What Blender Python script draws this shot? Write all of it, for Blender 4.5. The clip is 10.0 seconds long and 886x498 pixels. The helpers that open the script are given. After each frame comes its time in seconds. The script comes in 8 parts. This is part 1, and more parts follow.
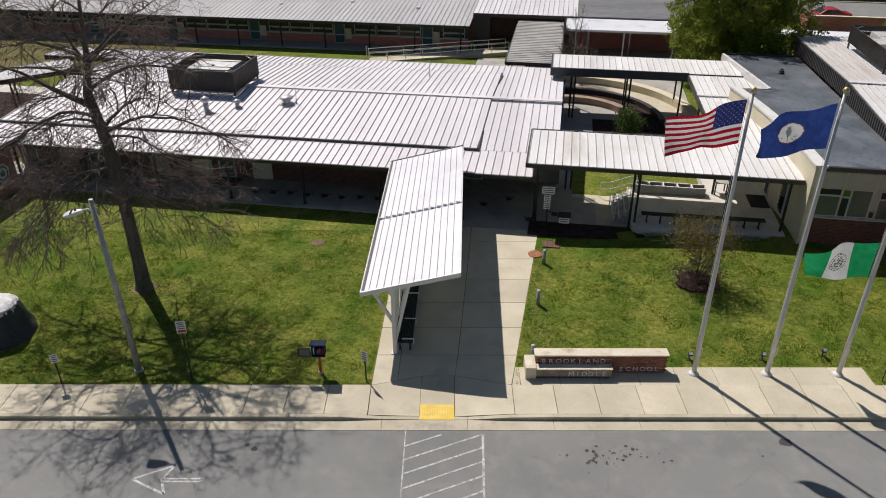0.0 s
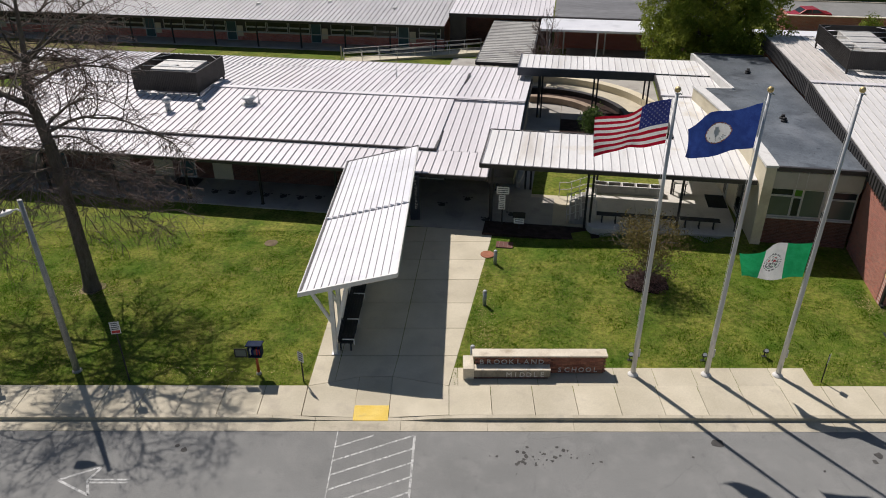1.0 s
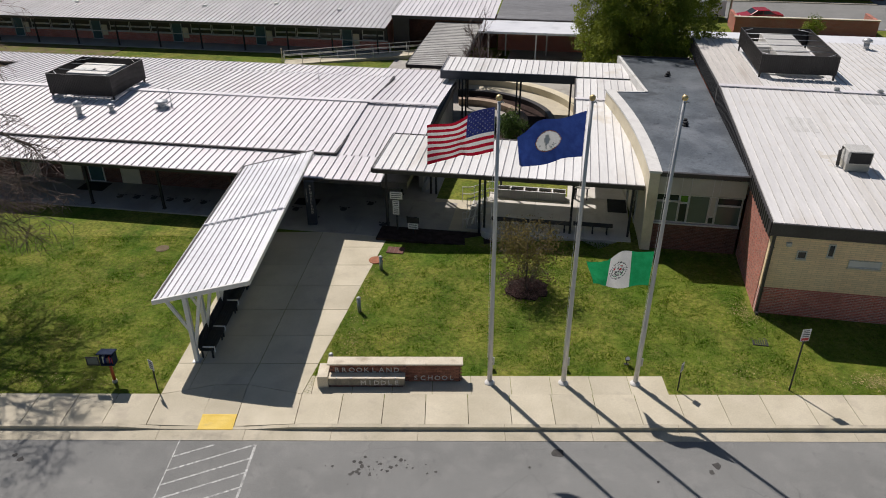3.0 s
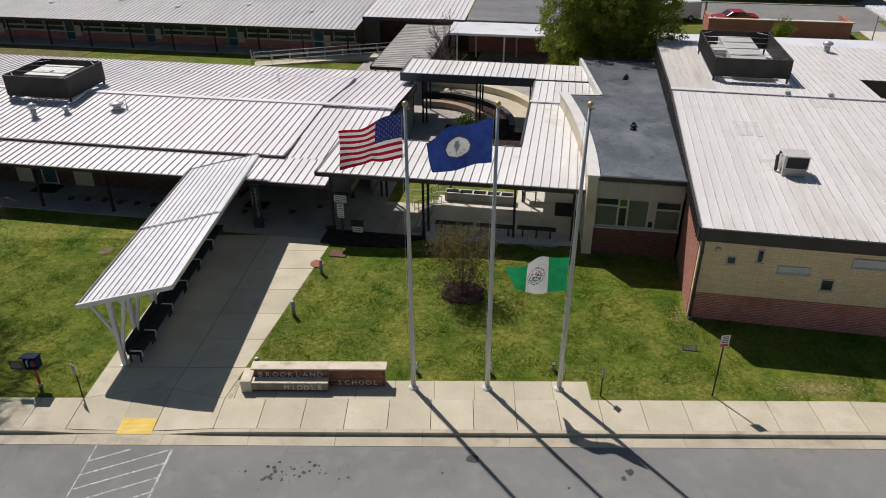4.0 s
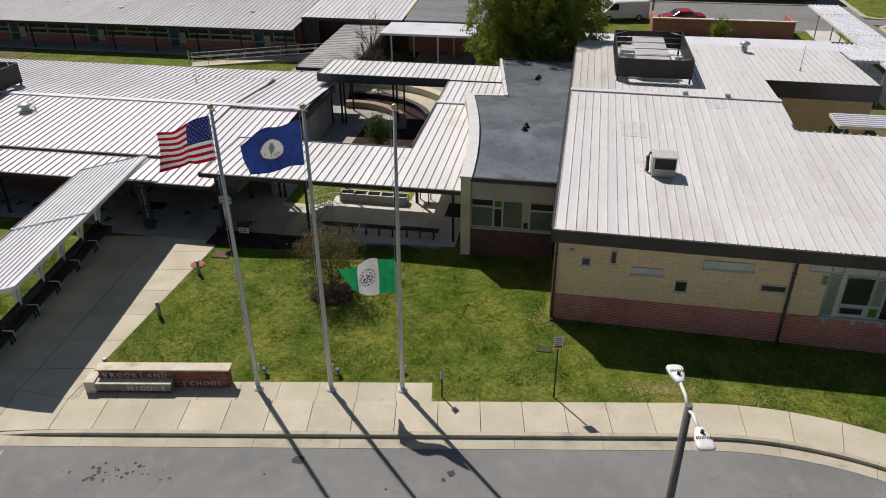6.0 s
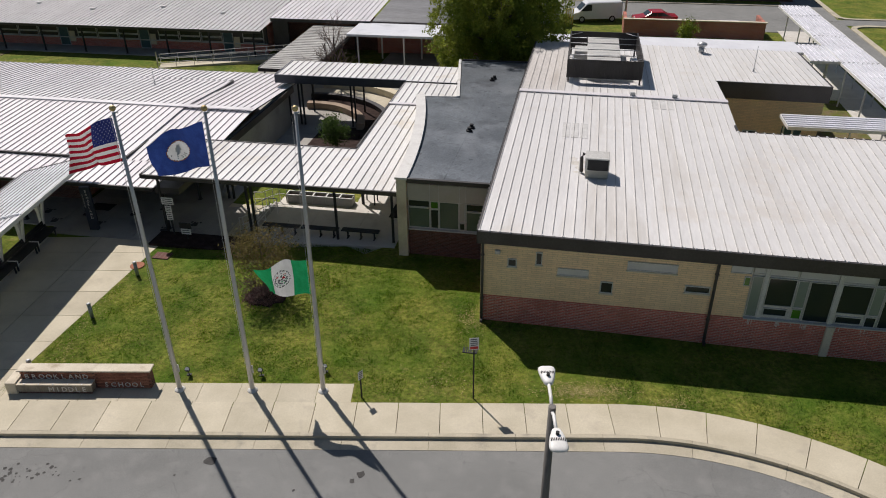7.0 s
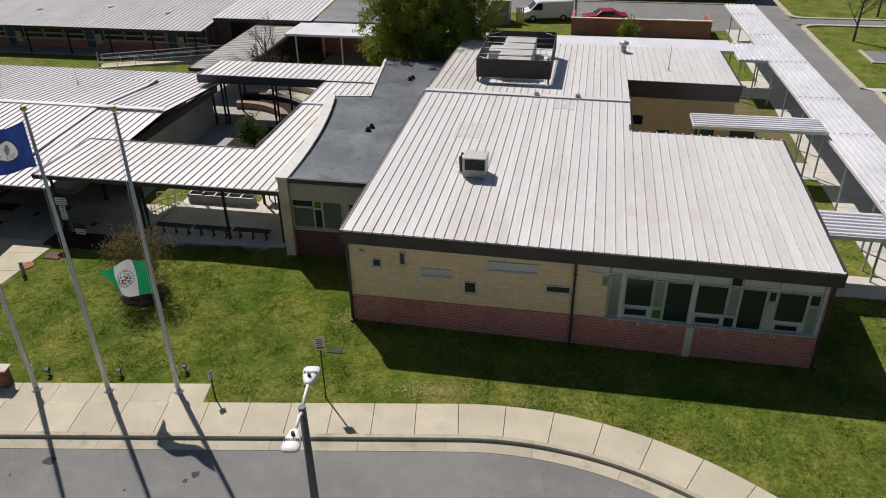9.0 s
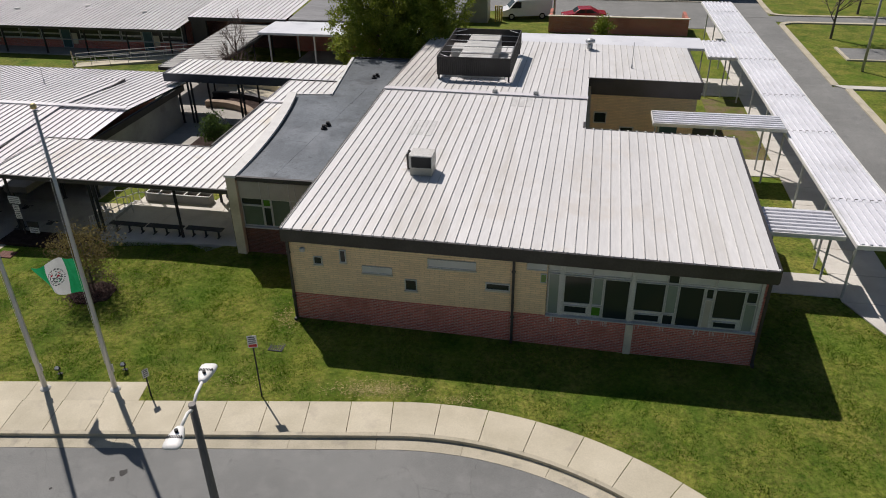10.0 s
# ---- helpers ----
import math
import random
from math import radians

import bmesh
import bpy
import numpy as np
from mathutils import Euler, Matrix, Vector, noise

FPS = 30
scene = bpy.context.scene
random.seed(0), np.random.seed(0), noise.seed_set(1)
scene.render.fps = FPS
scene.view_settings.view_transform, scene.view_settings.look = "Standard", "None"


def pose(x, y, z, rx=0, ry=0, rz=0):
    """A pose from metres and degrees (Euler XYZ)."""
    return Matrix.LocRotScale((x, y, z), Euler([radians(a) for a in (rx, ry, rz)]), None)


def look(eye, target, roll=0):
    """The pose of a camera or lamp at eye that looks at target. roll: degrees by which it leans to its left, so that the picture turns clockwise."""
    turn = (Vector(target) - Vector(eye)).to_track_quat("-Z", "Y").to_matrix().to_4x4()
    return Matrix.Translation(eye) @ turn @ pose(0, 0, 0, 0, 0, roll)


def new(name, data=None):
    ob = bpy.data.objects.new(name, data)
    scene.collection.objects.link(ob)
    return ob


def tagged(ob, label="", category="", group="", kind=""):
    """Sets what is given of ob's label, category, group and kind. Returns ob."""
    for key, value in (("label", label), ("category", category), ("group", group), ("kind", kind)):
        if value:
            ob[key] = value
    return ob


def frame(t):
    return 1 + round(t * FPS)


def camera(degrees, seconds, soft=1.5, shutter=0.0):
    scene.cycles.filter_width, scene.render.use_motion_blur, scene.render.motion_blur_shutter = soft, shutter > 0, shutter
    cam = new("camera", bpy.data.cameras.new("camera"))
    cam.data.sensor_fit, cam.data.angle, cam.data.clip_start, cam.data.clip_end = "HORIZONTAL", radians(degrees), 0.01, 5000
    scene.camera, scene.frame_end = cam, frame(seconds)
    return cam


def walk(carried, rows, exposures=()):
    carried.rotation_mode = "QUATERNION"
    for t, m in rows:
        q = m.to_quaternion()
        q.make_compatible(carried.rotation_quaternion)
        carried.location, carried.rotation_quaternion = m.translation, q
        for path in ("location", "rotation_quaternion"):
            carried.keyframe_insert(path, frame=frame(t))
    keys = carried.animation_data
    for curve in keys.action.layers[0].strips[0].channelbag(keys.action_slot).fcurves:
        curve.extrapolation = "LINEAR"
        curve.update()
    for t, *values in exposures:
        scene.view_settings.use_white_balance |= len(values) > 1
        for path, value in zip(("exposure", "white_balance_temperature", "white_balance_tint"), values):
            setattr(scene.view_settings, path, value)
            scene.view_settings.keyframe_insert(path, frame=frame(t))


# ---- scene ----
cam = camera(62.0, 10.0, soft=1.0)
PATH = [
    (0, (-0.408, -0.228, 18.281), (-0.416, 1.509, 17.289), -0.1),
    (0.5, (0.8, -0.194, 18.233), (0.787, 1.543, 17.242), -0.3),
    (1, (2.017, -0.145, 18.235), (2.004, 1.592, 17.244), -0.2),
    (1.5, (3.285, -0.079, 18.247), (3.274, 1.658, 17.256), -0.1),
    (2, (4.677, 0.035, 18.329), (4.662, 1.771, 17.336), -0.2),
    (2.5, (6.119, 0.117, 18.347), (6.101, 1.853, 17.354), -0.3),
    (4, (10.521, 0.317, 18.585), (10.495, 2.052, 17.59), -0.3),
    (4.5, (11.985, 0.363, 18.601), (11.957, 2.097, 17.605), -0.3),
    (5, (13.474, 0.381, 18.581), (13.445, 2.115, 17.585), -0.3),
    (5.5, (15.018, 0.397, 18.623), (14.985, 2.13, 17.626), -0.4),
    (7, (19.639, 0.442, 18.655), (19.597, 2.176, 17.66), -0.6),
    (7.5, (21.093, 0.488, 18.634), (21.051, 2.222, 17.638), -0.6),
    (8, (22.528, 0.458, 18.642), (22.483, 2.191, 17.645), -0.7),
    (8.5, (23.933, 0.503, 18.617), (23.885, 2.236, 17.621), -0.8),
    (9, (25.254, 0.577, 18.614), (25.203, 2.31, 17.617), -0.8),
    (9.5, (26.516, 0.621, 18.557), (26.462, 2.354, 17.56), -0.9),
    (10, (27.722, 0.665, 18.488), (27.665, 2.396, 17.49), -1.0),
]
walk(cam, [(t, look(eye, target, roll)) for t, eye, target, roll in PATH], [(0, 0.1), (1.5, 0.08), (2.5, 0.05), (4, -0.02), (5.5, -0.03), (10, -0.04)])

# ---- light ----
SUN = Vector((-0.556 * math.cos(radians(51.5)), 0.831 * math.cos(radians(51.5)), math.sin(radians(51.5))))
world = bpy.data.worlds.new("sky")
scene.world = world
world.use_nodes = True
wn = world.node_tree.nodes
sky = wn.new("ShaderNodeTexSky")
sky.sky_type = "NISHITA"
sky.sun_disc = False
sky.dust_density, sky.ozone_density = 0.8, 1.3
sky.sun_elevation, sky.sun_rotation = radians(51.5), radians(-33.8)
wn["Background"].inputs[1].default_value = 0.047
world.node_tree.links.new(sky.outputs[0], wn["Background"].inputs[0])
sun_data = bpy.data.lights.new("sun", "SUN")
sun_data.energy, sun_data.angle, sun_data.color = 4.35, radians(0.55), (1.0, 0.932, 0.885)
sun = new("sun", sun_data)
sun.matrix_world = look(SUN * 100, (0, 0, 0))

# ---- materials ----
TURN = 9.1
CAMPUS = pose(0, 0, 0, 0, 0, -TURN)


def C(u, v, z=0.0, turn=0.0):
    """A pose on the campus grid, which lies turned against the kerb."""
    return CAMPUS @ pose(u, v, z, 0, 0, turn)


def ramp(nt, a, b, lo=0.35, hi=0.65):
    r = nt.nodes.new("ShaderNodeValToRGB")
    r.color_ramp.elements[0].position, r.color_ramp.elements[1].position = lo, hi
    r.color_ramp.elements[0].color, r.color_ramp.elements[1].color = (*a, 1), (*b, 1)
    return r


def noise_node(nt, co, scale, detail=4.0, rough=0.55):
    n = nt.nodes.new("ShaderNodeTexNoise")
    n.inputs["Scale"].default_value, n.inputs["Detail"].default_value, n.inputs["Roughness"].default_value = scale, detail, rough
    nt.links.new(co, n.inputs["Vector"])
    return n


def mix(nt, kind, fac, a, b):
    m = nt.nodes.new("ShaderNodeMix")
    m.data_type, m.blend_type = "RGBA", kind
    for sock, val in ((m.inputs[0], fac), (m.inputs[6], a), (m.inputs[7], b)):
        if isinstance(val, bpy.types.NodeSocket):
            nt.links.new(val, sock)
        elif isinstance(val, tuple):
            sock.default_value = (*val, 1)
        else:
            sock.default_value = val
    return m.outputs[2]


def surf(name, a, b, big=0.6, fine=14.0, rough=0.8, metal=0.0, bump=0.15, bump_scale=60.0, stain=None, stain_scale=0.35, stain_lo=0.55,
         stain_hi=0.75, stretch=None, vary=0.0, spec=0.5, grain=0.25, brick=None, turn=None, tone=0.85, patches=(), island=0.0, cracks=0.0):
    """A procedural surface: two colours mixed at a large scale, a fine grain, stains, and relief.
    stretch: scale of the coordinates (for streaks). brick: (axis, width, height, mortar colour, gap)."""
    m = bpy.data.materials.new(name)
    m.use_nodes = True
    nt = m.node_tree
    p = nt.nodes["Principled BSDF"]
    geo = nt.nodes.new("ShaderNodeNewGeometry")
    mp = nt.nodes.new("ShaderNodeMapping")
    nt.links.new(geo.outputs["Position"], mp.inputs["Vector"])
    mp.inputs["Rotation"].default_value = (0, 0, radians(TURN if turn is None else turn))
    co = mp.outputs[0]
    sco = co
    if stretch:
        m2 = nt.nodes.new("ShaderNodeMapping")
        m2.inputs["Scale"].default_value = stretch
        nt.links.new(co, m2.inputs["Vector"])
        sco = m2.outputs[0]
    n1 = noise_node(nt, sco, big, 5)
    r1 = ramp(nt, a, b)
    nt.links.new(n1.outputs[0], r1.inputs[0])
    col = r1.outputs[0]
    bump_src = None
    if brick:
        axis, bw, bh, mortar, gap = brick
        sep = nt.nodes.new("ShaderNodeSeparateXYZ")
        nt.links.new(co, sep.inputs[0])
        comb = nt.nodes.new("ShaderNodeCombineXYZ")
        nt.links.new(sep.outputs[axis], comb.inputs[0])
        nt.links.new(sep.outputs[2], comb.inputs[1])
        bt = nt.nodes.new("ShaderNodeTexBrick")
        nt.links.new(comb.outputs[0], bt.inputs["Vector"])
        bt.inputs["Scale"].default_value = 1.0
        bt.inputs["Brick Width"].default_value, bt.inputs["Row Height"].default_value = bw, bh
        bt.inputs["Mortar Size"].default_value, bt.inputs["Mortar Smooth"].default_value = gap, 0.2
        bt.inputs["Color1"].default_value, bt.inputs["Color2"].default_value = (0.62, 0.62, 0.62, 1), (1.25, 1.2, 1.15, 1)
        bt.inputs["Mortar"].default_value = (1, 1, 1, 1)
        toned = mix(nt, "MULTIPLY", tone, col, bt.outputs["Color"])
        col = mix(nt, "MIX", bt.outputs["Fac"], toned, mortar)
        bump_src = bt.outputs["Fac"]
    n2 = noise_node(nt, sco, fine, 6, 0.65)
    r2 = ramp(nt, (1 - grain,) * 3, (1 + grain,) * 3, 0.3, 0.7)
    nt.links.new(n2.outputs[0], r2.inputs[0])
    col = mix(nt, "MULTIPLY", 1.0, col, r2.outputs[0])
    if stain:
        n3 = noise_node(nt, sco, stain_scale, 6, 0.6)
        r3 = ramp(nt, (0, 0, 0), (1, 1, 1), stain_lo, stain_hi)
        nt.links.new(n3.outputs[0], r3.inputs[0])
        col = mix(nt, "MIX", r3.outputs[0], col, stain)
    for pc, ps, plo, phi, share in patches:
        n5 = noise_node(nt, co, ps, 4, 0.6)
        r5 = ramp(nt, (0, 0, 0), (share,) * 3, plo, phi)
        nt.links.new(n5.outputs[0], r5.inputs[0])
        col = mix(nt, "MIX", r5.outputs[0], col, pc)
    if cracks:
        wob = noise_node(nt, co, 1.6, 4, 0.6)
        bent = mix(nt, "LINEAR_LIGHT", 0.22, co, wob.outputs["Color"])
        vo = nt.nodes.new("ShaderNodeTexVoronoi")
        vo.feature = "DISTANCE_TO_EDGE"
        vo.inputs["Scale"].default_value = cracks
        nt.links.new(bent, vo.inputs["Vector"])
        r7 = ramp(nt, (0.74,) * 3, (1, 1, 1), 0.0, 0.008)
        nt.links.new(vo.outputs["Distance"], r7.inputs[0])
        n8 = noise_node(nt, co, 0.3, 3)
        r8 = ramp(nt, (0, 0, 0), (1, 1, 1), 0.46, 0.6)
        nt.links.new(n8.outputs[0], r8.inputs[0])
        col = mix(nt, "MULTIPLY", r8.outputs[0], col, r7.outputs[0])
    if island:
        r6 = ramp(nt, (1 - island,) * 3, (1 + island,) * 3, 0, 1)
        nt.links.new(geo.outputs["Random Per Island"], r6.inputs[0])
        col = mix(nt, "MULTIPLY", 1.0, col, r6.outputs[0])
    if vary:
        oi = nt.nodes.new("ShaderNodeObjectInfo")
        r4 = ramp(nt, (1 - vary,) * 3, (1 + vary,) * 3, 0, 1)
        nt.links.new(oi.outputs["Random"], r4.inputs[0])
        col = mix(nt, "MULTIPLY", 1.0, col, r4.outputs[0])
    nt.links.new(col, p.inputs["Base Color"])
    p.inputs["Roughness"].default_value, p.inputs["Metallic"].default_value = rough, metal
    p.inputs["Specular IOR Level"].default_value = spec
    bp = nt.nodes.new("ShaderNodeBump")
    bp.inputs["Strength"].default_value, bp.inputs["Distance"].default_value = min(1.0, bump * 3), 0.02
    if bump_src:
        bp.invert = True
        nt.links.new(bump_src, bp.inputs["Height"])
    else:
        n4 = noise_node(nt, sco, bump_scale, 3)
        nt.links.new(n4.outputs[0], bp.inputs["Height"])
    nt.links.new(bp.outputs[0], p.inputs["Normal"])
    return m


def thin(m, share):
    """Lets light through a thin leaf or cloth."""
    nt = m.node_tree
    p, o = nt.nodes["Principled BSDF"], nt.nodes["Material Output"]
    col = p.inputs["Base Color"].links[0].from_socket
    tr = nt.nodes.new("ShaderNodeBsdfTranslucent")
    nt.links.new(col, tr.inputs["Color"])
    mx = nt.nodes.new("ShaderNodeMixShader")
    mx.inputs[0].default_value = share
    nt.links.new(p.outputs[0], mx.inputs[1])
    nt.links.new(tr.outputs[0], mx.inputs[2])
    nt.links.new(mx.outputs[0], o.inputs["Surface"])


def glass(name, tint, rough=0.08):
    m = bpy.data.materials.new(name)
    m.use_nodes = True
    p = m.node_tree.nodes["Principled BSDF"]
    p.inputs["Base Color"].default_value = (*tint, 1)
    p.inputs["Roughness"].default_value = rough
    p.inputs["IOR"].default_value = 1.5
    return m


M_ASPHALT = surf("asphalt", (0.182, 0.183, 0.175), (0.23, 0.23, 0.22), 0.25, 30, 0.92, bump=0.2, bump_scale=45, stain=(0.135, 0.135, 0.135), stain_scale=0.5, stain_lo=0.6, stain_hi=0.9, grain=0.3, patches=(((0.29, 0.285, 0.275), 9.0, 0.55, 0.75, 0.3), ((0.3, 0.295, 0.28), 1.4, 0.5, 0.75, 0.4), ((0.13, 0.13, 0.13), 2.6, 0.62, 0.72, 0.5)), cracks=0.45)
M_CONC = surf("sidewalk_concrete", (0.495, 0.443, 0.33), (0.58, 0.522, 0.4), 0.7, 30, 0.9, bump=0.12, stain=(0.4, 0.35, 0.28), stain_scale=0.9, stain_lo=0.58, stain_hi=0.8, vary=0.07, grain=0.12)
M_CONC_PALE = surf("pale_grey_concrete", (0.53, 0.5, 0.45), (0.63, 0.6, 0.545), 0.7, 30, 0.9, bump=0.12, stain=(0.42, 0.395, 0.35), stain_scale=0.9, stain_lo=0.58, stain_hi=0.8, vary=0.05, grain=0.12)
M_CONC_DARK = surf("darker_concrete", (0.33, 0.31, 0.28), (0.42, 0.4, 0.36), 0.5, 25, 0.9, bump=0.12, stain=(0.25, 0.235, 0.21), stain_scale=0.7, vary=0.05, grain=0.15)
M_CURB = surf("curb_concrete", (0.435, 0.39, 0.29), (0.53, 0.475, 0.365), 0.8, 30, 0.9, bump=0.15, stain=(0.3, 0.27, 0.22), stain_scale=1.2, vary=0.06, grain=0.15)
LAWN_PATCHES = (((0.185, 0.23, 0.024), 0.17, 0.5, 0.72, 0.4), ((0.07, 0.16, 0.01), 0.24, 0.5, 0.68, 0.45), ((0.055, 0.115, 0.008), 3.4, 0.5, 0.66, 0.42), ((0.21, 0.27, 0.03), 4.6, 0.56, 0.7, 0.38), ((0.28, 0.22, 0.1), 0.75, 0.66, 0.77, 0.6))
M_GRASS = surf("lawn_soil_grass", (0.08, 0.116, 0.018), (0.2, 0.198, 0.042), 0.55, 6.0, 0.95, bump=0.35, bump_scale=16, stain=(0.22, 0.2, 0.06), stain_scale=2.2, stain_lo=0.56, stain_hi=0.8, spec=0.1, grain=0.6, patches=LAWN_PATCHES)
M_BLADE = surf("grass_blades", (0.07, 0.176, 0.006), (0.152, 0.25, 0.014), 0.55, 11.0, 0.8, bump=0.0, stain=(0.23, 0.27, 0.04), stain_scale=2.8, stain_lo=0.56, stain_hi=0.8, spec=0.15, grain=0.62, patches=LAWN_PATCHES, island=0.45)
M_BLADE_LUSH = surf("lush_grass_blades", (0.05, 0.125, 0.006), (0.115, 0.185, 0.012), 0.55, 11.0, 0.8, bump=0.0, stain=(0.2, 0.22, 0.035), stain_scale=2.8, stain_lo=0.56, stain_hi=0.8, spec=0.15, grain=0.62, patches=LAWN_PATCHES[2:4], island=0.45)
# Mulch colour, also laid where bare shade darkens the ground.
M_MULCH_SHADE = surf("dark_mulch_and_shade", (0.03, 0.02, 0.017), (0.06, 0.04, 0.035), 3, 40, 0.95, bump=0.6, bump_scale=35, spec=0.1)
M_DIRT = surf("bare_soil", (0.14, 0.1, 0.06), (0.22, 0.17, 0.1), 2, 30, 0.95, bump=0.5)
M_THINGRASS = surf("soil_with_thin_grass", (0.13, 0.1, 0.055), (0.2, 0.155, 0.09), 0.9, 14, 0.95, bump=0.5, bump_scale=18, spec=0.1, grain=0.4, patches=(((0.1, 0.135, 0.02), 0.8, 0.45, 0.6, 0.75), ((0.15, 0.17, 0.03), 4.0, 0.5, 0.62, 0.5)))
M_ROOF = surf("white_metal_roof", (0.66, 0.63, 0.645), (0.785, 0.755, 0.77), 0.5, 9, 0.45, 0.0, 0.03, 6, stain=(0.52, 0.5, 0.49), stain_scale=0.5, stain_lo=0.6, stain_hi=0.85, stretch=(1.0, 0.16, 1), vary=0.035, grain=0.06)
# Seam grey includes the shade on the white ribs' far sides.
M_ROOF_SEAM = surf("shade_grey_roof_seam", (0.36, 0.345, 0.35), (0.5, 0.485, 0.49), 0.8, 12, 0.6, 0.0, 0.1, 20)
M_ROOF_WING = surf("warm_white_metal_roof", (0.65, 0.635, 0.62), (0.74, 0.725, 0.71), 0.5, 9, 0.45, 0.0, 0.03, 6, stain=(0.46, 0.42, 0.36), stain_scale=0.5, stain_lo=0.53, stain_hi=0.82, stretch=(1.0, 0.16, 1), vary=0.04, grain=0.07, patches=(((0.58, 0.52, 0.45), 0.3, 0.58, 0.72, 0.5),))
M_SEAM_WING = surf("grey_roof_seam", (0.42, 0.405, 0.385), (0.58, 0.565, 0.54), 0.8, 12, 0.6, 0.0, 0.1, 20)
M_PATCH = surf("dull_roof_patch", (0.52, 0.51, 0.49), (0.64, 0.63, 0.61), 2.5, 15, 0.6, 0.0, 0.03, 8, grain=0.1)
M_TANSTAIN = surf("tan_roof_stain", (0.56, 0.525, 0.47), (0.66, 0.63, 0.58), 2.5, 15, 0.7, 0.0, 0.03, 8, grain=0.15)
M_ROOF_MOTTLED = surf("mottled_grey_metal_roof", (0.5, 0.47, 0.44), (0.66, 0.63, 0.6), 0.7, 11, 0.6, 0.0, 0.03, 6, stain=(0.33, 0.29, 0.25), stain_scale=0.7, stain_lo=0.48, stain_hi=0.75, stretch=(1.0, 0.16, 1), vary=0.06, grain=0.14)
M_ROOF_WALK = surf("stained_white_roof", (0.68, 0.67, 0.65), (0.8, 0.79, 0.77), 0.5, 9, 0.45, 0.0, 0.03, 6, stain=(0.5, 0.45, 0.38), stain_scale=0.6, stain_lo=0.57, stain_hi=0.82, stretch=(1.0, 0.2, 1), vary=0.04, grain=0.07, patches=(((0.58, 0.5, 0.36), 0.4, 0.6, 0.72, 0.55),))
M_ROOF_FAR = surf("grey_metal_roof", (0.4, 0.39, 0.395), (0.51, 0.5, 0.505), 0.4, 6, 0.5, 0.0, 0.03, 6, stain=(0.36, 0.35, 0.34), stain_scale=0.4, stretch=(1.0, 0.2, 1), grain=0.1)
M_ROOF_GREY = surf("dull_corrugated_roof", (0.3, 0.29, 0.27), (0.42, 0.41, 0.38), 0.5, 6, 0.6, 0.0, 0.05, 8, stain=(0.22, 0.21, 0.2), stain_scale=0.6, grain=0.12)
M_ALU = surf("white_aluminium_deck", (0.72, 0.72, 0.75), (0.82, 0.82, 0.84), 0.4, 10, 0.35, 0.0, 0.03, 10, stain=(0.6, 0.6, 0.62), stain_scale=0.6, grain=0.05)
M_ALU_OLD = surf("weathered_aluminium_deck", (0.66, 0.66, 0.7), (0.76, 0.76, 0.795), 0.4, 10, 0.4, 0.0, 0.03, 10, stain=(0.57, 0.57, 0.59), stain_scale=0.6, grain=0.07)
M_BLACKROOF = surf("dark_membrane_roof", (0.084, 0.096, 0.11), (0.142, 0.16, 0.178), 0.6, 10, 0.45, 0.0, 0.12, 8, stain=(0.215, 0.23, 0.25), stain_scale=0.45, stain_lo=0.5, stain_hi=0.85, stretch=(1, 0.7, 1), grain=0.28, patches=(((0.035, 0.04, 0.047), 0.55, 0.56, 0.66, 0.6), ((0.045, 0.05, 0.06), 1.7, 0.58, 0.68, 0.45), ((0.26, 0.285, 0.305), 1.1, 0.62, 0.74, 0.4), ((0.025, 0.03, 0.036), 2.8, 0.645, 0.675, 0.7)))
# Bronze fascia colour, also lent to parts dark only from shade.
M_FASCIA = surf("dark_bronze_and_shade", (0.035, 0.031, 0.031), (0.055, 0.05, 0.048), 0.8, 14, 0.5, 0.0, 0.05, 20)
M_NAVY = surf("dark_blue_fascia", (0.022, 0.027, 0.042), (0.035, 0.042, 0.06), 0.8, 14, 0.5, 0.0, 0.05, 20)
M_BRICK_U = surf("red_brick_wall", (0.52, 0.135, 0.1), (0.6, 0.18, 0.135), 1.2, 12, 0.85, bump=0.25, tone=0.6, brick=(0, 0.215, 0.078, (0.62, 0.46, 0.4), 0.01), stain=(0.36, 0.12, 0.09), stain_scale=0.6, grain=0.2)
M_BRICK_V = surf("red_brick_side_wall", (0.42, 0.14, 0.1), (0.5, 0.18, 0.13), 1.2, 12, 0.85, bump=0.25, brick=(1, 0.215, 0.075, (0.4, 0.3, 0.25), 0.009), grain=0.2)
# Brown brick whose darkness also carries the shade on walls under eaves.
M_BRICK_DARK = surf("brown_and_shade_brick", (0.12, 0.05, 0.038), (0.165, 0.068, 0.05), 1.2, 12, 0.85, bump=0.25, brick=(0, 0.215, 0.075, (0.2, 0.14, 0.12), 0.009), grain=0.2)
# Front buff lifted in colour to offset its shade; the side copy stays deeper.
M_YELLOW_U = surf("brightened_buff_brick_wall", (0.85, 0.635, 0.39), (0.9, 0.695, 0.44), 1.0, 12, 0.8, bump=0.2, brick=(0, 0.4, 0.095, (0.62, 0.49, 0.3), 0.008), grain=0.07, tone=0.2)
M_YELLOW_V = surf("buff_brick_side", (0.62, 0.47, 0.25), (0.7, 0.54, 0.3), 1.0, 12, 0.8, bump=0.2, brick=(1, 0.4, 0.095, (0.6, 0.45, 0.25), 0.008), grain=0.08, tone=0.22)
M_CREAM = surf("cream_stucco", (0.62, 0.55, 0.4), (0.7, 0.63, 0.47), 0.8, 20, 0.85, bump=0.1, stain=(0.5, 0.43, 0.3), stain_scale=0.7, grain=0.08)
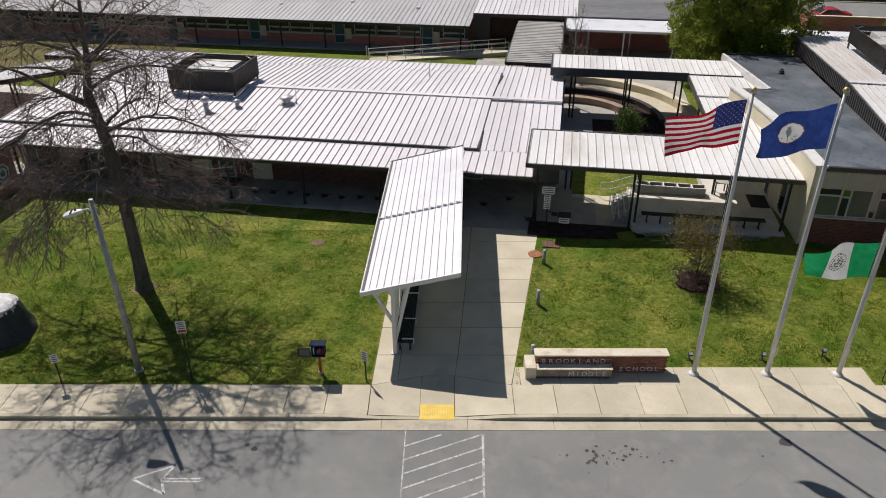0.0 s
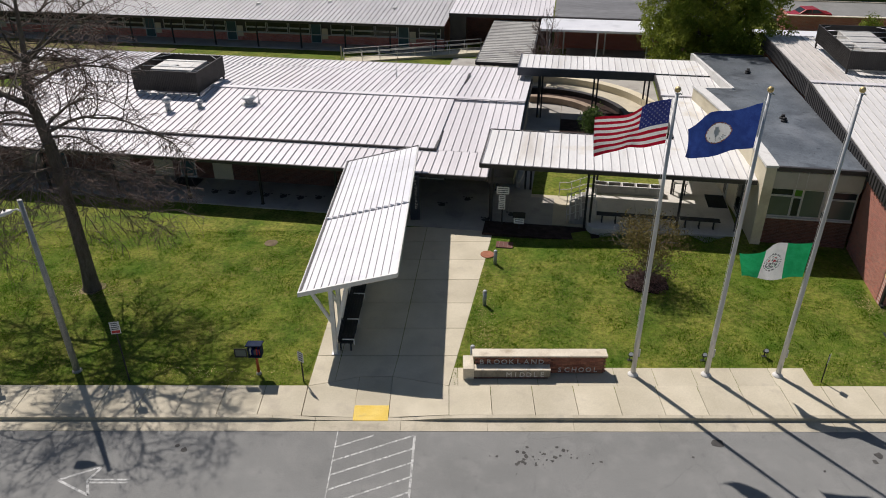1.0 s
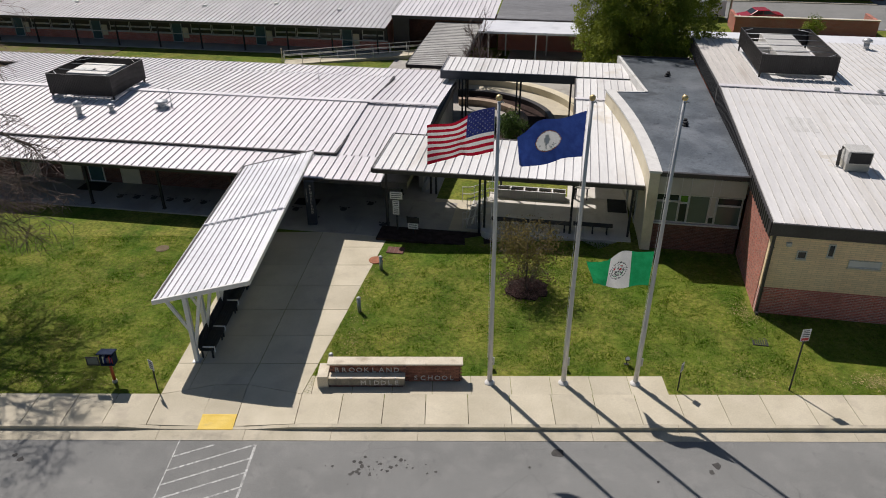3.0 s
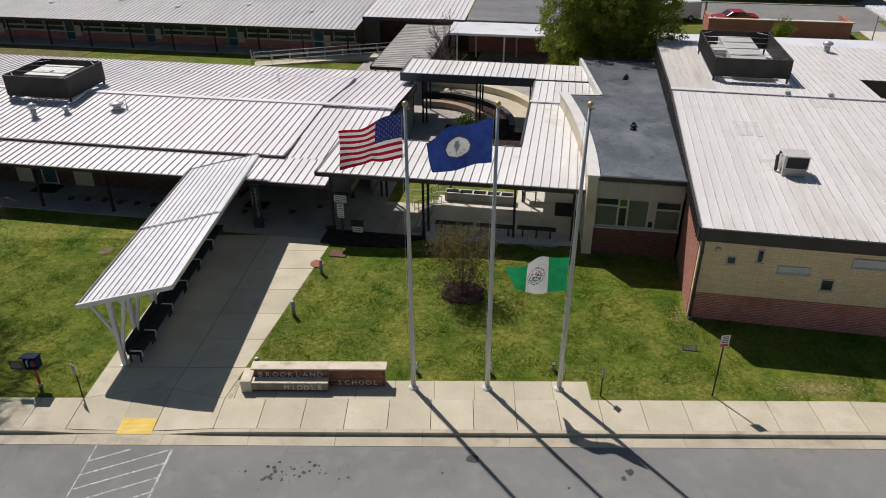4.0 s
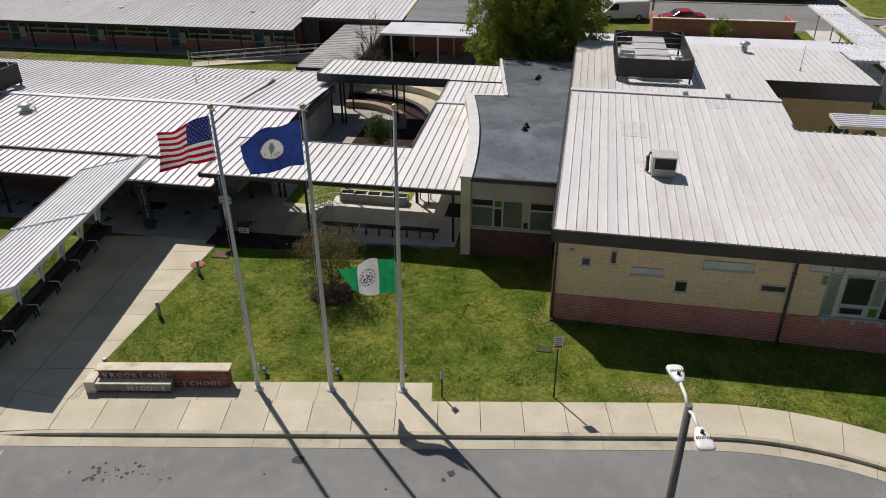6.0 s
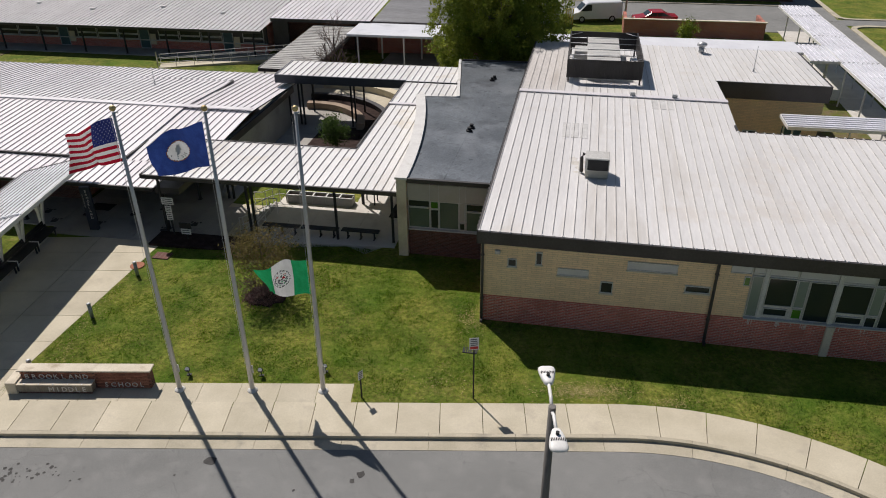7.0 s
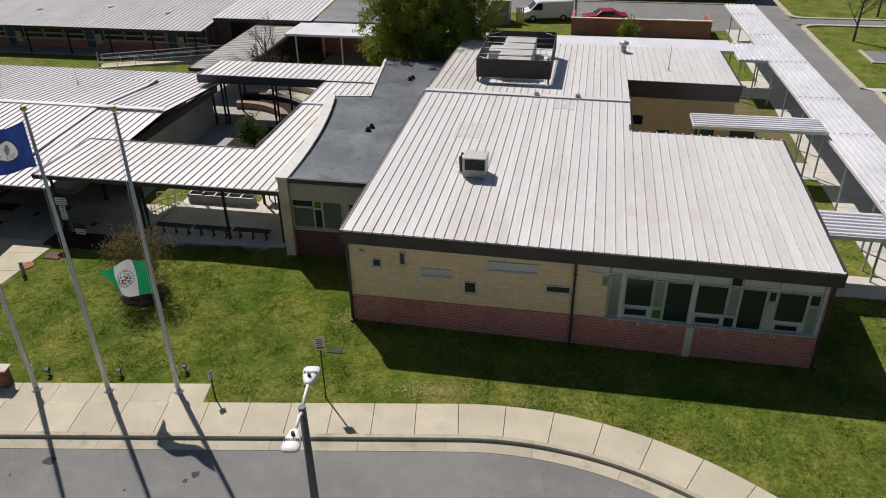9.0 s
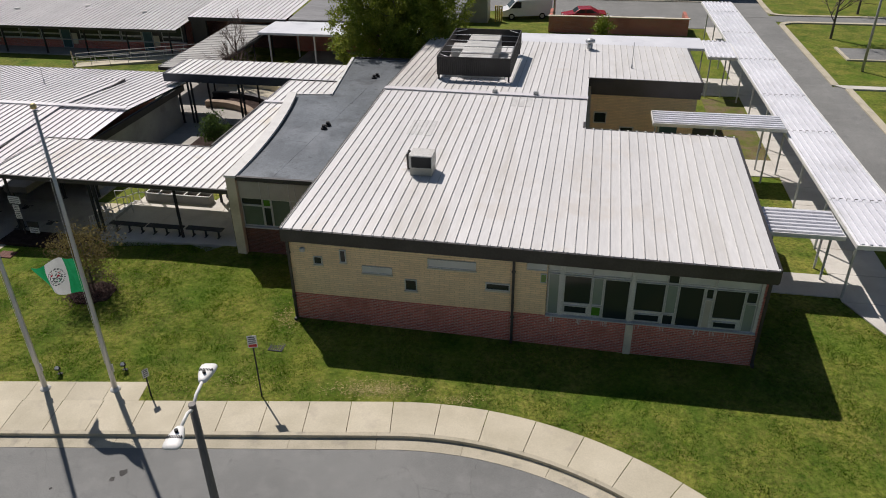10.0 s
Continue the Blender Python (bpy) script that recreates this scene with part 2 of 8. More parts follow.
M_PALE_CAP = surf("pale_coping", (0.6, 0.585, 0.56), (0.7, 0.69, 0.66), 0.9, 12, 0.7, bump=0.05, stain=(0.46, 0.44, 0.4), stain_scale=0.9, grain=0.08)
M_LIMESTONE = surf("limestone_cap", (0.6, 0.53, 0.41), (0.7, 0.63, 0.5), 1.5, 25, 0.85, bump=0.12, stain=(0.42, 0.35, 0.25), stain_scale=2.0, grain=0.12)
M_OLDSTONE = surf("weathered_limestone", (0.26, 0.23, 0.18), (0.4, 0.35, 0.27), 1.8, 25, 0.9, bump=0.15, stain=(0.12, 0.105, 0.085), stain_scale=2.5, stain_lo=0.48, stain_hi=0.72, stretch=(1, 1, 0.35), grain=0.2)
M_PANEL = surf("pale_grey_wall_panel", (0.42, 0.4, 0.34), (0.48, 0.46, 0.4), 0.8, 18, 0.6, bump=0.04, grain=0.06)
M_WHITE = surf("white_paint", (0.72, 0.71, 0.68), (0.8, 0.79, 0.76), 1.5, 20, 0.45, bump=0.04, stain=(0.55, 0.52, 0.47), stain_scale=2.0, stain_lo=0.6, stain_hi=0.85, grain=0.06)
M_BLACK = surf("black_paint", (0.014, 0.014, 0.015), (0.026, 0.026, 0.027), 2, 30, 0.7, bump=0.08)
M_BLACKMAT = surf("black_rubber_mat", (0.012, 0.012, 0.012), (0.022, 0.022, 0.022), 2, 60, 0.95, bump=0.3)
M_DARKSTAIN = surf("dark_ground_stain", (0.05, 0.047, 0.045), (0.08, 0.076, 0.07), 3, 30, 0.9, bump=0.05)
M_STEEL = surf("galvanised_steel", (0.42, 0.43, 0.44), (0.55, 0.56, 0.57), 2, 20, 0.45, 0.35, 0.05, 30, grain=0.1)
M_POLE = surf("brushed_aluminium_pole", (0.5, 0.5, 0.5), (0.6, 0.6, 0.6), 1.5, 20, 0.4, 0.35, 0.04, 30, stretch=(1, 1, 0.1), grain=0.08)
M_LAMPPOLE = surf("grey_painted_pole", (0.33, 0.32, 0.3), (0.43, 0.42, 0.395), 1.5, 20, 0.5, 0.2, 0.05, 30)
M_POLE_DARK = surf("dark_brown_pole", (0.13, 0.118, 0.108), (0.2, 0.184, 0.168), 1.5, 20, 0.6, 0.1, 0.08, 30, stretch=(1, 1, 0.15))
# Masonry browned in colour to carry the court's shade.
M_COURTWALL = surf("shade_brown_masonry", (0.3, 0.22, 0.16), (0.42, 0.32, 0.24), 0.9, 16, 0.9, bump=0.15, stain=(0.16, 0.12, 0.09), stain_scale=0.8, stain_lo=0.5, stain_hi=0.75, grain=0.15)
M_BOLLARD = surf("grey_bollard_metal", (0.3, 0.32, 0.33), (0.38, 0.4, 0.41), 3, 30, 0.5, 0.3, 0.05)
M_GOLD = surf("gold_finial", (0.5, 0.38, 0.18), (0.6, 0.48, 0.25), 5, 30, 0.45, 0.7, 0.02)
M_BARK = surf("grey_brown_bark", (0.09, 0.076, 0.064), (0.17, 0.146, 0.125), 3, 20, 0.95, bump=0.5, bump_scale=25, stretch=(1, 1, 0.3), spec=0.1)
M_TWIG = surf("reddish_twig_bark", (0.12, 0.09, 0.08), (0.23, 0.175, 0.155), 2, 20, 0.95, bump=0.0, spec=0.1)
M_LEAF = surf("spring_green_leaves", (0.14, 0.2, 0.02), (0.28, 0.31, 0.045), 0.5, 9, 0.6, bump=0.0, stain=(0.1, 0.15, 0.02), stain_scale=0.7, spec=0.3, grain=0.35)
M_LEAF_DARK = surf("dark_green_leaves", (0.05, 0.09, 0.02), (0.1, 0.15, 0.04), 1.5, 9, 0.5, bump=0.0, spec=0.3, grain=0.35)
M_LEAF_BRONZE = surf("bronze_new_leaves", (0.125, 0.1, 0.04), (0.23, 0.185, 0.07), 2.5, 9, 0.6, bump=0.0, spec=0.2, grain=0.4)
M_LEAF_PURPLE = surf("dark_purple_leaves", (0.11, 0.06, 0.065), (0.2, 0.12, 0.11), 2.5, 9, 0.6, bump=0.0, spec=0.2, grain=0.4)
M_YELLOWPAINT = surf("worn_yellow_tactile", (0.78, 0.55, 0.1), (0.85, 0.63, 0.16), 2, 25, 0.8, bump=0.1, stain=(0.62, 0.48, 0.22), stain_scale=2.5, stain_lo=0.6, stain_hi=0.85, grain=0.1)
M_ROADPAINT = surf("worn_white_road_paint", (0.4, 0.4, 0.38), (0.6, 0.6, 0.58), 3.0, 18, 0.9, bump=0.1, stain=(0.24, 0.24, 0.235), stain_scale=7.0, stain_lo=0.47, stain_hi=0.62, grain=0.25)
M_SIGNWHITE = surf("white_sign_face", (0.7, 0.7, 0.68), (0.78, 0.78, 0.76), 3, 20, 0.5, bump=0.02, grain=0.04)
M_SIGNRED = surf("red_sign_ink", (0.5, 0.03, 0.03), (0.58, 0.05, 0.045), 3, 20, 0.5, bump=0.02)
M_SIGNINK = surf("grey_sign_ink", (0.09, 0.09, 0.1), (0.14, 0.14, 0.15), 3, 20, 0.5, bump=0.02)
M_SIGNBACK = surf("bare_sign_back", (0.3, 0.31, 0.31), (0.38, 0.39, 0.39), 3, 20, 0.45, 0.4, 0.03)
M_LETTER = surf("brushed_metal_letter", (0.62, 0.59, 0.54), (0.74, 0.71, 0.66), 5, 30, 0.4, 0.15, 0.03)
M_RUST = surf("rust_red_lid", (0.28, 0.1, 0.05), (0.36, 0.14, 0.075), 3, 30, 0.85, bump=0.1)
M_REDPOST = surf("orange_red_post", (0.42, 0.075, 0.025), (0.52, 0.12, 0.04), 4, 30, 0.6, bump=0.08)
M_BOXBLUE = surf("navy_painted_wood", (0.014, 0.022, 0.045), (0.024, 0.034, 0.062), 4, 30, 0.9, bump=0.06, spec=0.15)
M_STRAW = surf("dry_straw", (0.26, 0.22, 0.09), (0.42, 0.35, 0.16), 2.5, 20, 0.95, bump=0.0, spec=0.1, island=0.35)
M_ROOF_DARK = surf("dark_grey_ribbed_roof", (0.12, 0.12, 0.125), (0.19, 0.19, 0.195), 0.5, 8, 0.6, 0.0, 0.08, 8, stain=(0.09, 0.09, 0.09), stain_scale=0.6, stretch=(0.15, 1.0, 1), grain=0.3)
M_ROCK = surf("painted_boulder", (0.035, 0.036, 0.04), (0.06, 0.06, 0.066), 1.0, 12, 0.7, bump=0.35, bump_scale=8)
M_ROCKTOP = surf("white_paint_splash", (0.55, 0.55, 0.55), (0.7, 0.7, 0.7), 3, 20, 0.7, bump=0.2)
M_GLASS = glass("dark_window_glass", (0.02, 0.028, 0.031), 0.1)
M_GLASS.node_tree.nodes["Principled BSDF"].inputs["Specular IOR Level"].default_value = 0.3
M_GLASS_BLIND = surf("pane_with_green_blind", (0.19, 0.235, 0.215), (0.23, 0.275, 0.25), 0.8, 20, 0.15, bump=0.0, grain=0.04)
M_GLASS_DIM = surf("pane_with_dim_blind", (0.085, 0.115, 0.1), (0.115, 0.145, 0.13), 0.8, 20, 0.15, bump=0.0, grain=0.04)
M_GLASS_GREEN = surf("green_spandrel_glass", (0.05, 0.16, 0.015), (0.07, 0.21, 0.025), 1.5, 20, 0.12, bump=0.0, grain=0.05)
M_BLIND = surf("pane_with_pale_blind", (0.5, 0.51, 0.5), (0.58, 0.59, 0.58), 1, 20, 0.25, bump=0.0, grain=0.04)
M_FRAME = surf("grey_green_window_frame", (0.52, 0.52, 0.49), (0.6, 0.6, 0.57), 2, 20, 0.6, 0.0, 0.03)
M_TEAL = surf("teal_painted_door", (0.03, 0.085, 0.095), (0.045, 0.11, 0.12), 2, 20, 0.5, bump=0.04)
M_SCREEN = surf("dark_louvred_screen", (0.026, 0.022, 0.021), (0.045, 0.04, 0.038), 1, 20, 0.55, bump=0.06)
M_UNIT = surf("pale_machine_casing", (0.5, 0.49, 0.46), (0.6, 0.59, 0.56), 1.5, 20, 0.5, 0.1, 0.04, stain=(0.36, 0.33, 0.28), stain_scale=1.5)
M_FLAGRED = surf("red_flag_cloth", (0.34, 0.004, 0.02), (0.42, 0.01, 0.032), 5, 40, 0.85, bump=0.05, grain=0.1)
M_FLAGWHITE = surf("white_flag_cloth", (0.7, 0.69, 0.68), (0.78, 0.77, 0.76), 5, 40, 0.85, bump=0.05, grain=0.06)
M_FLAGBLUE = surf("navy_flag_cloth", (0.022, 0.03, 0.14), (0.035, 0.045, 0.18), 5, 40, 0.85, bump=0.05, grain=0.1)
M_FLAGROYAL = surf("blue_flag_cloth", (0.022, 0.045, 0.2), (0.03, 0.065, 0.26), 5, 40, 0.85, bump=0.05, grain=0.1)
M_FLAGGREEN = surf("green_flag_cloth", (0.012, 0.3, 0.1), (0.02, 0.37, 0.14), 5, 40, 0.85, bump=0.05, grain=0.1)
for cloth_or_leaf in (M_FLAGRED, M_FLAGWHITE, M_FLAGBLUE, M_FLAGROYAL, M_FLAGGREEN):
    thin(cloth_or_leaf, 0.5)
for cloth_or_leaf in (M_LEAF, M_LEAF_DARK, M_LEAF_BRONZE, M_LEAF_PURPLE, M_BLADE):
    thin(cloth_or_leaf, 0.45)
M_CARWHITE = surf("white_car_paint", (0.75, 0.75, 0.76), (0.8, 0.8, 0.8), 1, 20, 0.25, bump=0.0, grain=0.03)
M_CARRED = surf("red_car_paint", (0.3, 0.012, 0.022), (0.36, 0.02, 0.03), 1, 20, 0.2, bump=0.0, grain=0.03)
M_TYRE = surf("tyre_rubber", (0.012, 0.012, 0.012), (0.02, 0.02, 0.02), 4, 30, 0.9, bump=0.1)


# ---- builders ----
OFF = {}


def thing(name, m, label, category, group="", kind="", origin=(0, 0, 0)):
    """A top-level empty. Meshes of its parts may be given in coordinates whose zero lies at -origin."""
    ob = new(name)
    ob.matrix_basis = m @ Matrix.Translation(origin)
    OFF[ob.name] = Vector(origin)
    return tagged(ob, label, category, group, kind)


def to_mesh(name, bm, mats):
    me = bpy.data.meshes.new(name)
    bm.normal_update()
    bm.to_mesh(me)
    bm.free()
    for mt in mats if isinstance(mats, (list, tuple)) else [mats]:
        me.materials.append(mt)
    return me


def part(name, bm, material, parent, label=""):
    off = OFF[parent.name]
    bmesh.ops.translate(bm, vec=-off, verts=bm.verts)
    ob = new(name, to_mesh(name, bm, material))
    ob.parent = parent
    OFF[ob.name] = off
    return tagged(ob, label)


def piece(name, me, parent, loc, rot=(0, 0, 0)):
    ob = new(name, me)
    ob.parent = parent
    ob.location = Vector(loc) - OFF[parent.name]
    ob.rotation_euler = rot
    return ob


def solid(name, bm, material, m, label, category, group="", kind=""):
    ob = new(name, to_mesh(name, bm, material))
    ob.matrix_basis = m
    return tagged(ob, label, category, group, kind)


def BM():
    return bmesh.new()


def box(bm, x0, x1, y0, y1, z0, z1, bevel=0.0, mi=0, m=None):
    vs = [bm.verts.new(p) for p in ((x0, y0, z0), (x1, y0, z0), (x1, y1, z0), (x0, y1, z0), (x0, y0, z1), (x1, y0, z1), (x1, y1, z1), (x0, y1, z1))]
    fs = [bm.faces.new([vs[i] for i in q]) for q in ((3, 2, 1, 0), (4, 5, 6, 7), (0, 1, 5, 4), (1, 2, 6, 5), (2, 3, 7, 6), (3, 0, 4, 7))]
    for f in fs:
        f.material_index = mi
    if bevel:
        es = list({e for f in fs for e in f.edges})
        r = bmesh.ops.bevel(bm, geom=es, offset=bevel, segments=1, affect="EDGES", profile=0.5)
        vs = list({v for f in r["faces"] for v in f.verts} | {v for v in vs if v.is_valid})
    if m is not None:
        bmesh.ops.transform(bm, matrix=m, verts=vs)
    return vs


def tube(bm, pts, radii, seg=8, caps=True, mi=0):
    """A tapered tube through points."""
    rings = []
    pts = [Vector(p) for p in pts]
    for i, p in enumerate(pts):
        d = (pts[min(i + 1, len(pts) - 1)] - pts[max(i - 1, 0)]).normalized()
        a = d.orthogonal().normalized() if abs(d.z) > 0.95 else d.cross(Vector((0, 0, 1))).normalized()
        b = d.cross(a)
        r = radii[i] if isinstance(radii, (list, tuple)) else radii
        rings.append([bm.verts.new(p + r * (math.cos(2 * math.pi * k / seg) * a + math.sin(2 * math.pi * k / seg) * b)) for k in range(seg)])
    for q, s in zip(rings, rings[1:]):
        for k in range(seg):
            f = bm.faces.new((q[k], s[k], s[(k + 1) % seg], q[(k + 1) % seg]))
            f.material_index, f.smooth = mi, seg > 4
    if caps:
        bm.faces.new(rings[0]).material_index = mi
        bm.faces.new(rings[-1][::-1]).material_index = mi


def extrude(bm, poly, z0, z1, mi=0):
    """An upright prism over a polygon in plan."""
    lo = [bm.verts.new((x, y, z0)) for x, y in poly]
    hi = [bm.verts.new((x, y, z1)) for x, y in poly]
    n = len(poly)
    fs = [bm.faces.new(hi), bm.faces.new(lo[::-1])]
    fs += [bm.faces.new((lo[i], lo[(i + 1) % n], hi[(i + 1) % n], hi[i])) for i in range(n)]
    for f in fs:
        f.material_index = mi
    bmesh.ops.recalc_face_normals(bm, faces=fs)
    return fs


def disc(bm, c, r, z0, z1, seg=20, mi=0, wobble=0.0, rng=None):
    poly = []
    for k in range(seg):
        rr = r * (1 + (rng.uniform(-wobble, wobble) if rng else 0))
        poly.append((c[0] + rr * math.cos(2 * math.pi * k / seg), c[1] + rr * math.sin(2 * math.pi * k / seg)))
    extrude(bm, poly, z0, z1, mi)


def text_bm(body, size, depth=0.01):
    """The letters of a word as a mesh in the xy plane, from the built-in font."""
    cu = bpy.data.curves.new("letters", "FONT")
    cu.body, cu.size, cu.extrude, cu.resolution_u = body, size, depth, 2
    cu.align_x = "LEFT"
    ob = new("letters", cu)
    bpy.context.view_layer.update()
    me = bpy.data.meshes.new_from_object(ob.evaluated_get(bpy.context.evaluated_depsgraph_get()))
    bm = BM()
    bm.from_mesh(me)
    bpy.data.objects.remove(ob)
    bpy.data.curves.remove(cu)
    bpy.data.meshes.remove(me)
    return bm


def panel_mesh(name, width, length, mats, rib=0.05, rib_w=0.03, thick=0.03):
    """A standing-seam sheet: x across, y along, with its seam over the joint at x = 0."""
    bm = BM()
    box(bm, 0.004, width - 0.004, 0, length, -thick, 0)
    box(bm, -rib_w / 2, rib_w / 2, 0.004, length - 0.004, 0.001, rib, mi=1)
    return to_mesh(name, bm, mats)


def ribbed(bm, length, z0, z1, pitch, depth=0.02, thick=0.05):
    """One upright sheet with pressed ribs: x along, its face towards -y."""
    prof = [(0.0, 0.0)]
    k = pitch * 0.5
    while k + pitch * 0.5 < length:
        prof += [(k, 0.0), (k + 0.15 * pitch, -depth), (k + 0.4 * pitch, -depth), (k + 0.5 * pitch, 0.0)]
        k += pitch
    prof.append((length, 0.0))
    ring = prof + [(length, thick), (0.0, thick)]
    lo, hi = [bm.verts.new((x, y, z0)) for x, y in ring], [bm.verts.new((x, y, z1)) for x, y in ring]
    n = len(ring)
    fs = [bm.faces.new((lo[i], lo[(i + 1) % n], hi[(i + 1) % n], hi[i])) for i in range(n)]
    fs += [bm.faces.new(hi), bm.faces.new(lo[::-1])]
    bmesh.ops.recalc_face_normals(bm, faces=fs)
    return bm


def roof_slope(roof, name, u0, u1, v0, z0, v1, z1, mats, width=0.43, rib=0.05, rib_w=0.03, tilt=0.0, skew=0.0):
    """Sheets side by side from (v0, z0) up or down to (v1, z1). tilt: fall per metre along u."""
    length = math.hypot(v1 - v0, z1 - z0)
    n = max(1, round((u1 - u0) / width))
    w = (u1 - u0) / n
    me = panel_mesh(name, w, length, mats, rib, rib_w)
    for i in range(n):
        piece(name, me, roof, (u0 + i * w, v0, z0 + tilt * i * w), (math.atan2(z1 - z0, v1 - v0), -math.atan(tilt) if tilt else 0, skew))


def post(parent, name, u, v, z0, z1, r, mat, square=True):
    bm = BM()
    if square:
        box(bm, u - r, u + r, v - r, v + r, z0, z1, 0.006)
        box(bm, u - r * 1.7, u + r * 1.7, v - r * 1.7, v + r * 1.7, z0, z0 + 0.02)
    else:
        tube(bm, [(u, v, z0), (u, v, z1)], r, 8)
    return part(name, bm, mat, parent)


# ---- ground, road, pavements ----
KF = 19.52                          # the kerb's face
CX, CY, RC = 25.1, KF - 12.4, 12.4      # centre and radius of the kerb's bend


def smooth(t):
    t = max(0.0, min(1.0, t))
    return t * t * (3 - 2 * t)


def beyond_kerb(x, y):
    """How far a place lies behind the kerb's face (minus: in the road)."""
    if x <= CX:
        return y - KF
    if y < CY:
        return x - (CX + RC)
    return math.hypot(x - CX, y - CY) - RC


def lawn_z(x, y):
    rise = 0.28 * smooth((y - 22.3) / 6) + 0.16 * smooth((y - 28.0) / 4)
    return 0.135 + rise * smooth((x - 5) / 9) * (1 - smooth((x - 25) / 13)) * (1 - smooth((y - 34) / 6))


def ground_z(x, y):
    if beyond_kerb(x, y) < (1.6 if -3.1 < x < 2.1 else 0.85):
        return -0.08
    return 0.12 if x * 0.158 + y * 0.987 > 34.1 and x < 16 else lawn_z(x, y)


bm = BM()
xs = [-400, -160, -80, *range(-50, 56), 62, 70, 80, 160, 400]
ys = [-300, -100, -40, -10, *[5 + 0.8 * i for i in range(45)], *range(42, 110, 2), 120, 160, 240, 420]
grid = [[bm.verts.new((x, y, ground_z(x, y))) for x in xs] for y in ys]
for r0, r1 in zip(grid, grid[1:]):
    for i in range(len(xs) - 1):
        bm.faces.new((r0[i], r0[i + 1], r1[i + 1], r1[i]))
solid("ground", bm, M_GRASS, Matrix(), "patchy spring lawn with yellowed and worn spots", "lawn", kind="structure")

bm = BM()
arc = [(CX + (RC - 0.52) * math.sin(radians(a)), CY + (RC - 0.52) * math.cos(radians(a))) for a in range(0, 91, 3)]
extrude(bm, [(-60, KF - 0.52)] + arc + [(CX + RC - 0.52, -40), (-60, -40)], -0.2, 0.0)
road = solid("road", bm, M_ASPHALT, Matrix(), "worn grey asphalt driveway with oil spots and faded markings", "road", kind="structure")


def along(s, off):
    """A place at s metres along the kerb's face (from x = 0), off metres behind it."""
    if s <= CX:
        return s, KF + off
    a = (s - CX) / RC
    if a < math.pi / 2:
        return CX + (RC + off) * math.sin(a), CY + (RC + off) * math.cos(a)
    return CX + RC + off, CY - (s - CX - RC * math.pi / 2)


def strip(bm, s0, s1, o0, o1, z0, z1, n=1, tops=None):
    """A slab that follows the kerb. tops: heights at both ends."""
    ring = [along(s0 + (s1 - s0) * i / n, o0) for i in range(n + 1)], [along(s0 + (s1 - s0) * i / n, o1) for i in range(n + 1)]
    t0, t1 = tops or (z1, z1)
    lo = [[bm.verts.new((x, y, z0)) for x, y in r] for r in ring]
    hi = [[bm.verts.new((x, y, t0 + (t1 - t0) * i / n)) for i, (x, y) in enumerate(r)] for r in ring]
    for i in range(n):
        bm.faces.new((hi[0][i], hi[0][i + 1], hi[1][i + 1], hi[1][i]))
        bm.faces.new((lo[0][i], lo[0][i + 1], hi[0][i + 1], hi[0][i]))
        bm.faces.new((lo[1][i + 1], lo[1][i], hi[1][i], hi[1][i + 1]))
    bm.faces.new((lo[0][0], hi[0][0], hi[1][0], lo[1][0]))
    bm.faces.new((hi[0][n], lo[0][n], lo[1][n], hi[1][n]))


def kerb_top(s):
    """The kerb sinks to the road at the ramp by the crossing."""
    if -2.0 <= s <= 0.3:
        return 0.02
    if s < -2.0:
        return 0.02 + 0.13 * smooth((-2.0 - s) / 2.4)
    return 0.02 + 0.13 * smooth((s - 0.3) / 2.2)


kerb = thing("curb", Matrix(), "pale concrete kerb with a gutter and a dropped ramp", "curb", kind="structure")
s = -27.0
while s < 50:
    n = 1 if s < CX else 3
    bm = BM()
    strip(bm, s + 0.006, s + 1.517, 0.0, 0.16, -0.15, 0.15, 4, (kerb_top(s), kerb_top(s + 1.52)))
    part("curb_stone", bm, M_CURB, kerb)
    s += 1.52
s = -27.0
while s < 50:
    bm = BM()
    strip(bm, s + 0.006, s + 3.034, -0.52, -0.003, -0.15, 0.012, 4)
    part("gutter_pan", bm, M_CURB, kerb)
    s += 3.04

pavement = thing("pavement", Matrix(), "beige concrete sidewalk of square slabs", "sidewalk", kind="structure")
joints = [-4.77 - 1.464 * k for k in range(16, -1, -1)] + [-3.21] + [2.06 + 1.538 * k for k in range(30)]
for s, s1 in zip(joints, joints[1:]):
    if s != -3.21:
        bm = BM()
        strip(bm, s + 0.012, s1 - 0.012, 0.163, 1.73, -0.1, 0.15, 1 if s < CX - 1.6 else 3)
        for v in bm.verts:
            if v.co.z > 0 and abs(v.co.x) < 6 and v.co.y < 20:
                v.co.z = kerb_top(v.co.x) + 0.002
        part("slab", bm, M_CONC, pavement)
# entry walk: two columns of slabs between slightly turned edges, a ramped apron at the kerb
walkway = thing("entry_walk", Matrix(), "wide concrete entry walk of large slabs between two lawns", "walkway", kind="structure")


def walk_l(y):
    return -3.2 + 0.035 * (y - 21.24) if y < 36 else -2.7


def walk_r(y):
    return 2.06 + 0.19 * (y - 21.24)


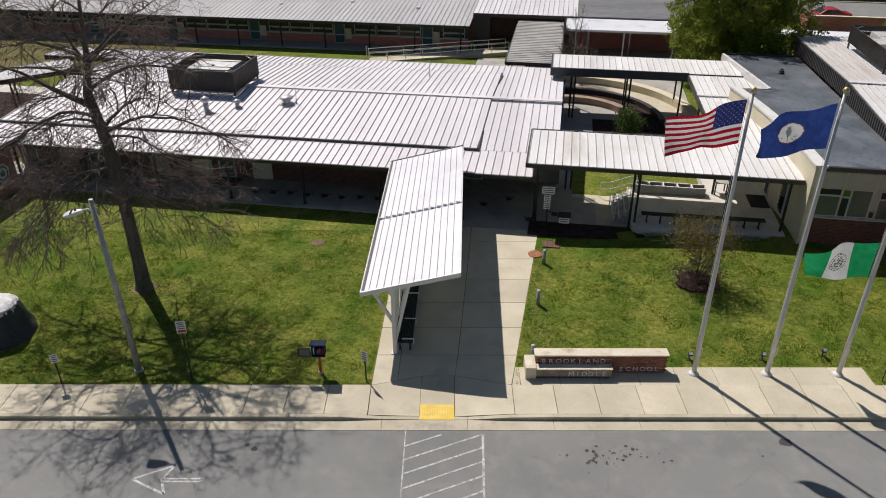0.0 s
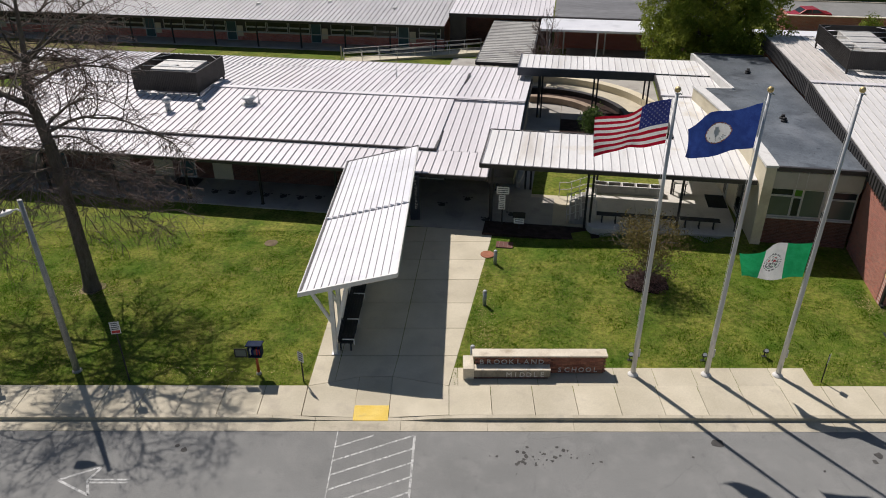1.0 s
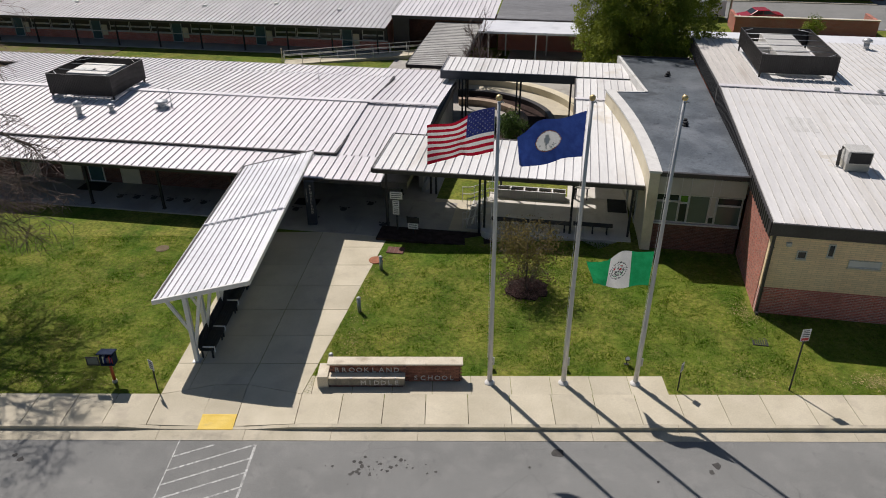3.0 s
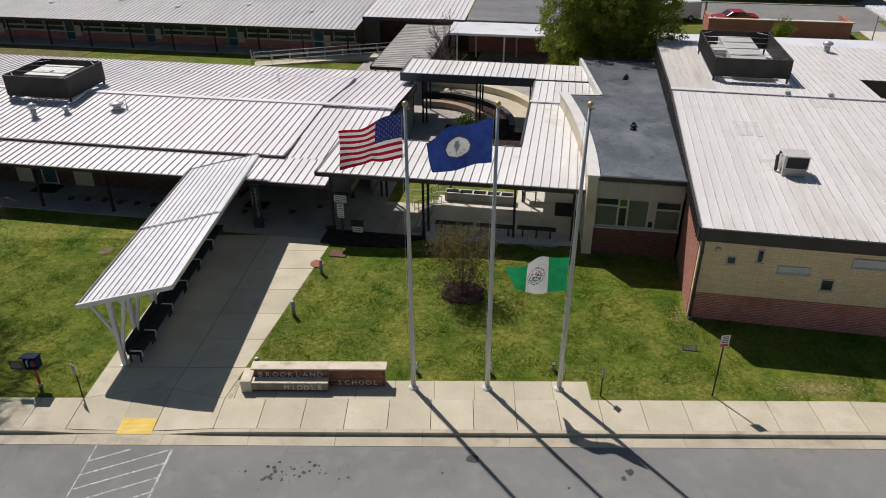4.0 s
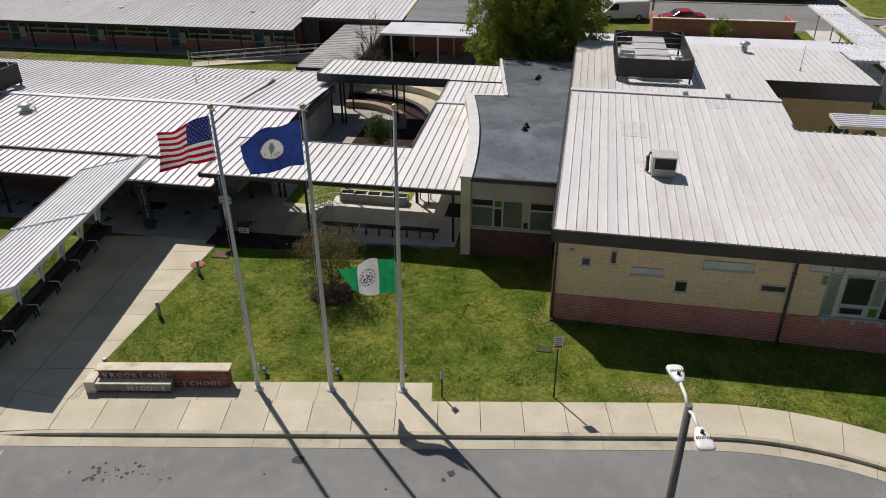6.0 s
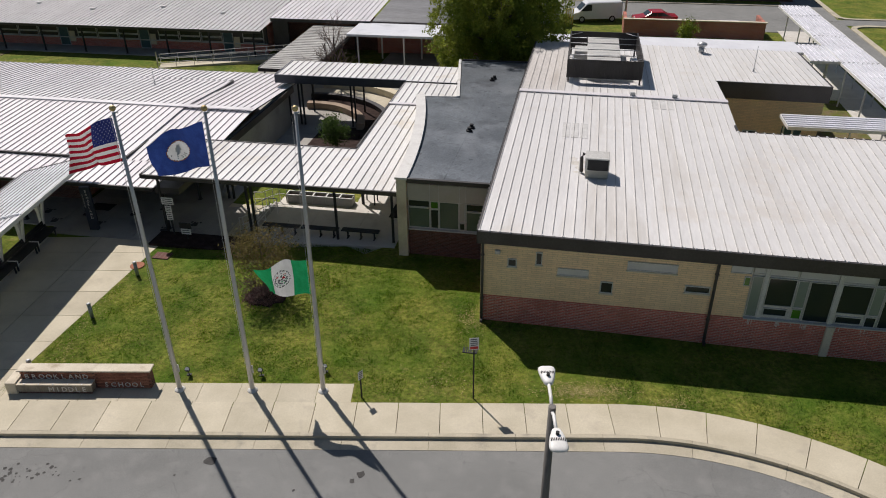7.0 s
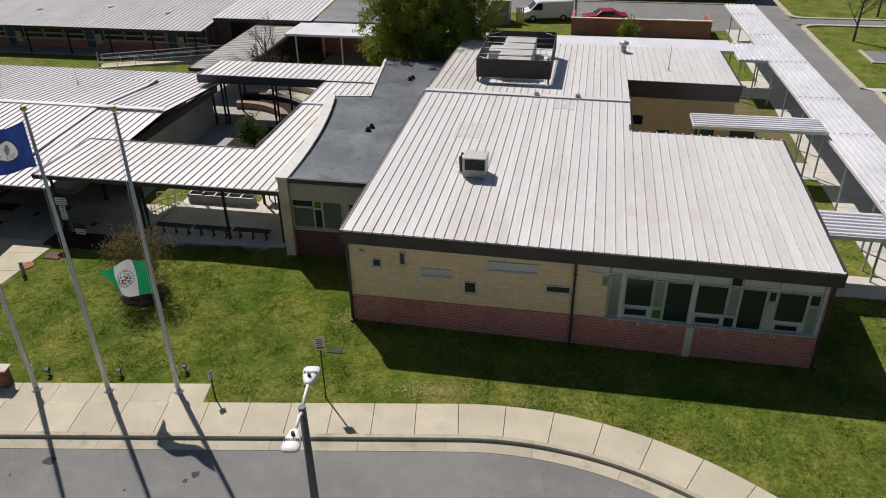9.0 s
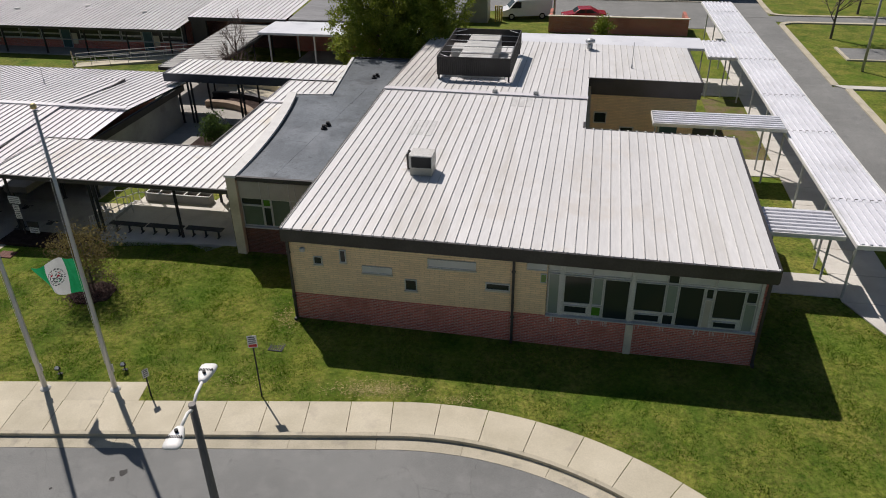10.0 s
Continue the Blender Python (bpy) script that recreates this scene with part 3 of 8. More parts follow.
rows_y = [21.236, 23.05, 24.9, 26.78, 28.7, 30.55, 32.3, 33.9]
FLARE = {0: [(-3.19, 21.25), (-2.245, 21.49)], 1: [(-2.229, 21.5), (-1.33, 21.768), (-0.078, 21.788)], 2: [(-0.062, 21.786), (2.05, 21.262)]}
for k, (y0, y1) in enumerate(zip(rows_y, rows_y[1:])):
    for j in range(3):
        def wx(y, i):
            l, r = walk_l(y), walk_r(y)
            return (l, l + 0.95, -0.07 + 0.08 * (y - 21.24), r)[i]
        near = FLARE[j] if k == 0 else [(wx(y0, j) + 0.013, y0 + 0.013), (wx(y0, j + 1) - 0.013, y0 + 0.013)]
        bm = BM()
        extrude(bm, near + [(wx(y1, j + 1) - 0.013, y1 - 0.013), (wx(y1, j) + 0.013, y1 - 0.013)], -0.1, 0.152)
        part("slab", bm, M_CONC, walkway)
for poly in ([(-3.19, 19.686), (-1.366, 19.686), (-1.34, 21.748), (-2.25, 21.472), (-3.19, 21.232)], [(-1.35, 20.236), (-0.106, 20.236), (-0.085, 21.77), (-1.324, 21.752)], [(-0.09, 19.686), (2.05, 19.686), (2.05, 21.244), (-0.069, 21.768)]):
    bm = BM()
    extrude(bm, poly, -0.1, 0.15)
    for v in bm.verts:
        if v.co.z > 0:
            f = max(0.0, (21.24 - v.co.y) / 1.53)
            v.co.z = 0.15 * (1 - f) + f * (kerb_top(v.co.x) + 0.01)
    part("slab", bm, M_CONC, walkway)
pad = thing("tactile_pad", Matrix.Translation((-0.73, 19.87, 0.03)), "worn yellow tactile paving pad at the dropped kerb", "tactile paving")
bm = BM()
vs = box(bm, -0.62, 0.62, -0.36, 0.36, -0.06, 0.02)
part("plate", bm, M_YELLOWPAINT, pad)
dome = BM()
bmesh.ops.create_cone(dome, cap_ends=True, segments=6, radius1=0.014, radius2=0.008, depth=0.008)
dome_me = to_mesh("dome", dome, M_YELLOWPAINT)
for i in range(20):
    for j in range(11):
        piece("dome", dome_me, pad, (-0.57 + 0.06 * i, -0.3 + 0.06 * j, 0.024))
pad.rotation_euler = (radians(5), 0, 0)
pad.location.z = 0.04

# paved strips behind the poles and round the sign
slab_walk = thing("flagpole_apron", Matrix(), "beige concrete apron under the flagpoles and the sign", "pavement", kind="structure")
apron_bm = BM()
extrude(apron_bm, [(2.075, 21.25), (2.39, 21.25), (2.39, 22.3), (2.275, 22.3)], -0.1, 0.151)
part("slab", apron_bm, M_CONC, slab_walk)
xs = [2.4, 3.9, 5.4, 6.9, 8.35, 9.85, 11.35, 12.85, 14.3, 15.66]
for x0, x1 in zip(xs, xs[1:]):
    bm = BM()
    box(bm, x0 + 0.008, x1 - 0.008, 21.25, 22.3, -0.1, 0.151)
    part("slab", bm, M_CONC, slab_walk)

# road markings
crossing = thing("crossing_marking", Matrix(), "faded white hatched crossing paint on the asphalt", "road marking")
for pts in ([(-1.83, 19.02), (-1.79, 19.02), (-1.82, 15.0), (-1.86, 15.0)], [(0.83, 18.78), (0.92, 18.78), (0.8, 15.0), (0.73, 15.0)]):
    bm = BM()
    extrude(bm, pts, 0.0, 0.005)
    part("stripe", bm, M_ROADPAINT, crossing)
for i in range(7):
    y = 18.24 - 0.62 * i
    x1 = min(0.83, -1.8 + (18.8 - y) / 0.446)
    bm = BM()
    extrude(bm, [(-1.8, y - 0.035), (x1, y - 0.035 + 0.446 * (x1 + 1.8)), (x1, y + 0.035 + 0.446 * (x1 + 1.8)), (-1.8, y + 0.035)], 0.0, 0.004)
    part("stripe", bm, M_ROADPAINT, crossing)
arrow = thing("arrow_marking", Matrix(), "faded white lane arrow on the asphalt", "road marking")
bm = BM()
for a, b in (((-10.56, 16.76), (-9.34, 17.35)), ((-9.34, 17.35), (-9.6, 16.75)), ((-9.6, 16.75), (-9.33, 16.14)), ((-9.33, 16.14), (-10.56, 16.76))):
    d = Vector((b[0] - a[0], b[1] - a[1])).normalized() * 0.04
    extrude(bm, [(a[0] - d.y, a[1] + d.x), (a[0] + d.y, a[1] - d.x), (b[0] + d.y, b[1] - d.x), (b[0] - d.y, b[1] + d.x)], 0.0, 0.004)
part("arrow_head", bm, M_ROADPAINT, arrow)
for y in (16.78, 16.66):
    bm = BM()
    box(bm, -9.55, -8.25, y - 0.035, y + 0.035, 0, 0.004)
    part("arrow_shaft", bm, M_ROADPAINT, arrow)
rng = random.Random(5)
bm = BM()
for i in range(40):
    cx, cy = rng.gauss(5.2, 0.75), rng.gauss(17.75, 0.22)
    disc(bm, (cx, cy), rng.uniform(0.02, 0.075), -0.002, 0.003 + 0.0001 * i, 9, wobble=0.35, rng=rng)
for cx, cy, r in ((11.2, 18.45, 0.2), (16.4, 17.9, 0.14), (16.15, 17.6, 0.1), (-6.9, 18.1, 0.12), (-7.2, 18.3, 0.08), (14.3, 17.2, 0.05), (10.2, 17.8, 0.05)):
    disc(bm, (cx, cy), r, -0.002, 0.0085, 12, wobble=0.25, rng=rng)
solid("oil_stains", bm, M_DARKSTAIN, Matrix(), "scattered dark oil drips on the asphalt", "stains", kind="stuff")

# ---- grass blades over the lawns in front ----
def smooth_np(t):
    t = np.clip(t, 0, 1)
    return t * t * (3 - 2 * t)


def clear_of_paving(x, y):
    """Which of the places (arrays) are lawn."""
    b = np.where(x <= CX, y - KF, np.where(y < CY, x - (CX + RC), np.hypot(x - CX, y - CY) - RC))
    c, s_ = math.cos(radians(TURN)), math.sin(radians(TURN))
    u, v = x * c - y * s_, x * s_ + y * c
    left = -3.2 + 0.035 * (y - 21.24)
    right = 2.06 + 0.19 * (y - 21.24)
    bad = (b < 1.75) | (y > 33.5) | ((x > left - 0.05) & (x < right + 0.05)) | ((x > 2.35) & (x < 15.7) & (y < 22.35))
    bad |= ((u > 15.9) & (v > 29.2) & (u < 34.9)) | ((u > 11.2) & (v > 33.6)) | (v > 33.2) & (u < 4.4) | (v > 33.95)
    return ~bad


def lumps(x, y, cell, seed):
    """A smooth random height from 0 to 1 over the plan."""
    g = np.random.RandomState(seed).rand(256, 256)
    fx, fy = x / cell, y / cell
    ix, iy = np.floor(fx).astype(int), np.floor(fy).astype(int)
    tx, ty = smooth_np(fx - ix), smooth_np(fy - iy)
    a, b = g[iy % 256, ix % 256], g[iy % 256, (ix + 1) % 256]
    c, d = g[(iy + 1) % 256, ix % 256], g[(iy + 1) % 256, (ix + 1) % 256]
    return (a * (1 - tx) + b * tx) * (1 - ty) + (c * (1 - tx) + d * tx) * ty


rs = np.random.RandomState(11)
gx, gy = rs.uniform(-24, 46, 1250000), rs.uniform(15, 34, 1250000)
keep = clear_of_paving(gx, gy) & (rs.rand(len(gx)) < 0.35 + 0.9 * lumps(gx, gy, 0.22, 3))
gx, gy = gx[keep][:640000], gy[keep][:640000]
n = len(gx)
rise = 0.28 * smooth_np((gy - 22.3) / 6) + 0.16 * smooth_np((gy - 28.0) / 4)
gz = 0.125 + rise * smooth_np((gx - 5) / 9) * (1 - smooth_np((gx - 25) / 13)) * (1 - smooth_np((gy - 34) / 6))
tall = 0.45 * lumps(gx, gy, 0.3, 7) + 0.55 * lumps(gx, gy, 0.9, 8)
turn = rs.uniform(0, 6.283, n)
width, height = rs.uniform(0.008, 0.02, n), (0.018 + 0.075 * tall ** 1.6) * rs.uniform(0.6, 1.25, n)
lean = rs.normal(0, 0.045, (n, 2))
co = np.empty((n, 3, 3))
co[:, 0] = np.stack((gx - np.cos(turn) * width, gy - np.sin(turn) * width, gz), 1)
co[:, 1] = np.stack((gx + np.cos(turn) * width, gy + np.sin(turn) * width, gz), 1)
co[:, 2] = np.stack((gx + lean[:, 0], gy + lean[:, 1], gz + height), 1)
me = bpy.data.meshes.new("grass")
me.vertices.add(3 * n)
me.vertices.foreach_set("co", co.ravel())
me.loops.add(3 * n)
me.loops.foreach_set("vertex_index", np.arange(3 * n))
me.polygons.add(n)
me.polygons.foreach_set("loop_start", np.arange(0, 3 * n, 3))
me.update()
me.materials.append(M_BLADE)
me.materials.append(M_BLADE_LUSH)
# the lawn grows lusher towards the bend of the road
lush = 0.8 * smooth_np((gx - 19) / 10) * (0.5 + lumps(gx, gy, 2.3, 5))
me.polygons.foreach_set("material_index", (rs.rand(n) < lush).astype(np.int32))
tagged(new("grass", me), "short green and yellowish grass blades on the lawn", "grass", kind="stuff")

# worn, strawy places in the lawn
rng = random.Random(29)
verts, faces = [], []
for cx, cy, rx, ry, n in ((24.3, 21.95, 0.8, 0.25, 200), (20.3, 26.3, 0.35, 0.4, 60), (-13.9, 27.7, 0.8, 0.45, 90), (3.6, 25.5, 0.25, 2.2, 50), (3.3, 29.5, 0.2, 1.2, 40), (19.0, 22.3, 0.8, 0.4, 20), (27.5, 21.3, 0.5, 0.2, 30), (-7.0, 22.0, 1.5, 0.25, 30)):
    for _ in range(n * 6):
        x, y = rng.gauss(cx, rx), rng.gauss(cy, ry)
        if clear_of_paving(np.array([x]), np.array([y]))[0]:
            a, ln, w, z = rng.uniform(0, 6.28), rng.uniform(0.03, 0.1), rng.uniform(0.008, 0.02), lawn_z(x, y) + rng.uniform(0.01, 0.03)
            c, s_ = math.cos(a), math.sin(a)
            i = len(verts)
            verts += [(x - s_ * w, y + c * w, z), (x + s_ * w, y - c * w, z), (x + c * ln, y + s_ * ln, z + rng.uniform(0, 0.02))]
            faces.append((i, i + 1, i + 2))
me = bpy.data.meshes.new("straw")
me.from_pydata(verts, [], faces)
me.materials.append(M_STRAW)
tagged(new("worn_lawn_patches", me), "flecks of dry straw in worn parts of the lawn", "worn lawn", kind="stuff")

# ---- paved floors on the campus ----
floors = thing("campus_floor", CAMPUS, "grey concrete porch and courtyard floors", "floor", kind="structure")


def floor_slab(u0, u1, v0, v1, top, mat=M_CONC_DARK, bottom=-0.1):
    bm = BM()
    box(bm, u0, u1, v0, v1, bottom, top)
    part("slab", bm, mat, floors)


for i in range(11):
    floor_slab(-34 + 2.4 * i, -34 + 2.4 * (i + 1) - 0.016, 34.35, 37.6, 0.19)
for i in range(4):
    for j in range(2):
        floor_slab(-7.6 + 2.4 * i, -7.6 + 2.4 * (i + 1) - 0.016, 33.6 + 2.2 * j, 33.6 + 2.2 * (j + 1) - 0.016, 0.19)
floor_slab(-7.6, 0.7, 38.02, 44.0, 0.19)
for i in range(2):
    floor_slab(-1.19 + 2.45 * i, -1.19 + 2.45 * (i + 1) - 0.016, 34.85, 38.45, 0.165, M_CONC)
# the raised platform in the front court, its near corner rounded
bm = BM()
extrude(bm, [(3.72, 38.85), (3.72, 34.5), (3.8, 34.2), (4.0, 34.0), (4.3, 33.92), (6.28, 33.98), (6.28, 38.85)], -0.1, 0.62)
part("slab", bm, M_CONC_PALE, floors)
for u0, u1 in ((6.296, 8.9), (8.916, 11.2)):
    bm = BM()
    extrude(bm, [(u0, 33.98 + 0.12 * (u0 - 6.3) / 2.5), (u1, 33.98 + 0.12 * (u1 - 6.3) / 2.5), (u1, 38.85), (u0, 38.85)], -0.1, 0.62)
    part("slab", bm, M_CONC_PALE, floors)
floor_slab(8.0, 11.2, 38.866, 51.0, 0.62, M_CONC_PALE)
# Darker concrete here takes the place of shade over the court floor.
floor_slab(2.0, 9.2, 51.2, 64, 0.2)
floor_slab(2.0, 20.0, 64.02, 71.0, 0.2)
# Dark sheets painted where roof shade falls on the court grass.
bm = BM()
box(bm, 2.0, 8.2, 49.2, 51.18, 0.0, 0.19)
box(bm, 2.0, 7.98, 46.2, 49.19, 0.0, 0.2)
solid("court_mulch", bm, M_MULCH_SHADE, CAMPUS, "dark sheet standing in for shade on the courtyard grass", "mulch", kind="stuff")
floor_slab(-8.0, 1.98, 44.02, 66, 0.185)
bm = BM()
box(bm, -1.5, 4.4, 33.2, 34.58, 0.0, 0.27)
solid("mulch_bed", bm, M_MULCH_SHADE, CAMPUS, "dark mulch strip beside the walk under the roof edge", "mulch", kind="stuff")


# ---- main building ----
def wall(parent, name, u0, u1, v0, v1, z0, z1, mat, label=""):
    bm = BM()
    box(bm, u0, u1, v0, v1, z0, z1)
    return part(name, bm, mat, parent, label)


main = thing("main_building", CAMPUS, "long low brick building with a white ribbed roof and porch", "building", origin=(-18, 45, 0))
ROOF_MATS = [M_ROOF, M_ROOF_SEAM]
UL, UM, UR = -33.6, -4.65, -0.25      # the low porch roof and the rear lean-to reach further than UL
UP, UB = -37.2, -40.4
# roof deck under the sheets
bm = BM()
prof = ((34.62, 2.70), (44.6, 3.42), (54.7, 2.70))
for (v0, z0), (v1, z1) in zip(prof, prof[1:]):
    box(bm, UL + 0.1, UR - 0.1 if v0 > 40 else -1.5, v0, v1, -0.14, -0.035)
    for v in bm.verts[-8:]:
        v.co.z += z0 + (z1 - z0) * (v.co.y - v0) / (v1 - v0)
roof = part("roof", bm, M_FASCIA, main, "white ribbed metal roof with shade-grey seams")
roof_slope(roof, "roof_panel", UP, -1.45, 34.62, 2.75, 37.35, 2.93, ROOF_MATS)
roof_slope(roof, "roof_panel", UL, UM, 37.3, 3.03, 44.55, 3.53, ROOF_MATS)
roof_slope(roof, "roof_panel", UM, UR, 37.36, 2.935, 44.55, 3.42, ROOF_MATS)
roof_slope(roof, "roof_panel", UL, UM, 44.65, 3.53, 51.5, 3.05, ROOF_MATS)
roof_slope(roof, "roof_panel", UM, UR, 44.65, 3.42, 51.5, 2.94, ROOF_MATS)
roof_slope(roof, "roof_panel", UB, UM, 51.51, 2.94, 54.7, 2.72, ROOF_MATS)
roof_slope(roof, "roof_panel", UM, UR, 51.51, 2.938, 54.7, 2.72, ROOF_MATS)
bm = BM()
box(bm, UL - 0.02, UR + 0.02, 44.38, 44.82, 3.55, 3.6, 0.01)
part("ridge_cap", bm, M_ROOF, roof)
for a in ((UP, UM - 0.02, 37.2, 37.32, 2.9, 3.06), (UB, UL - 0.02, 51.36, 51.5, 2.62, 2.95), (UB - 0.12, UB - 0.01, 51.5, 54.7, 2.5, 2.92)):
    bm = BM()
    box(bm, *a)
    part("step_flashing", bm, M_FASCIA, roof)
bm = BM()
vs = box(bm, UM - 0.03, UM + 0.09, 37.2, 51.5, -0.1, 0.1)
for v in bm.verts:
    t = v.co.y
    v.co.z += 3.0 + (0.5 * (t - 37.2) / 7.4 if t < 44.6 else 0.0) if t < 44 else 3.04
part("step_flashing", bm, M_FASCIA, roof)
bm = BM()
box(bm, UP, -1.45, 34.5, 34.62, 2.58, 2.76, 0.01)
part("fascia", bm, M_FASCIA, main)
bm = BM()
box(bm, UR, UR + 0.12, 39.0, 51.5, 2.45, 2.86)
for v in bm.verts:
    v.co.z += 0.55 * max(0, 1 - abs(v.co.y - 44.6) / 7.2)
part("fascia", bm, M_FASCIA, main)
bm = BM()
box(bm, -1.45, UR + 0.12, 34.7, 36.5, 2.4, 2.75)
part("fascia", bm, M_FASCIA, main)
for u in (-35.4, -31.1, -26.8, -22.5, -18.2, -13.9, -9.6):
    post(main, "porch_post", u, 34.78, 0.19, 2.62, 0.06, M_BLACK)
for u, v in ((-1.3, 35.0), (-1.3, 38.6), (-0.4, 51.2)):
    post(main, "porch_post", u, v, 0.19, 2.75, 0.06, M_BLACK)
# Front and back brick darker than the sides: shade put into the colour.
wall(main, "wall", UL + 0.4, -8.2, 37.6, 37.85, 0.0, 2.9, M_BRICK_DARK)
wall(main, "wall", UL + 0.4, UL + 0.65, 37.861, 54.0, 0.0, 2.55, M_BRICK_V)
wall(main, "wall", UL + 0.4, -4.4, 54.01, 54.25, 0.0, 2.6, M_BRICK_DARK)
wall(main, "wall", -4.4, -4.15, 39.81, 54.0, 0.0, 2.55, M_BRICK_V)
wall(main, "wall", -0.55, -0.3, 39.7, 50.8, 0.0, 2.85, M_CONC_DARK)
wall(main, "wall", -8.2, -7.95, 37.86, 39.55, 0.0, 2.9, M_BRICK_V)


def facade_unit(parent, name, u, v, w, z0, z1, pane_mat, frame_mat, label="", kind_name="pane", fw=0.06):
    """A framed opening set proud of a wall that faces -v."""
    bm = BM()
    for a in ((u, u + w, z0, z0 + fw), (u, u + w, z1 - fw, z1), (u, u + fw, z0 + fw, z1 - fw), (u + w - fw, u + w, z0 + fw, z1 - fw)):
        box(bm, a[0], a[1], v - 0.05, v, a[2], a[3])
    f = part(name, bm, frame_mat, parent, label)
    bm = BM()
    box(bm, u + fw, u + w - fw, v - 0.025, v - 0.005, z0 + fw, z1 - fw)
    part(kind_name, bm, pane_mat, f)
    return f


for u in (-33.0, -28.5, -20.1):
    facade_unit(main, "door", u, 37.6, 1.0, 0.19, 2.25, M_TEAL, M_WHITE, "teal door in a pale frame", "leaf")
for u in (-21.75, -18.0, -24.5, -30.5):
    facade_unit(main, "wall_panel", u, 37.6, 1.2, 0.2, 2.2, M_CREAM, M_CREAM, "cream panel", "board")
for u in (-16.3, -13.9, -11.5, -26.8):
    facade_unit(main, "window", u, 37.6, 2.1, 1.3, 2.3, M_GLASS, M_FRAME)
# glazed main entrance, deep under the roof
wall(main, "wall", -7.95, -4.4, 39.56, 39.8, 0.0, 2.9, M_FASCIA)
for i in range(3):
    facade_unit(main, "door", -7.7 + 1.08 * i, 39.56, 1.0, 0.19, 2.3, M_GLASS, M_WHITE, "glazed entrance door", "pane")
for u, v, w, d in ((-20.2, 36.3, 1.6, 1.1), (-7.0, 36.4, 1.3, 0.8)):
    bm = BM()
    box(bm, 0, w, 0, d, 0, 0.02, 0.004)
    solid("door_mat", bm, M_BLACKMAT, C(u, v, 0.192), "black rubber mat on the porch floor", "mat", "door mats")
rng = random.Random(3)
bm = BM()
for i in range(16):
    u = -17.2 + 1.02 * i if i < 9 else -8 + (i - 9) * 1.3
    v = 35.9 + rng.uniform(-0.15, 0.15) if i < 9 else rng.uniform(33.9, 37.5)
    disc(bm, (u, v), 0.2, 0.185, 0.194, 12, wobble=0.2, rng=rng)
    for k in range(4):
        disc(bm, (u - 0.24 + 0.16 * k, v + 0.27 - 0.03 * (k % 3)), 0.07, 0.185, 0.1945, 8, wobble=0.2, rng=rng)
solid("painted_prints", bm, M_DARKSTAIN, CAMPUS, "row of dark painted paw prints on the porch floor", "floor paint", kind="stuff")

# roof edge on the end wall
bm = BM()
box(bm, UL - 0.12, UL - 0.005, 37.33, 51.35, -0.24, 0.02)
bmesh.ops.bisect_plane(bm, geom=bm.verts[:] + bm.edges[:] + bm.faces[:], plane_co=(0, 44.6, 0), plane_no=(0, 1, 0))
for v in bm.verts:
    v.co.z += 3.05 + 0.48 * (1 - abs(v.co.y - 44.6) / 7.1)
part("fascia", bm, M_FASCIA, main)
# covered walk that meets the end of the main building at an angle
slant = thing("angled_walk_roof", C(-35.5, 48.35, 0, 46), "grey ribbed roof of a covered walk behind the annex", "covered walkway")
bm = BM()
for k in range(34):
    x0 = -0.34 * (k + 1)
    box(bm, x0, x0 + 0.336, 0, 3.0, 2.96, 3.02)
    box(bm, x0, x0 + 0.05, 0.01, 2.99, 3.021, 3.06)
part("roof", bm, M_ROOF_FAR, slant)
for a in ((-11.6, 0.0, -0.12, -0.005), (-11.6, 0.0, 3.005, 3.12)):
    bm = BM()
    box(bm, *a, 2.72, 3.03, 0.01)
    part("fascia", bm, M_FASCIA, slant)
for x in (-0.6, -4.4, -8.2):
    for y in (0.15, 2.85):
        post(slant, "post", x, y, 0.12, 2.95, 0.06, M_BLACK)
floor_slab(-47, -41.0, 50.22, 51.9, 0.17, M_CONC_PALE)
# Dark sheet for the shadow the angled walk roof throws on the ground.
bm = BM()
box(bm, -47, -34.0, 37.2, 50.2, 0.0, 0.16)
solid("mulch_bed", bm, M_MULCH_SHADE, CAMPUS, "dark sheet standing in for shade under the angled walk roof", "mulch", kind="stuff")
bm = BM()
box(bm, -62, -34.5, 55.2, 66.7, 0.0, 0.15)
solid("bare_soil", bm, M_THINGRASS, CAMPUS, "thin brownish grass before the classroom block", "soil", kind="stuff")

# ---- left building ----
left = thing("brick_annex", CAMPUS, "small brick building with a white roof and a round white emblem", "building", origin=(-36, 33, 0))
bm = BM()
box(bm, -42, -30.7, 29.0, 35.6, 2.85, 3.0)
roof = part("roof", bm, M_FASCIA, left)
roof_slope(roof, "roof_panel", -42, -30.7, 29.0, 3.06, 35.7, 3.1, ROOF_MATS)
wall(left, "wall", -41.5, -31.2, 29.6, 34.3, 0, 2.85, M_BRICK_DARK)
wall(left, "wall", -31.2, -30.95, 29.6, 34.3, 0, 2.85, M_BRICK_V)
bm = BM()
bmesh.ops.create_cone(bm, cap_ends=True, segments=28, radius1=0.55, radius2=0.55, depth=0.05, matrix=pose(-30.92, 33.2, 1.5, 0, 90, 0))
emb = part("emblem", bm, M_SIGNWHITE, left, "round white emblem")
for r, mt in ((0.42, M_SIGNINK), (0.33, M_SIGNWHITE), (0.18, M_SIGNINK)):
    bm = BM()
    bmesh.ops.create_cone(bm, cap_ends=True, segments=24, radius1=r, radius2=r, depth=0.05, matrix=pose(-30.92 + (0.45 - r) * 0.03, 33.2, 1.5, 0, 90, 0))
    part("ring", bm, mt, emb)

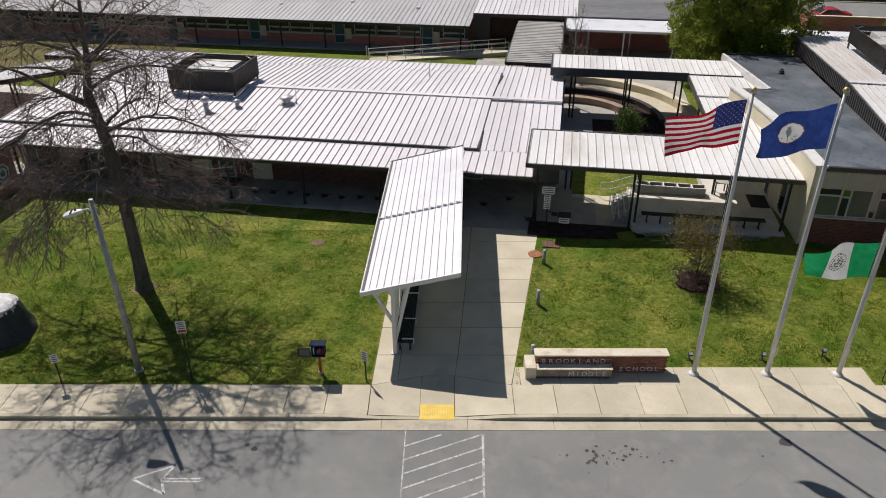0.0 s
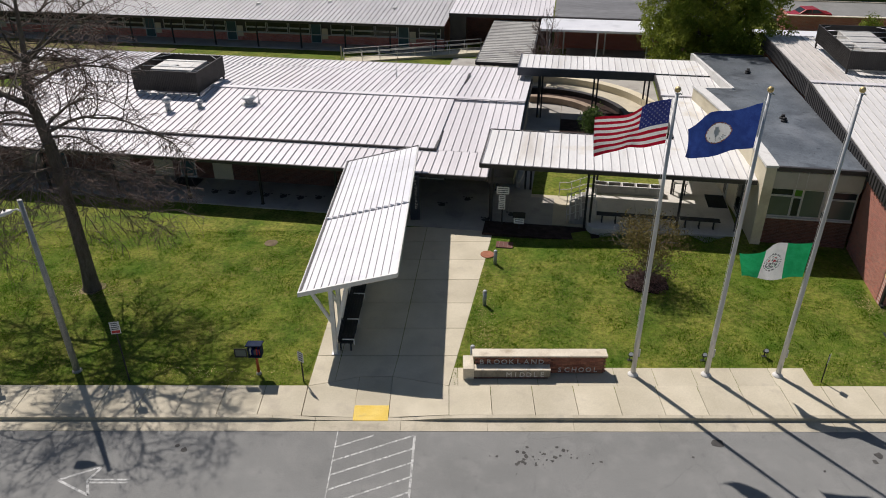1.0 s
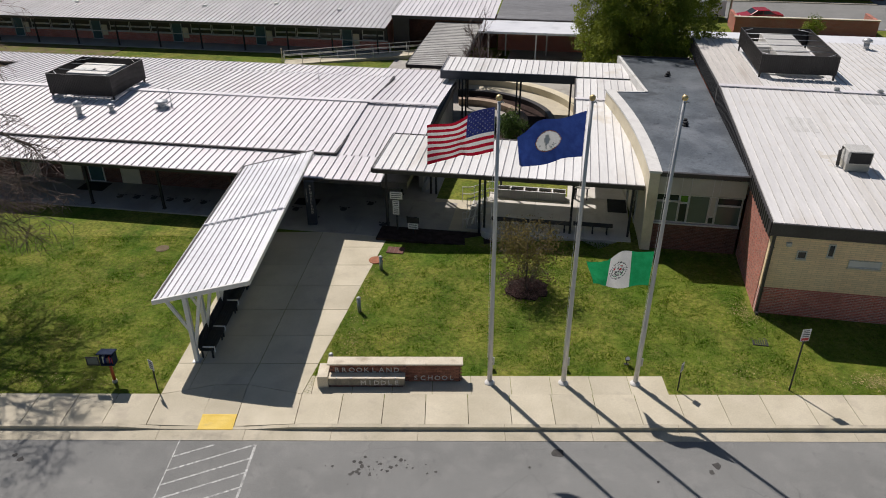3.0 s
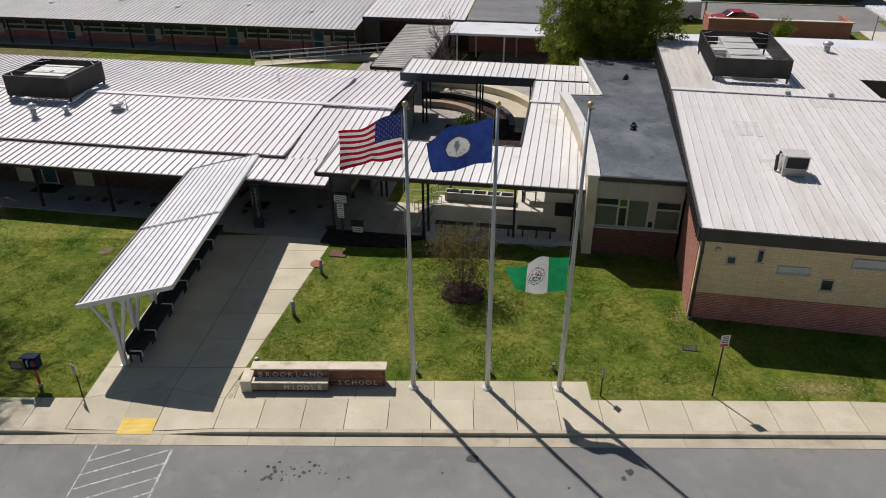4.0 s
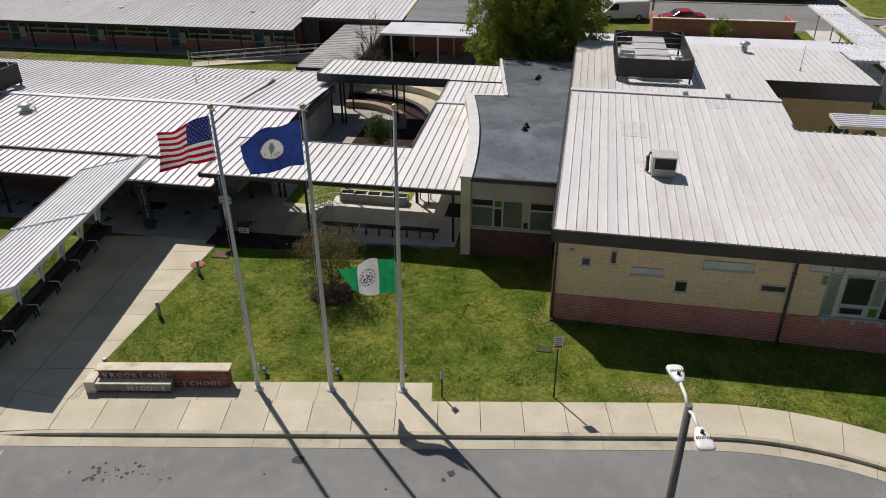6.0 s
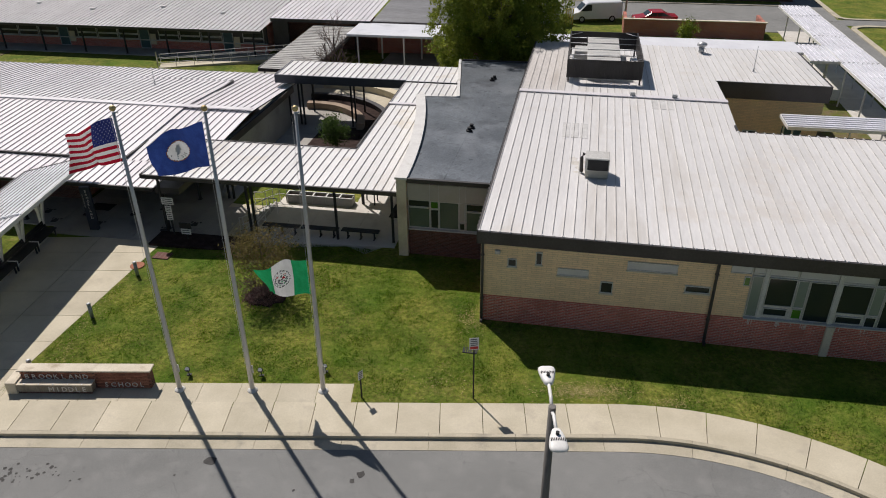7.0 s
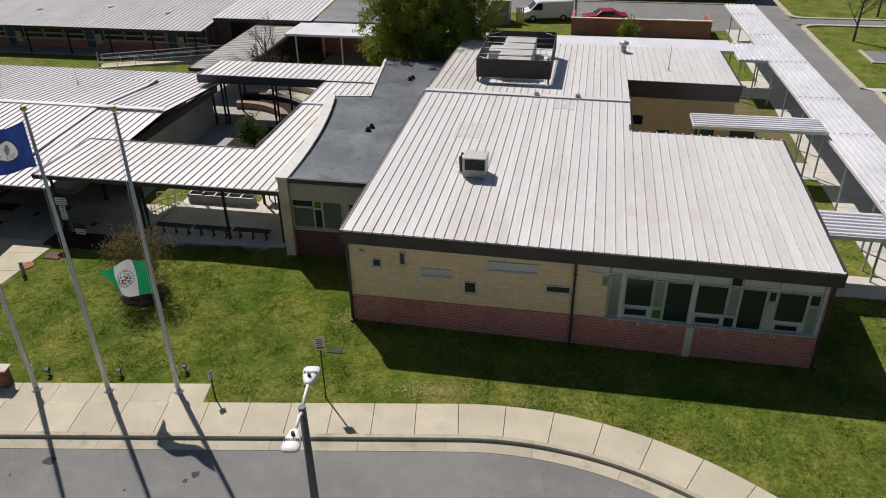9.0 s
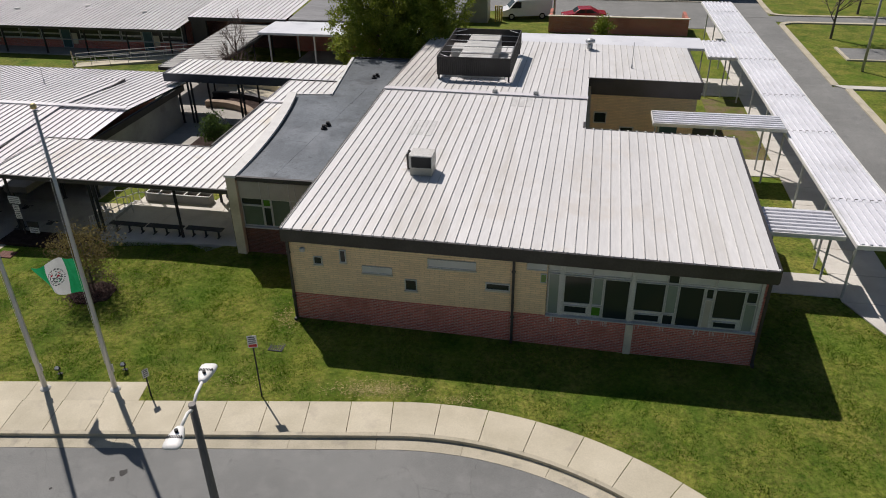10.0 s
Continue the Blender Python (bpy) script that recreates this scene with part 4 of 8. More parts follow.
# ---- covered walks round the court ----
court = thing("court_walk_roof", CAMPUS, "covered court walkway with a flat white ribbed roof on thin dark posts", "covered walkway", origin=(5, 40, 0))
WALK_MATS = [M_ROOF_WALK, M_ROOF_SEAM]
bm = BM()
box(bm, -1.7, 11.45, 34.42, 39.12, 3.38, 3.56)
box(bm, 8.15, 11.2, 39.121, 51.0, 3.4, 3.58)
roof = part("roof", bm, M_FASCIA, court)
roof_slope(roof, "roof_panel", -1.75, 8.1, 34.36, 3.6, 39.15, 3.62, WALK_MATS)
# White sheet added under the roof to bounce light onto the platform.
bm = BM()
box(bm, -1.6, 11.2, 34.5, 39.05, 3.35, 3.378)
box(bm, 8.2, 11.0, 39.06, 50.9, 3.35, 3.398)
part("soffit", bm, M_WHITE, roof, "added white sheet that bounces light onto the platform")
roof_slope(roof, "roof_panel", 8.1, 11.52, 34.36, 3.6, 46.5, 3.66, WALK_MATS)
roof_slope(roof, "roof_panel", 8.1, 12.1, 46.7, 3.7, 51.0, 3.7, WALK_MATS)
bm = BM()
box(bm, 8.05, 10.0, 46.45, 46.75, 3.68, 3.76, 0.01)
part("ridge_cap", bm, M_ROOF, roof)
for a in ((-1.8, 11.5, 34.24, 34.36, 3.4, 3.62), (-1.85, -1.75, 34.24, 39.18, 3.42, 3.66), (-1.8, 8.0, 39.16, 39.25, 3.42, 3.66), (8.0, 8.1, 39.25, 50.98, 3.42, 3.74)):
    bm = BM()
    box(bm, *a, 0.01)
    part("fascia", bm, M_FASCIA, court)
bm = BM()
box(bm, -1.05, 11.9, 51.1, 54.4, 3.6, 3.74)
back = part("back_roof", bm, M_FASCIA, court)
roof_slope(back, "roof_panel", -1.1, 12.0, 51.04, 3.8, 54.5, 3.84, WALK_MATS)
for a in ((-1.2, 8.1, 50.9, 51.03, 3.28, 3.85), (-1.22, -1.1, 51.03, 54.5, 3.28, 3.87)):
    bm = BM()
    box(bm, *a, 0.01)
    part("fascia", bm, M_NAVY, court, "deep dark blue fascia")
for u, v in ((-1.2, 34.7), (3.62, 34.55), (3.88, 34.55), (8.2, 34.6), (11.05, 34.7), (4.3, 39.0), (8.35, 38.7), (0.3, 39.0), (0.6, 39.0), (8.4, 43.5), (8.4, 47.0), (0.3, 51.3), (0.55, 51.3), (4.1, 51.3), (4.35, 51.3), (7.8, 51.3), (0.3, 54.1), (4.2, 54.1), (7.8, 54.1)):
    post(court, "walk_post", u, v, 0.15, 3.42 if v < 50 else 3.6, 0.055, M_BLACK)

# ---- office block with the curved fin wall and dark flat roof ----
office = thing("office_block", CAMPUS, "office block with a dark flat roof and curved cream wall", "building", origin=(14, 40, 0))


def fin_u(v):
    t = (v - 33.6) / 12.6
    return 11.58 - 0.3 * t - 1.4 * t * t


def fin_top(v):
    return 4.6 - 0.016 * (v - 33.6)


def office_z(v):
    """The dark roof falls towards the back."""
    return 4.6 - 0.03 * (v - 33.7)


bm = BM()
N = 24
rings = []
for i in range(N + 1):
    v = 33.62 + 12.6 * i / N
    u, h = fin_u(v), fin_top(v)
    rings.append([bm.verts.new(p) for p in ((u, v, 0.1), (u + 0.46, v, 0.1), (u + 0.46, v, h), (u, v, h))])
for a, b in zip(rings, rings[1:]):
    for k in range(4):
        bm.faces.new((a[k], a[(k + 1) % 4], b[(k + 1) % 4], b[k]))
bm.faces.new(rings[0][::-1])
bm.faces.new(rings[-1])
bmesh.ops.recalc_face_normals(bm, faces=bm.faces)
fin = part("fin_wall", bm, M_CREAM, office, "curved cream wall that rises above the roofs")
bm = BM()
rings = []
for i in range(N + 1):
    v = 33.58 + 12.7 * i / N
    u, h = fin_u(v), fin_top(v)
    rings.append([bm.verts.new(p) for p in ((u - 0.05, v, h), (u + 0.52, v, h), (u + 0.52, v, h + 0.11), (u - 0.05, v, h + 0.11))])
for a, b in zip(rings, rings[1:]):
    for k in range(4):
        bm.faces.new((a[k], a[(k + 1) % 4], b[(k + 1) % 4], b[k]))
bm.faces.new(rings[0][::-1])
bm.faces.new(rings[-1])
bmesh.ops.recalc_face_normals(bm, faces=bm.faces)
part("coping", bm, M_PALE_CAP, fin, "pale coping")
def on_office_roof(bm):
    for q in bm.verts:
        q.co.z += office_z(q.co.y)
    return bm


bm = BM()
fs = extrude(bm, [(fin_u(33.8) + 0.47, 33.8), (15.98, 33.8), (16.13, 45.3), (16.24, 55.9), (11.15, 55.9), (12.45, 46.84), (10.1, 46.6)] + [(fin_u(v) + 0.47, v) for v in (46, 43, 40, 37)], -0.25, 0.0)
flat = part("flat_roof", on_office_roof(bm), M_BLACKROOF, office, "dark grey membrane roof with weathered streaks")
bm = BM()
for a, b in (((13.75, 34.0), (14.05, 46.6)), ((14.05, 46.6), (14.2, 55.8))):
    d = 0.018
    extrude(bm, [(a[0] - d, a[1]), (a[0] + d, a[1]), (b[0] + d, b[1]), (b[0] - d, b[1])], 0.0, 0.008)
part("roof_seam", on_office_roof(bm), M_BLACKROOF, flat)
bm = BM()
extrude(bm, [(10.95, 55.9), (11.14, 55.9), (12.44, 46.84), (12.25, 46.84)], -0.6, 0.09)
part("parapet", on_office_roof(bm), M_PALE_CAP, office, "pale parapet")
bm = BM()
extrude(bm, [(10.1, 46.62), (12.24, 46.86), (12.24, 47.0), (10.0, 46.76)], -0.6, 0.05)
part("parapet", on_office_roof(bm), M_PALE_CAP, office)
bm = BM()
box(bm, 12.05, 15.98, 33.62, 33.79, 4.46, 4.66, 0.01)
part("fascia", bm, M_FASCIA, office)
bm = BM()
box(bm, 11.2, 15.96, 55.91, 56.1, 3.2, 4.02, 0.02)
part("back_parapet", bm, M_FASCIA, office)
for u, v in ((13.94, 40.75), (13.99, 41.3), (13.95, 50.95), (14.05, 51.35)):
    bm = BM()
    tube(bm, [(u, v, 0), (u, v, 0.1)], 0.17, 12)
    tube(bm, [(u, v, 0.1), (u, v, 0.24)], 0.1, 12)
    part("roof_vent", on_office_roof(bm), M_BLACK, flat)
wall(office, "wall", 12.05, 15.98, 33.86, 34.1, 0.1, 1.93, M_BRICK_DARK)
wall(office, "wall", 12.05, 15.98, 33.8, 34.05, 3.52, 4.46, M_PANEL, "pale grey panels")
for u in (13.1, 13.52, 14.5, 14.8):
    bm = BM()
    box(bm, u, u + 0.025, 33.78, 33.8, 3.52, 4.46)
    part("panel_joint", bm, M_FRAME, office)
wall(office, "window_surround", 12.05, 15.98, 33.93, 34.0, 1.94, 3.51, M_FRAME)
WIN = ((12.06, 13.1, 3.13, 3.5, M_GLASS), (12.06, 13.1, 2.05, 3.11, M_GLASS_DIM), (13.12, 13.52, 3.08, 3.48, M_GLASS_GREEN), (13.12, 13.52, 2.05, 3.06, M_GLASS), (13.54, 14.48, 2.05, 3.48, M_GLASS_DIM),
       (14.5, 14.78, 2.45, 3.48, M_PANEL), (14.5, 14.78, 2.05, 2.43, M_GLASS), (14.81, 15.92, 3.06, 3.46, M_GLASS), (14.81, 15.92, 2.02, 3.04, M_GLASS_DIM))
for u0, u1, z0, z1, mt in WIN:
    facade_unit(office, "window", u0, 33.92, u1 - u0, z0, z1, mt, M_FRAME, fw=0.035)
bm = BM()
box(bm, 12.05, 15.98, 33.78, 33.92, 1.94, 2.0, 0.006)
part("sill", bm, M_FRAME, office)
wall(office, "wall", 12.5, 12.75, 47.1, 55.8, 0.1, 3.5, M_CREAM)
# doors in the fin wall under the walk
for v0 in (36.2, 38.6):
    bm = BM()
    u = fin_u(v0)
    box(bm, u - 0.06, u + 0.02, v0, v0 + 1.7, 0.63, 2.75)
    d = part("door", bm, M_FRAME, office)
    for k in range(2):
        bm = BM()
        box(bm, u - 0.075, u - 0.062, v0 + 0.1 + 0.78 * k, v0 + 0.8 + 0.78 * k, 0.8, 2.62)
        part("pane", bm, M_GLASS, d)

# ---- wing with the wide roof ----
wing = thing("classroom_wing", CAMPUS, "buff and red brick wing with a wide white ribbed roof", "building", origin=(25, 29.3, 0))
TL = -0.010
SKEW = -0.0125                      # sheets skewed against the eaves to fit the camera's view
WING_MATS = [M_ROOF_WING, M_SEAM_WING]


def wz(u, z):
    return z + TL * (u - 16)


bm = BM()


def deck(u0, u1, v0, z0, v1, z1):
    vs = box(bm, u0, u1, v0, v1, -0.2, -0.035)
    for v in vs:
        v.co.z += wz(v.co.x, z0 + (z1 - z0) * (v.co.y - v0) / (v1 - v0))
        v.co.x -= SKEW * (min(v.co.y, 45.3) - 29.2)


WF, WR, WB, VR = 4.69, 5.31, 4.93, 45.3      # heights of eave, ridge and back edge; the ridge's line
deck(16.15, 27.5, 29.3, WF, VR, WR)
deck(27.5, 34.72, 29.3, WF, 41.0, WF + 0.73 * (WR - WF))
deck(16.15, 27.5, VR, WR, 58.5, WB)
deck(27.5, 34.2, 49.75, WB + 0.66 * (WR - WB), 58.5, WB)
roof = part("roof", bm, M_FASCIA, wing, "wide white ribbed metal roof")
VI, VC = 41.05, 49.7                # the front and back edges of the side court
ZI, ZC = WF + (WR - WF) * (VI - 29.22) / (VR - 29.22), WR + (WB - WR) * (VC - VR) / (58.6 - VR)
SEAMS = dict(width=0.4167, rib=0.042, rib_w=0.025, tilt=TL)
roof_slope(roof, "roof_panel", 16.05, 27.55, 29.22, wz(16.05, WF), VR - 0.03, wz(16.05, WR), WING_MATS, skew=SKEW, **SEAMS)
roof_slope(roof, "roof_panel", 27.56, 34.8, 29.22, wz(27.56, WF), VI, wz(27.56, ZI), WING_MATS, skew=SKEW, **SEAMS)
roof_slope(roof, "roof_panel", 16.25, 18.75, VR + 0.07, wz(16.25, WR), 58.6, wz(16.25, WB), [M_ROOF_MOTTLED, M_SEAM_WING], skew=-0.01, **SEAMS)
roof_slope(roof, "roof_panel", 18.75, 27.75, VR + 0.07, wz(18.75, WR), 58.6, wz(18.75, WB), WING_MATS, skew=-0.01, **SEAMS)
roof_slope(roof, "roof_panel", 27.76, 34.35, VC, wz(27.76, ZC), 58.6, wz(27.76, WB), WING_MATS, skew=-0.004, **SEAMS)
bm = BM()
for v in box(bm, 16.2, 27.78, VR - 0.22, VR + 0.22, WR + 0.03, WR + 0.085, 0.01):
    v.co.z += TL * (v.co.x - 16)
part("ridge_cap", bm, M_ROOF, roof)

# turned-down rib ends along the eaves
bm = BM()
box(bm, -0.035, 0.035, -0.06, 0.05, -0.05, 0.05, 0.008)
rib_end = to_mesh("rib_end", bm, M_ROOF_WING)
for i in range(46):
    u = 16.05 + 18.75 * i / 45
    piece("rib_end", rib_end, roof, (u, 29.2, wz(u, WF)))
for i in range(18):
    u = 27.7 + 7.2 * i / 17
    piece("rib_end", rib_end, roof, (u, VI + 0.02, wz(u, ZI)))


def fascia(u0, u1, v0, v1, z0, z1, mat=M_FASCIA, label=""):
    b2 = BM()
    for v in box(b2, u0, u1, v0, v1, z0, z1, 0.01):
        v.co.z += TL * (v.co.x - 16)
    return part("fascia", b2, mat, wing, label)


fascia(16.0, 34.85, 29.1, 29.21, 4.14, WF)


def side_fascia(u, v0, v1, low, z0, z1, drift, ribs=0.0):
    """An upright fascia along v under a sloping roof edge; ribs: spacing of raised seams on its outer face."""
    b2 = BM()
    if ribs:
        ribbed(b2, v1 - v0, -low, 0.0, ribs, 0.04, 0.11)
        bmesh.ops.transform(b2, matrix=pose(0, v1, 0, 0, 0, -90), verts=b2.verts)
    else:
        box(b2, 0, 0.11, v0, v1, -low, 0.0)
    for q in b2.verts:
        q.co.z += z0 + (z1 - z0) * (q.co.y - v0) / (v1 - v0)
        q.co.x += u + drift * (q.co.y - v0)
    part("fascia", b2, M_FASCIA, wing, "dark fascia with upright seams" if ribs else "")


ZO = WF + (WR - WF) * (33.8 - 29.22) / (VR - 29.22)
side_fascia(15.94, 29.22, 33.8, 0.62, WF, ZO, -SKEW, 0.33)
side_fascia(15.94 - SKEW * 4.58, 33.805, VR, 1.15, ZO, WR, -SKEW, 0.33)
side_fascia(16.14, VR + 0.01, 58.5, 0.9, WR, WB, 0.01, 0.33)
side_fascia(34.81, 29.22, VI, 0.56, wz(34.8, WF), wz(34.8, ZI), -SKEW)
side_fascia(34.36, VC + 0.02, 58.5, 0.6, wz(34.3, ZC), wz(34.3, WB), 0.004)
fascia(27.74, 34.4, VC - 0.12, VC - 0.01, 4.2, ZC + 0.03, M_FASCIA, "deep dark court fascia")
fascia(27.6, 27.73, VI + 0.1, VC - 0.13, 4.6, ZC)
fascia(27.72, 34.9, VI + 0.03, VI + 0.09, ZI - 0.25, ZI + 0.02)
# walls
wall(wing, "wall", 16.12, 26.62, 29.28, 29.53, 1.62, 4.3, M_YELLOW_U, "buff brick upper wall")
wall(wing, "wall", 16.12, 34.7, 29.26, 29.53, -0.1, 1.61, M_BRICK_U, "red brick base")
wall(wing, "wall", 16.1, 16.35, 29.54, 33.9, -0.1, 4.2, M_BRICK_V)
wall(wing, "wall", 16.4, 16.65, 33.91, 45.0, -0.1, 4.5, M_BRICK_V)
wall(wing, "wall", 16.6, 16.85, 45.01, 58.24, -0.1, 4.4, M_BRICK_V)
wall(wing, "wall", 34.45, 34.7, 29.54, 40.79, -0.1, 4.2, M_BRICK_V)
wall(wing, "wall", 27.95, 34.7, 40.8, 41.03, -0.1, 4.5, M_YELLOW_U)
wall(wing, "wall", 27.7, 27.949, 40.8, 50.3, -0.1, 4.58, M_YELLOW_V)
wall(wing, "wall", 27.95, 34.3, 50.05, 50.3, -0.1, 4.3, M_YELLOW_U)
wall(wing, "wall", 34.05, 34.3, 50.31, 58.24, -0.1, 4.3, M_BRICK_V)
wall(wing, "wall", 16.6, 34.3, 58.25, 58.45, -0.1, 4.5, M_BRICK_DARK)
wall(wing, "wall", 26.63, 34.7, 29.9, 30.0, 1.58, 4.3, M_BLACK)
for u0, z0, u1, z1, mt in ((17.22, 3.1, 17.59, 3.47, M_GLASS), (18.34, 3.28, 18.61, 3.86, M_GLASS), (19.24, 2.88, 20.48, 3.21, M_BLIND), (20.98, 2.22, 21.48, 2.75, M_GLASS), (21.94, 3.39, 23.86, 3.78, M_BLIND), (24.24, 2.59, 25.2, 2.91, M_GLASS)):
    f = facade_unit(wing, "window", u0, 29.28, u1 - u0, z0, z1, mt, M_FRAME, fw=0.04)
    bm = BM()
    box(bm, u0 - 0.03, u1 + 0.03, 29.2, 29.28, z0 - 0.06, z0 - 0.004, 0.005)
    part("sill", bm, M_LIMESTONE, f)
# curtain wall, bay by bay: (u0, u1, z0, z1, pane)
GL, BD, BB, GG = M_GLASS, M_GLASS_BLIND, M_BLIND, M_GLASS_GREEN
BAYS = ((25.82, 26.65, 3.66, 4.01, BB), (26.36, 26.65, 3.12, 3.53, GG), (26.68, 27.1, 3.65, 4.01, BB), (26.68, 27.1, 1.68, 3.55, BD),
        (27.27, 28.31, 3.6, 3.98, BB), (28.35, 29.73, 3.57, 3.95, BB), (27.28, 28.32, 2.26, 3.52, GL), (27.32, 28.2, 1.8, 2.14, GL), (28.36, 28.76, 2.26, 3.5, BD), (28.36, 28.74, 1.74, 2.2, GG), (28.8, 29.75, 1.68, 3.48, GL))
BAYS_END = ((29.93, 31.05, 3.55, 3.92, BB), (31.08, 31.49, 3.53, 3.92, GL), (29.93, 31.05, 2.18, 3.47, GL), (30.0, 30.95, 1.72, 2.05, GL), (31.09, 31.49, 2.18, 3.45, BD), (31.05, 31.46, 1.65, 2.12, GL), (31.53, 32.44, 1.65, 3.45, GL),
        (31.53, 32.79, 3.53, 3.88, BB), (32.83, 34.35, 3.5, 3.85, BB), (32.5, 32.78, 2.98, 3.43, GL), (32.5, 32.78, 1.65, 2.94, M_PANEL), (32.83, 33.9, 2.14, 3.43, GL), (32.92, 33.78, 1.72, 2.0, GL), (33.94, 34.33, 2.94, 3.43, GL), (33.94, 34.35, 1.65, 2.9, BD))
wall(wing, "window_surround", 26.63, 34.4, 29.37, 29.43, 1.64, 4.12, M_FRAME)
for u0, u1, z0, z1, mt in BAYS + BAYS_END:
    facade_unit(wing, "window", u0, 29.36 if u0 > 26.6 else 29.277, (u1 if u0 > 26.6 else 26.6) - u0, z0, z1, mt, M_FRAME, fw=0.028)
for u0, u1 in ((27.11, 27.26), (29.76, 29.92), (34.38, 34.5)):
    wall(wing, "mullion", u0, u1, 29.3, 29.369, 1.64, 4.1, M_FRAME)
wall(wing, "wall", 34.501, 34.7, 29.28, 29.53, 1.62, 4.1, M_BRICK_U)
wall(wing, "window_sill", 26.63, 34.5, 29.2, 29.36, 1.612, 1.645, M_FRAME)
wall(wing, "pilaster", 29.74, 30.03, 29.14, 29.255, 0.2, 1.6, M_LIMESTONE, "pale stone pier")
rng = random.Random(8)
for i in range(30):
    u = rng.choice((26.9, 27.9, 28.3, 28.9, 30.2, 31.0, 32.4, 32.9, 33.5)) + rng.uniform(-0.15, 0.15)
    bm = BM()
    box(bm, u, u + 0.018, 29.248, 29.259, 1.33 + rng.uniform(0, 0.06), 1.58)
    part("lime_streak", bm, M_PALE_CAP, wing)


def downpipe(u, v, z0, z1, mat, dv=-0.12):
    bm = BM()
    box(bm, u - 0.05, u + 0.05, v - 0.09, v - 0.004, z0 + 0.2, z1)
    box(bm, u - 0.05, u + 0.05, v - 0.24, v - 0.004, z0 + 0.06, z0 + 0.2)
    d = part("downpipe", bm, mat, wing)
    for z in (z0 + 1.2, z1 - 0.6):
        bm = BM()
        box(bm, u - 0.08, u + 0.08, v - 0.1, v - 0.002, z, z + 0.04)
        part("bracket", bm, mat, d)


downpipe(25.33, 29.26, 0.2, 4.12, M_FASCIA)
downpipe(16.2, 29.26, 0.25, 4.15, M_FASCIA)
downpipe(34.62, 29.25, 0.15, 3.9, M_FASCIA)
bm = BM()
box(bm, 16.7, 16.92, 29.14, 29.279, 3.66, 3.84, 0.03)
part("wall_light", bm, M_UNIT, wing, "small wall lamp")
bm = BM()
box(bm, 32.2, 33.35, 50.0, 50.049, 0.2, 2.3)
part("door", bm, M_TEAL, wing)
bm = BM()
box(bm, 27.951, 28.0, 46.2, 47.2, 2.1, 3.3)
part("window", bm, M_GLASS, wing)
facade_unit(wing, "window", 28.25, 50.05, 0.8, 2.12, 2.84, M_GLASS, M_FRAME)
facade_unit(wing, "window", 29.9, 50.05, 0.85, 1.2, 1.95, M_GLASS, M_FRAME)


# ---- entry canopy ----
CM = pose(-3.62, 23.2, 0, 0, 0, -1.6)
canopy = thing("entry_canopy", CM, "white ribbed sloping canopy on forked white posts beside the walk", "canopy")
CW, CL, ZL, ZR = 3.72, 12.6, 3.0, 3.93
CANG = math.atan2(ZR - ZL, CW)


def cz(x):
    return ZL + (ZR - ZL) * x / CW


for (y0, y1, lift) in ((0.0, 6.0, 0.0), (5.96, CL, 0.02)):
    n = 13
    w = math.hypot(CW, ZR - ZL) / n
    bm = BM()
    box(bm, 0.003, w - 0.003, 0, y1 - y0, -0.02, 0)
    for x0, x1, h, mi in ((-0.012, 0.012, 0.035, 1),):
        box(bm, x0, x1, 0.003, y1 - y0 - 0.003, 0.001, h, mi=mi)
    me = to_mesh("deck_panel", bm, [M_ALU, M_ROOF_SEAM])
    for i in range(n):
        x = i * w * math.cos(CANG)
        piece("deck_panel", me, canopy, (x, y0, cz(x) + lift), (0, -CANG, 0))
for y in (0.0, 5.98, CL):
    bm = BM()
    for v in box(bm, -0.05, CW + 0.05, y - 0.05, y + 0.05, -0.16, 0.05 if y == CL else 0.0 if y else 0.03, 0.006):
        v.co.z += cz(v.co.x)
    part("cross_beam", bm, M_WHITE if y == 0 else M_FASCIA, canopy)
bm = BM()
box(bm, -0.09, 0.09, 0, 0.09, 0.03, 0.1, 0.01)
lap_me = to_mesh("lap_ridge", bm, M_ALU)
for i in range(13):
    x = (i + 0.5) * CW / 13
    piece("lap_ridge", lap_me, canopy, (x, 5.93, cz(x)))
for x, z in ((-0.02, ZL - 0.1), (CW + 0.02, ZR - 0.1)):
    bm = BM()
    box(bm, x - 0.04, x + 0.04, 0.05, CL, z - 0.1, z + 0.1, 0.008)
    part("edge_beam", bm, M_WHITE, canopy)
bm = BM()
for v in box(bm, 0.02, 0.1, 0.06, CL - 0.06, 0.004, 0.03):
    v.co.z += cz(v.co.x)
part("gutter", bm, M_FASCIA, canopy, "dark gutter along the low edge")
COLS = [0.06, 1.45, 3.36, 5.25, 7.14, 9.05, 10.95]
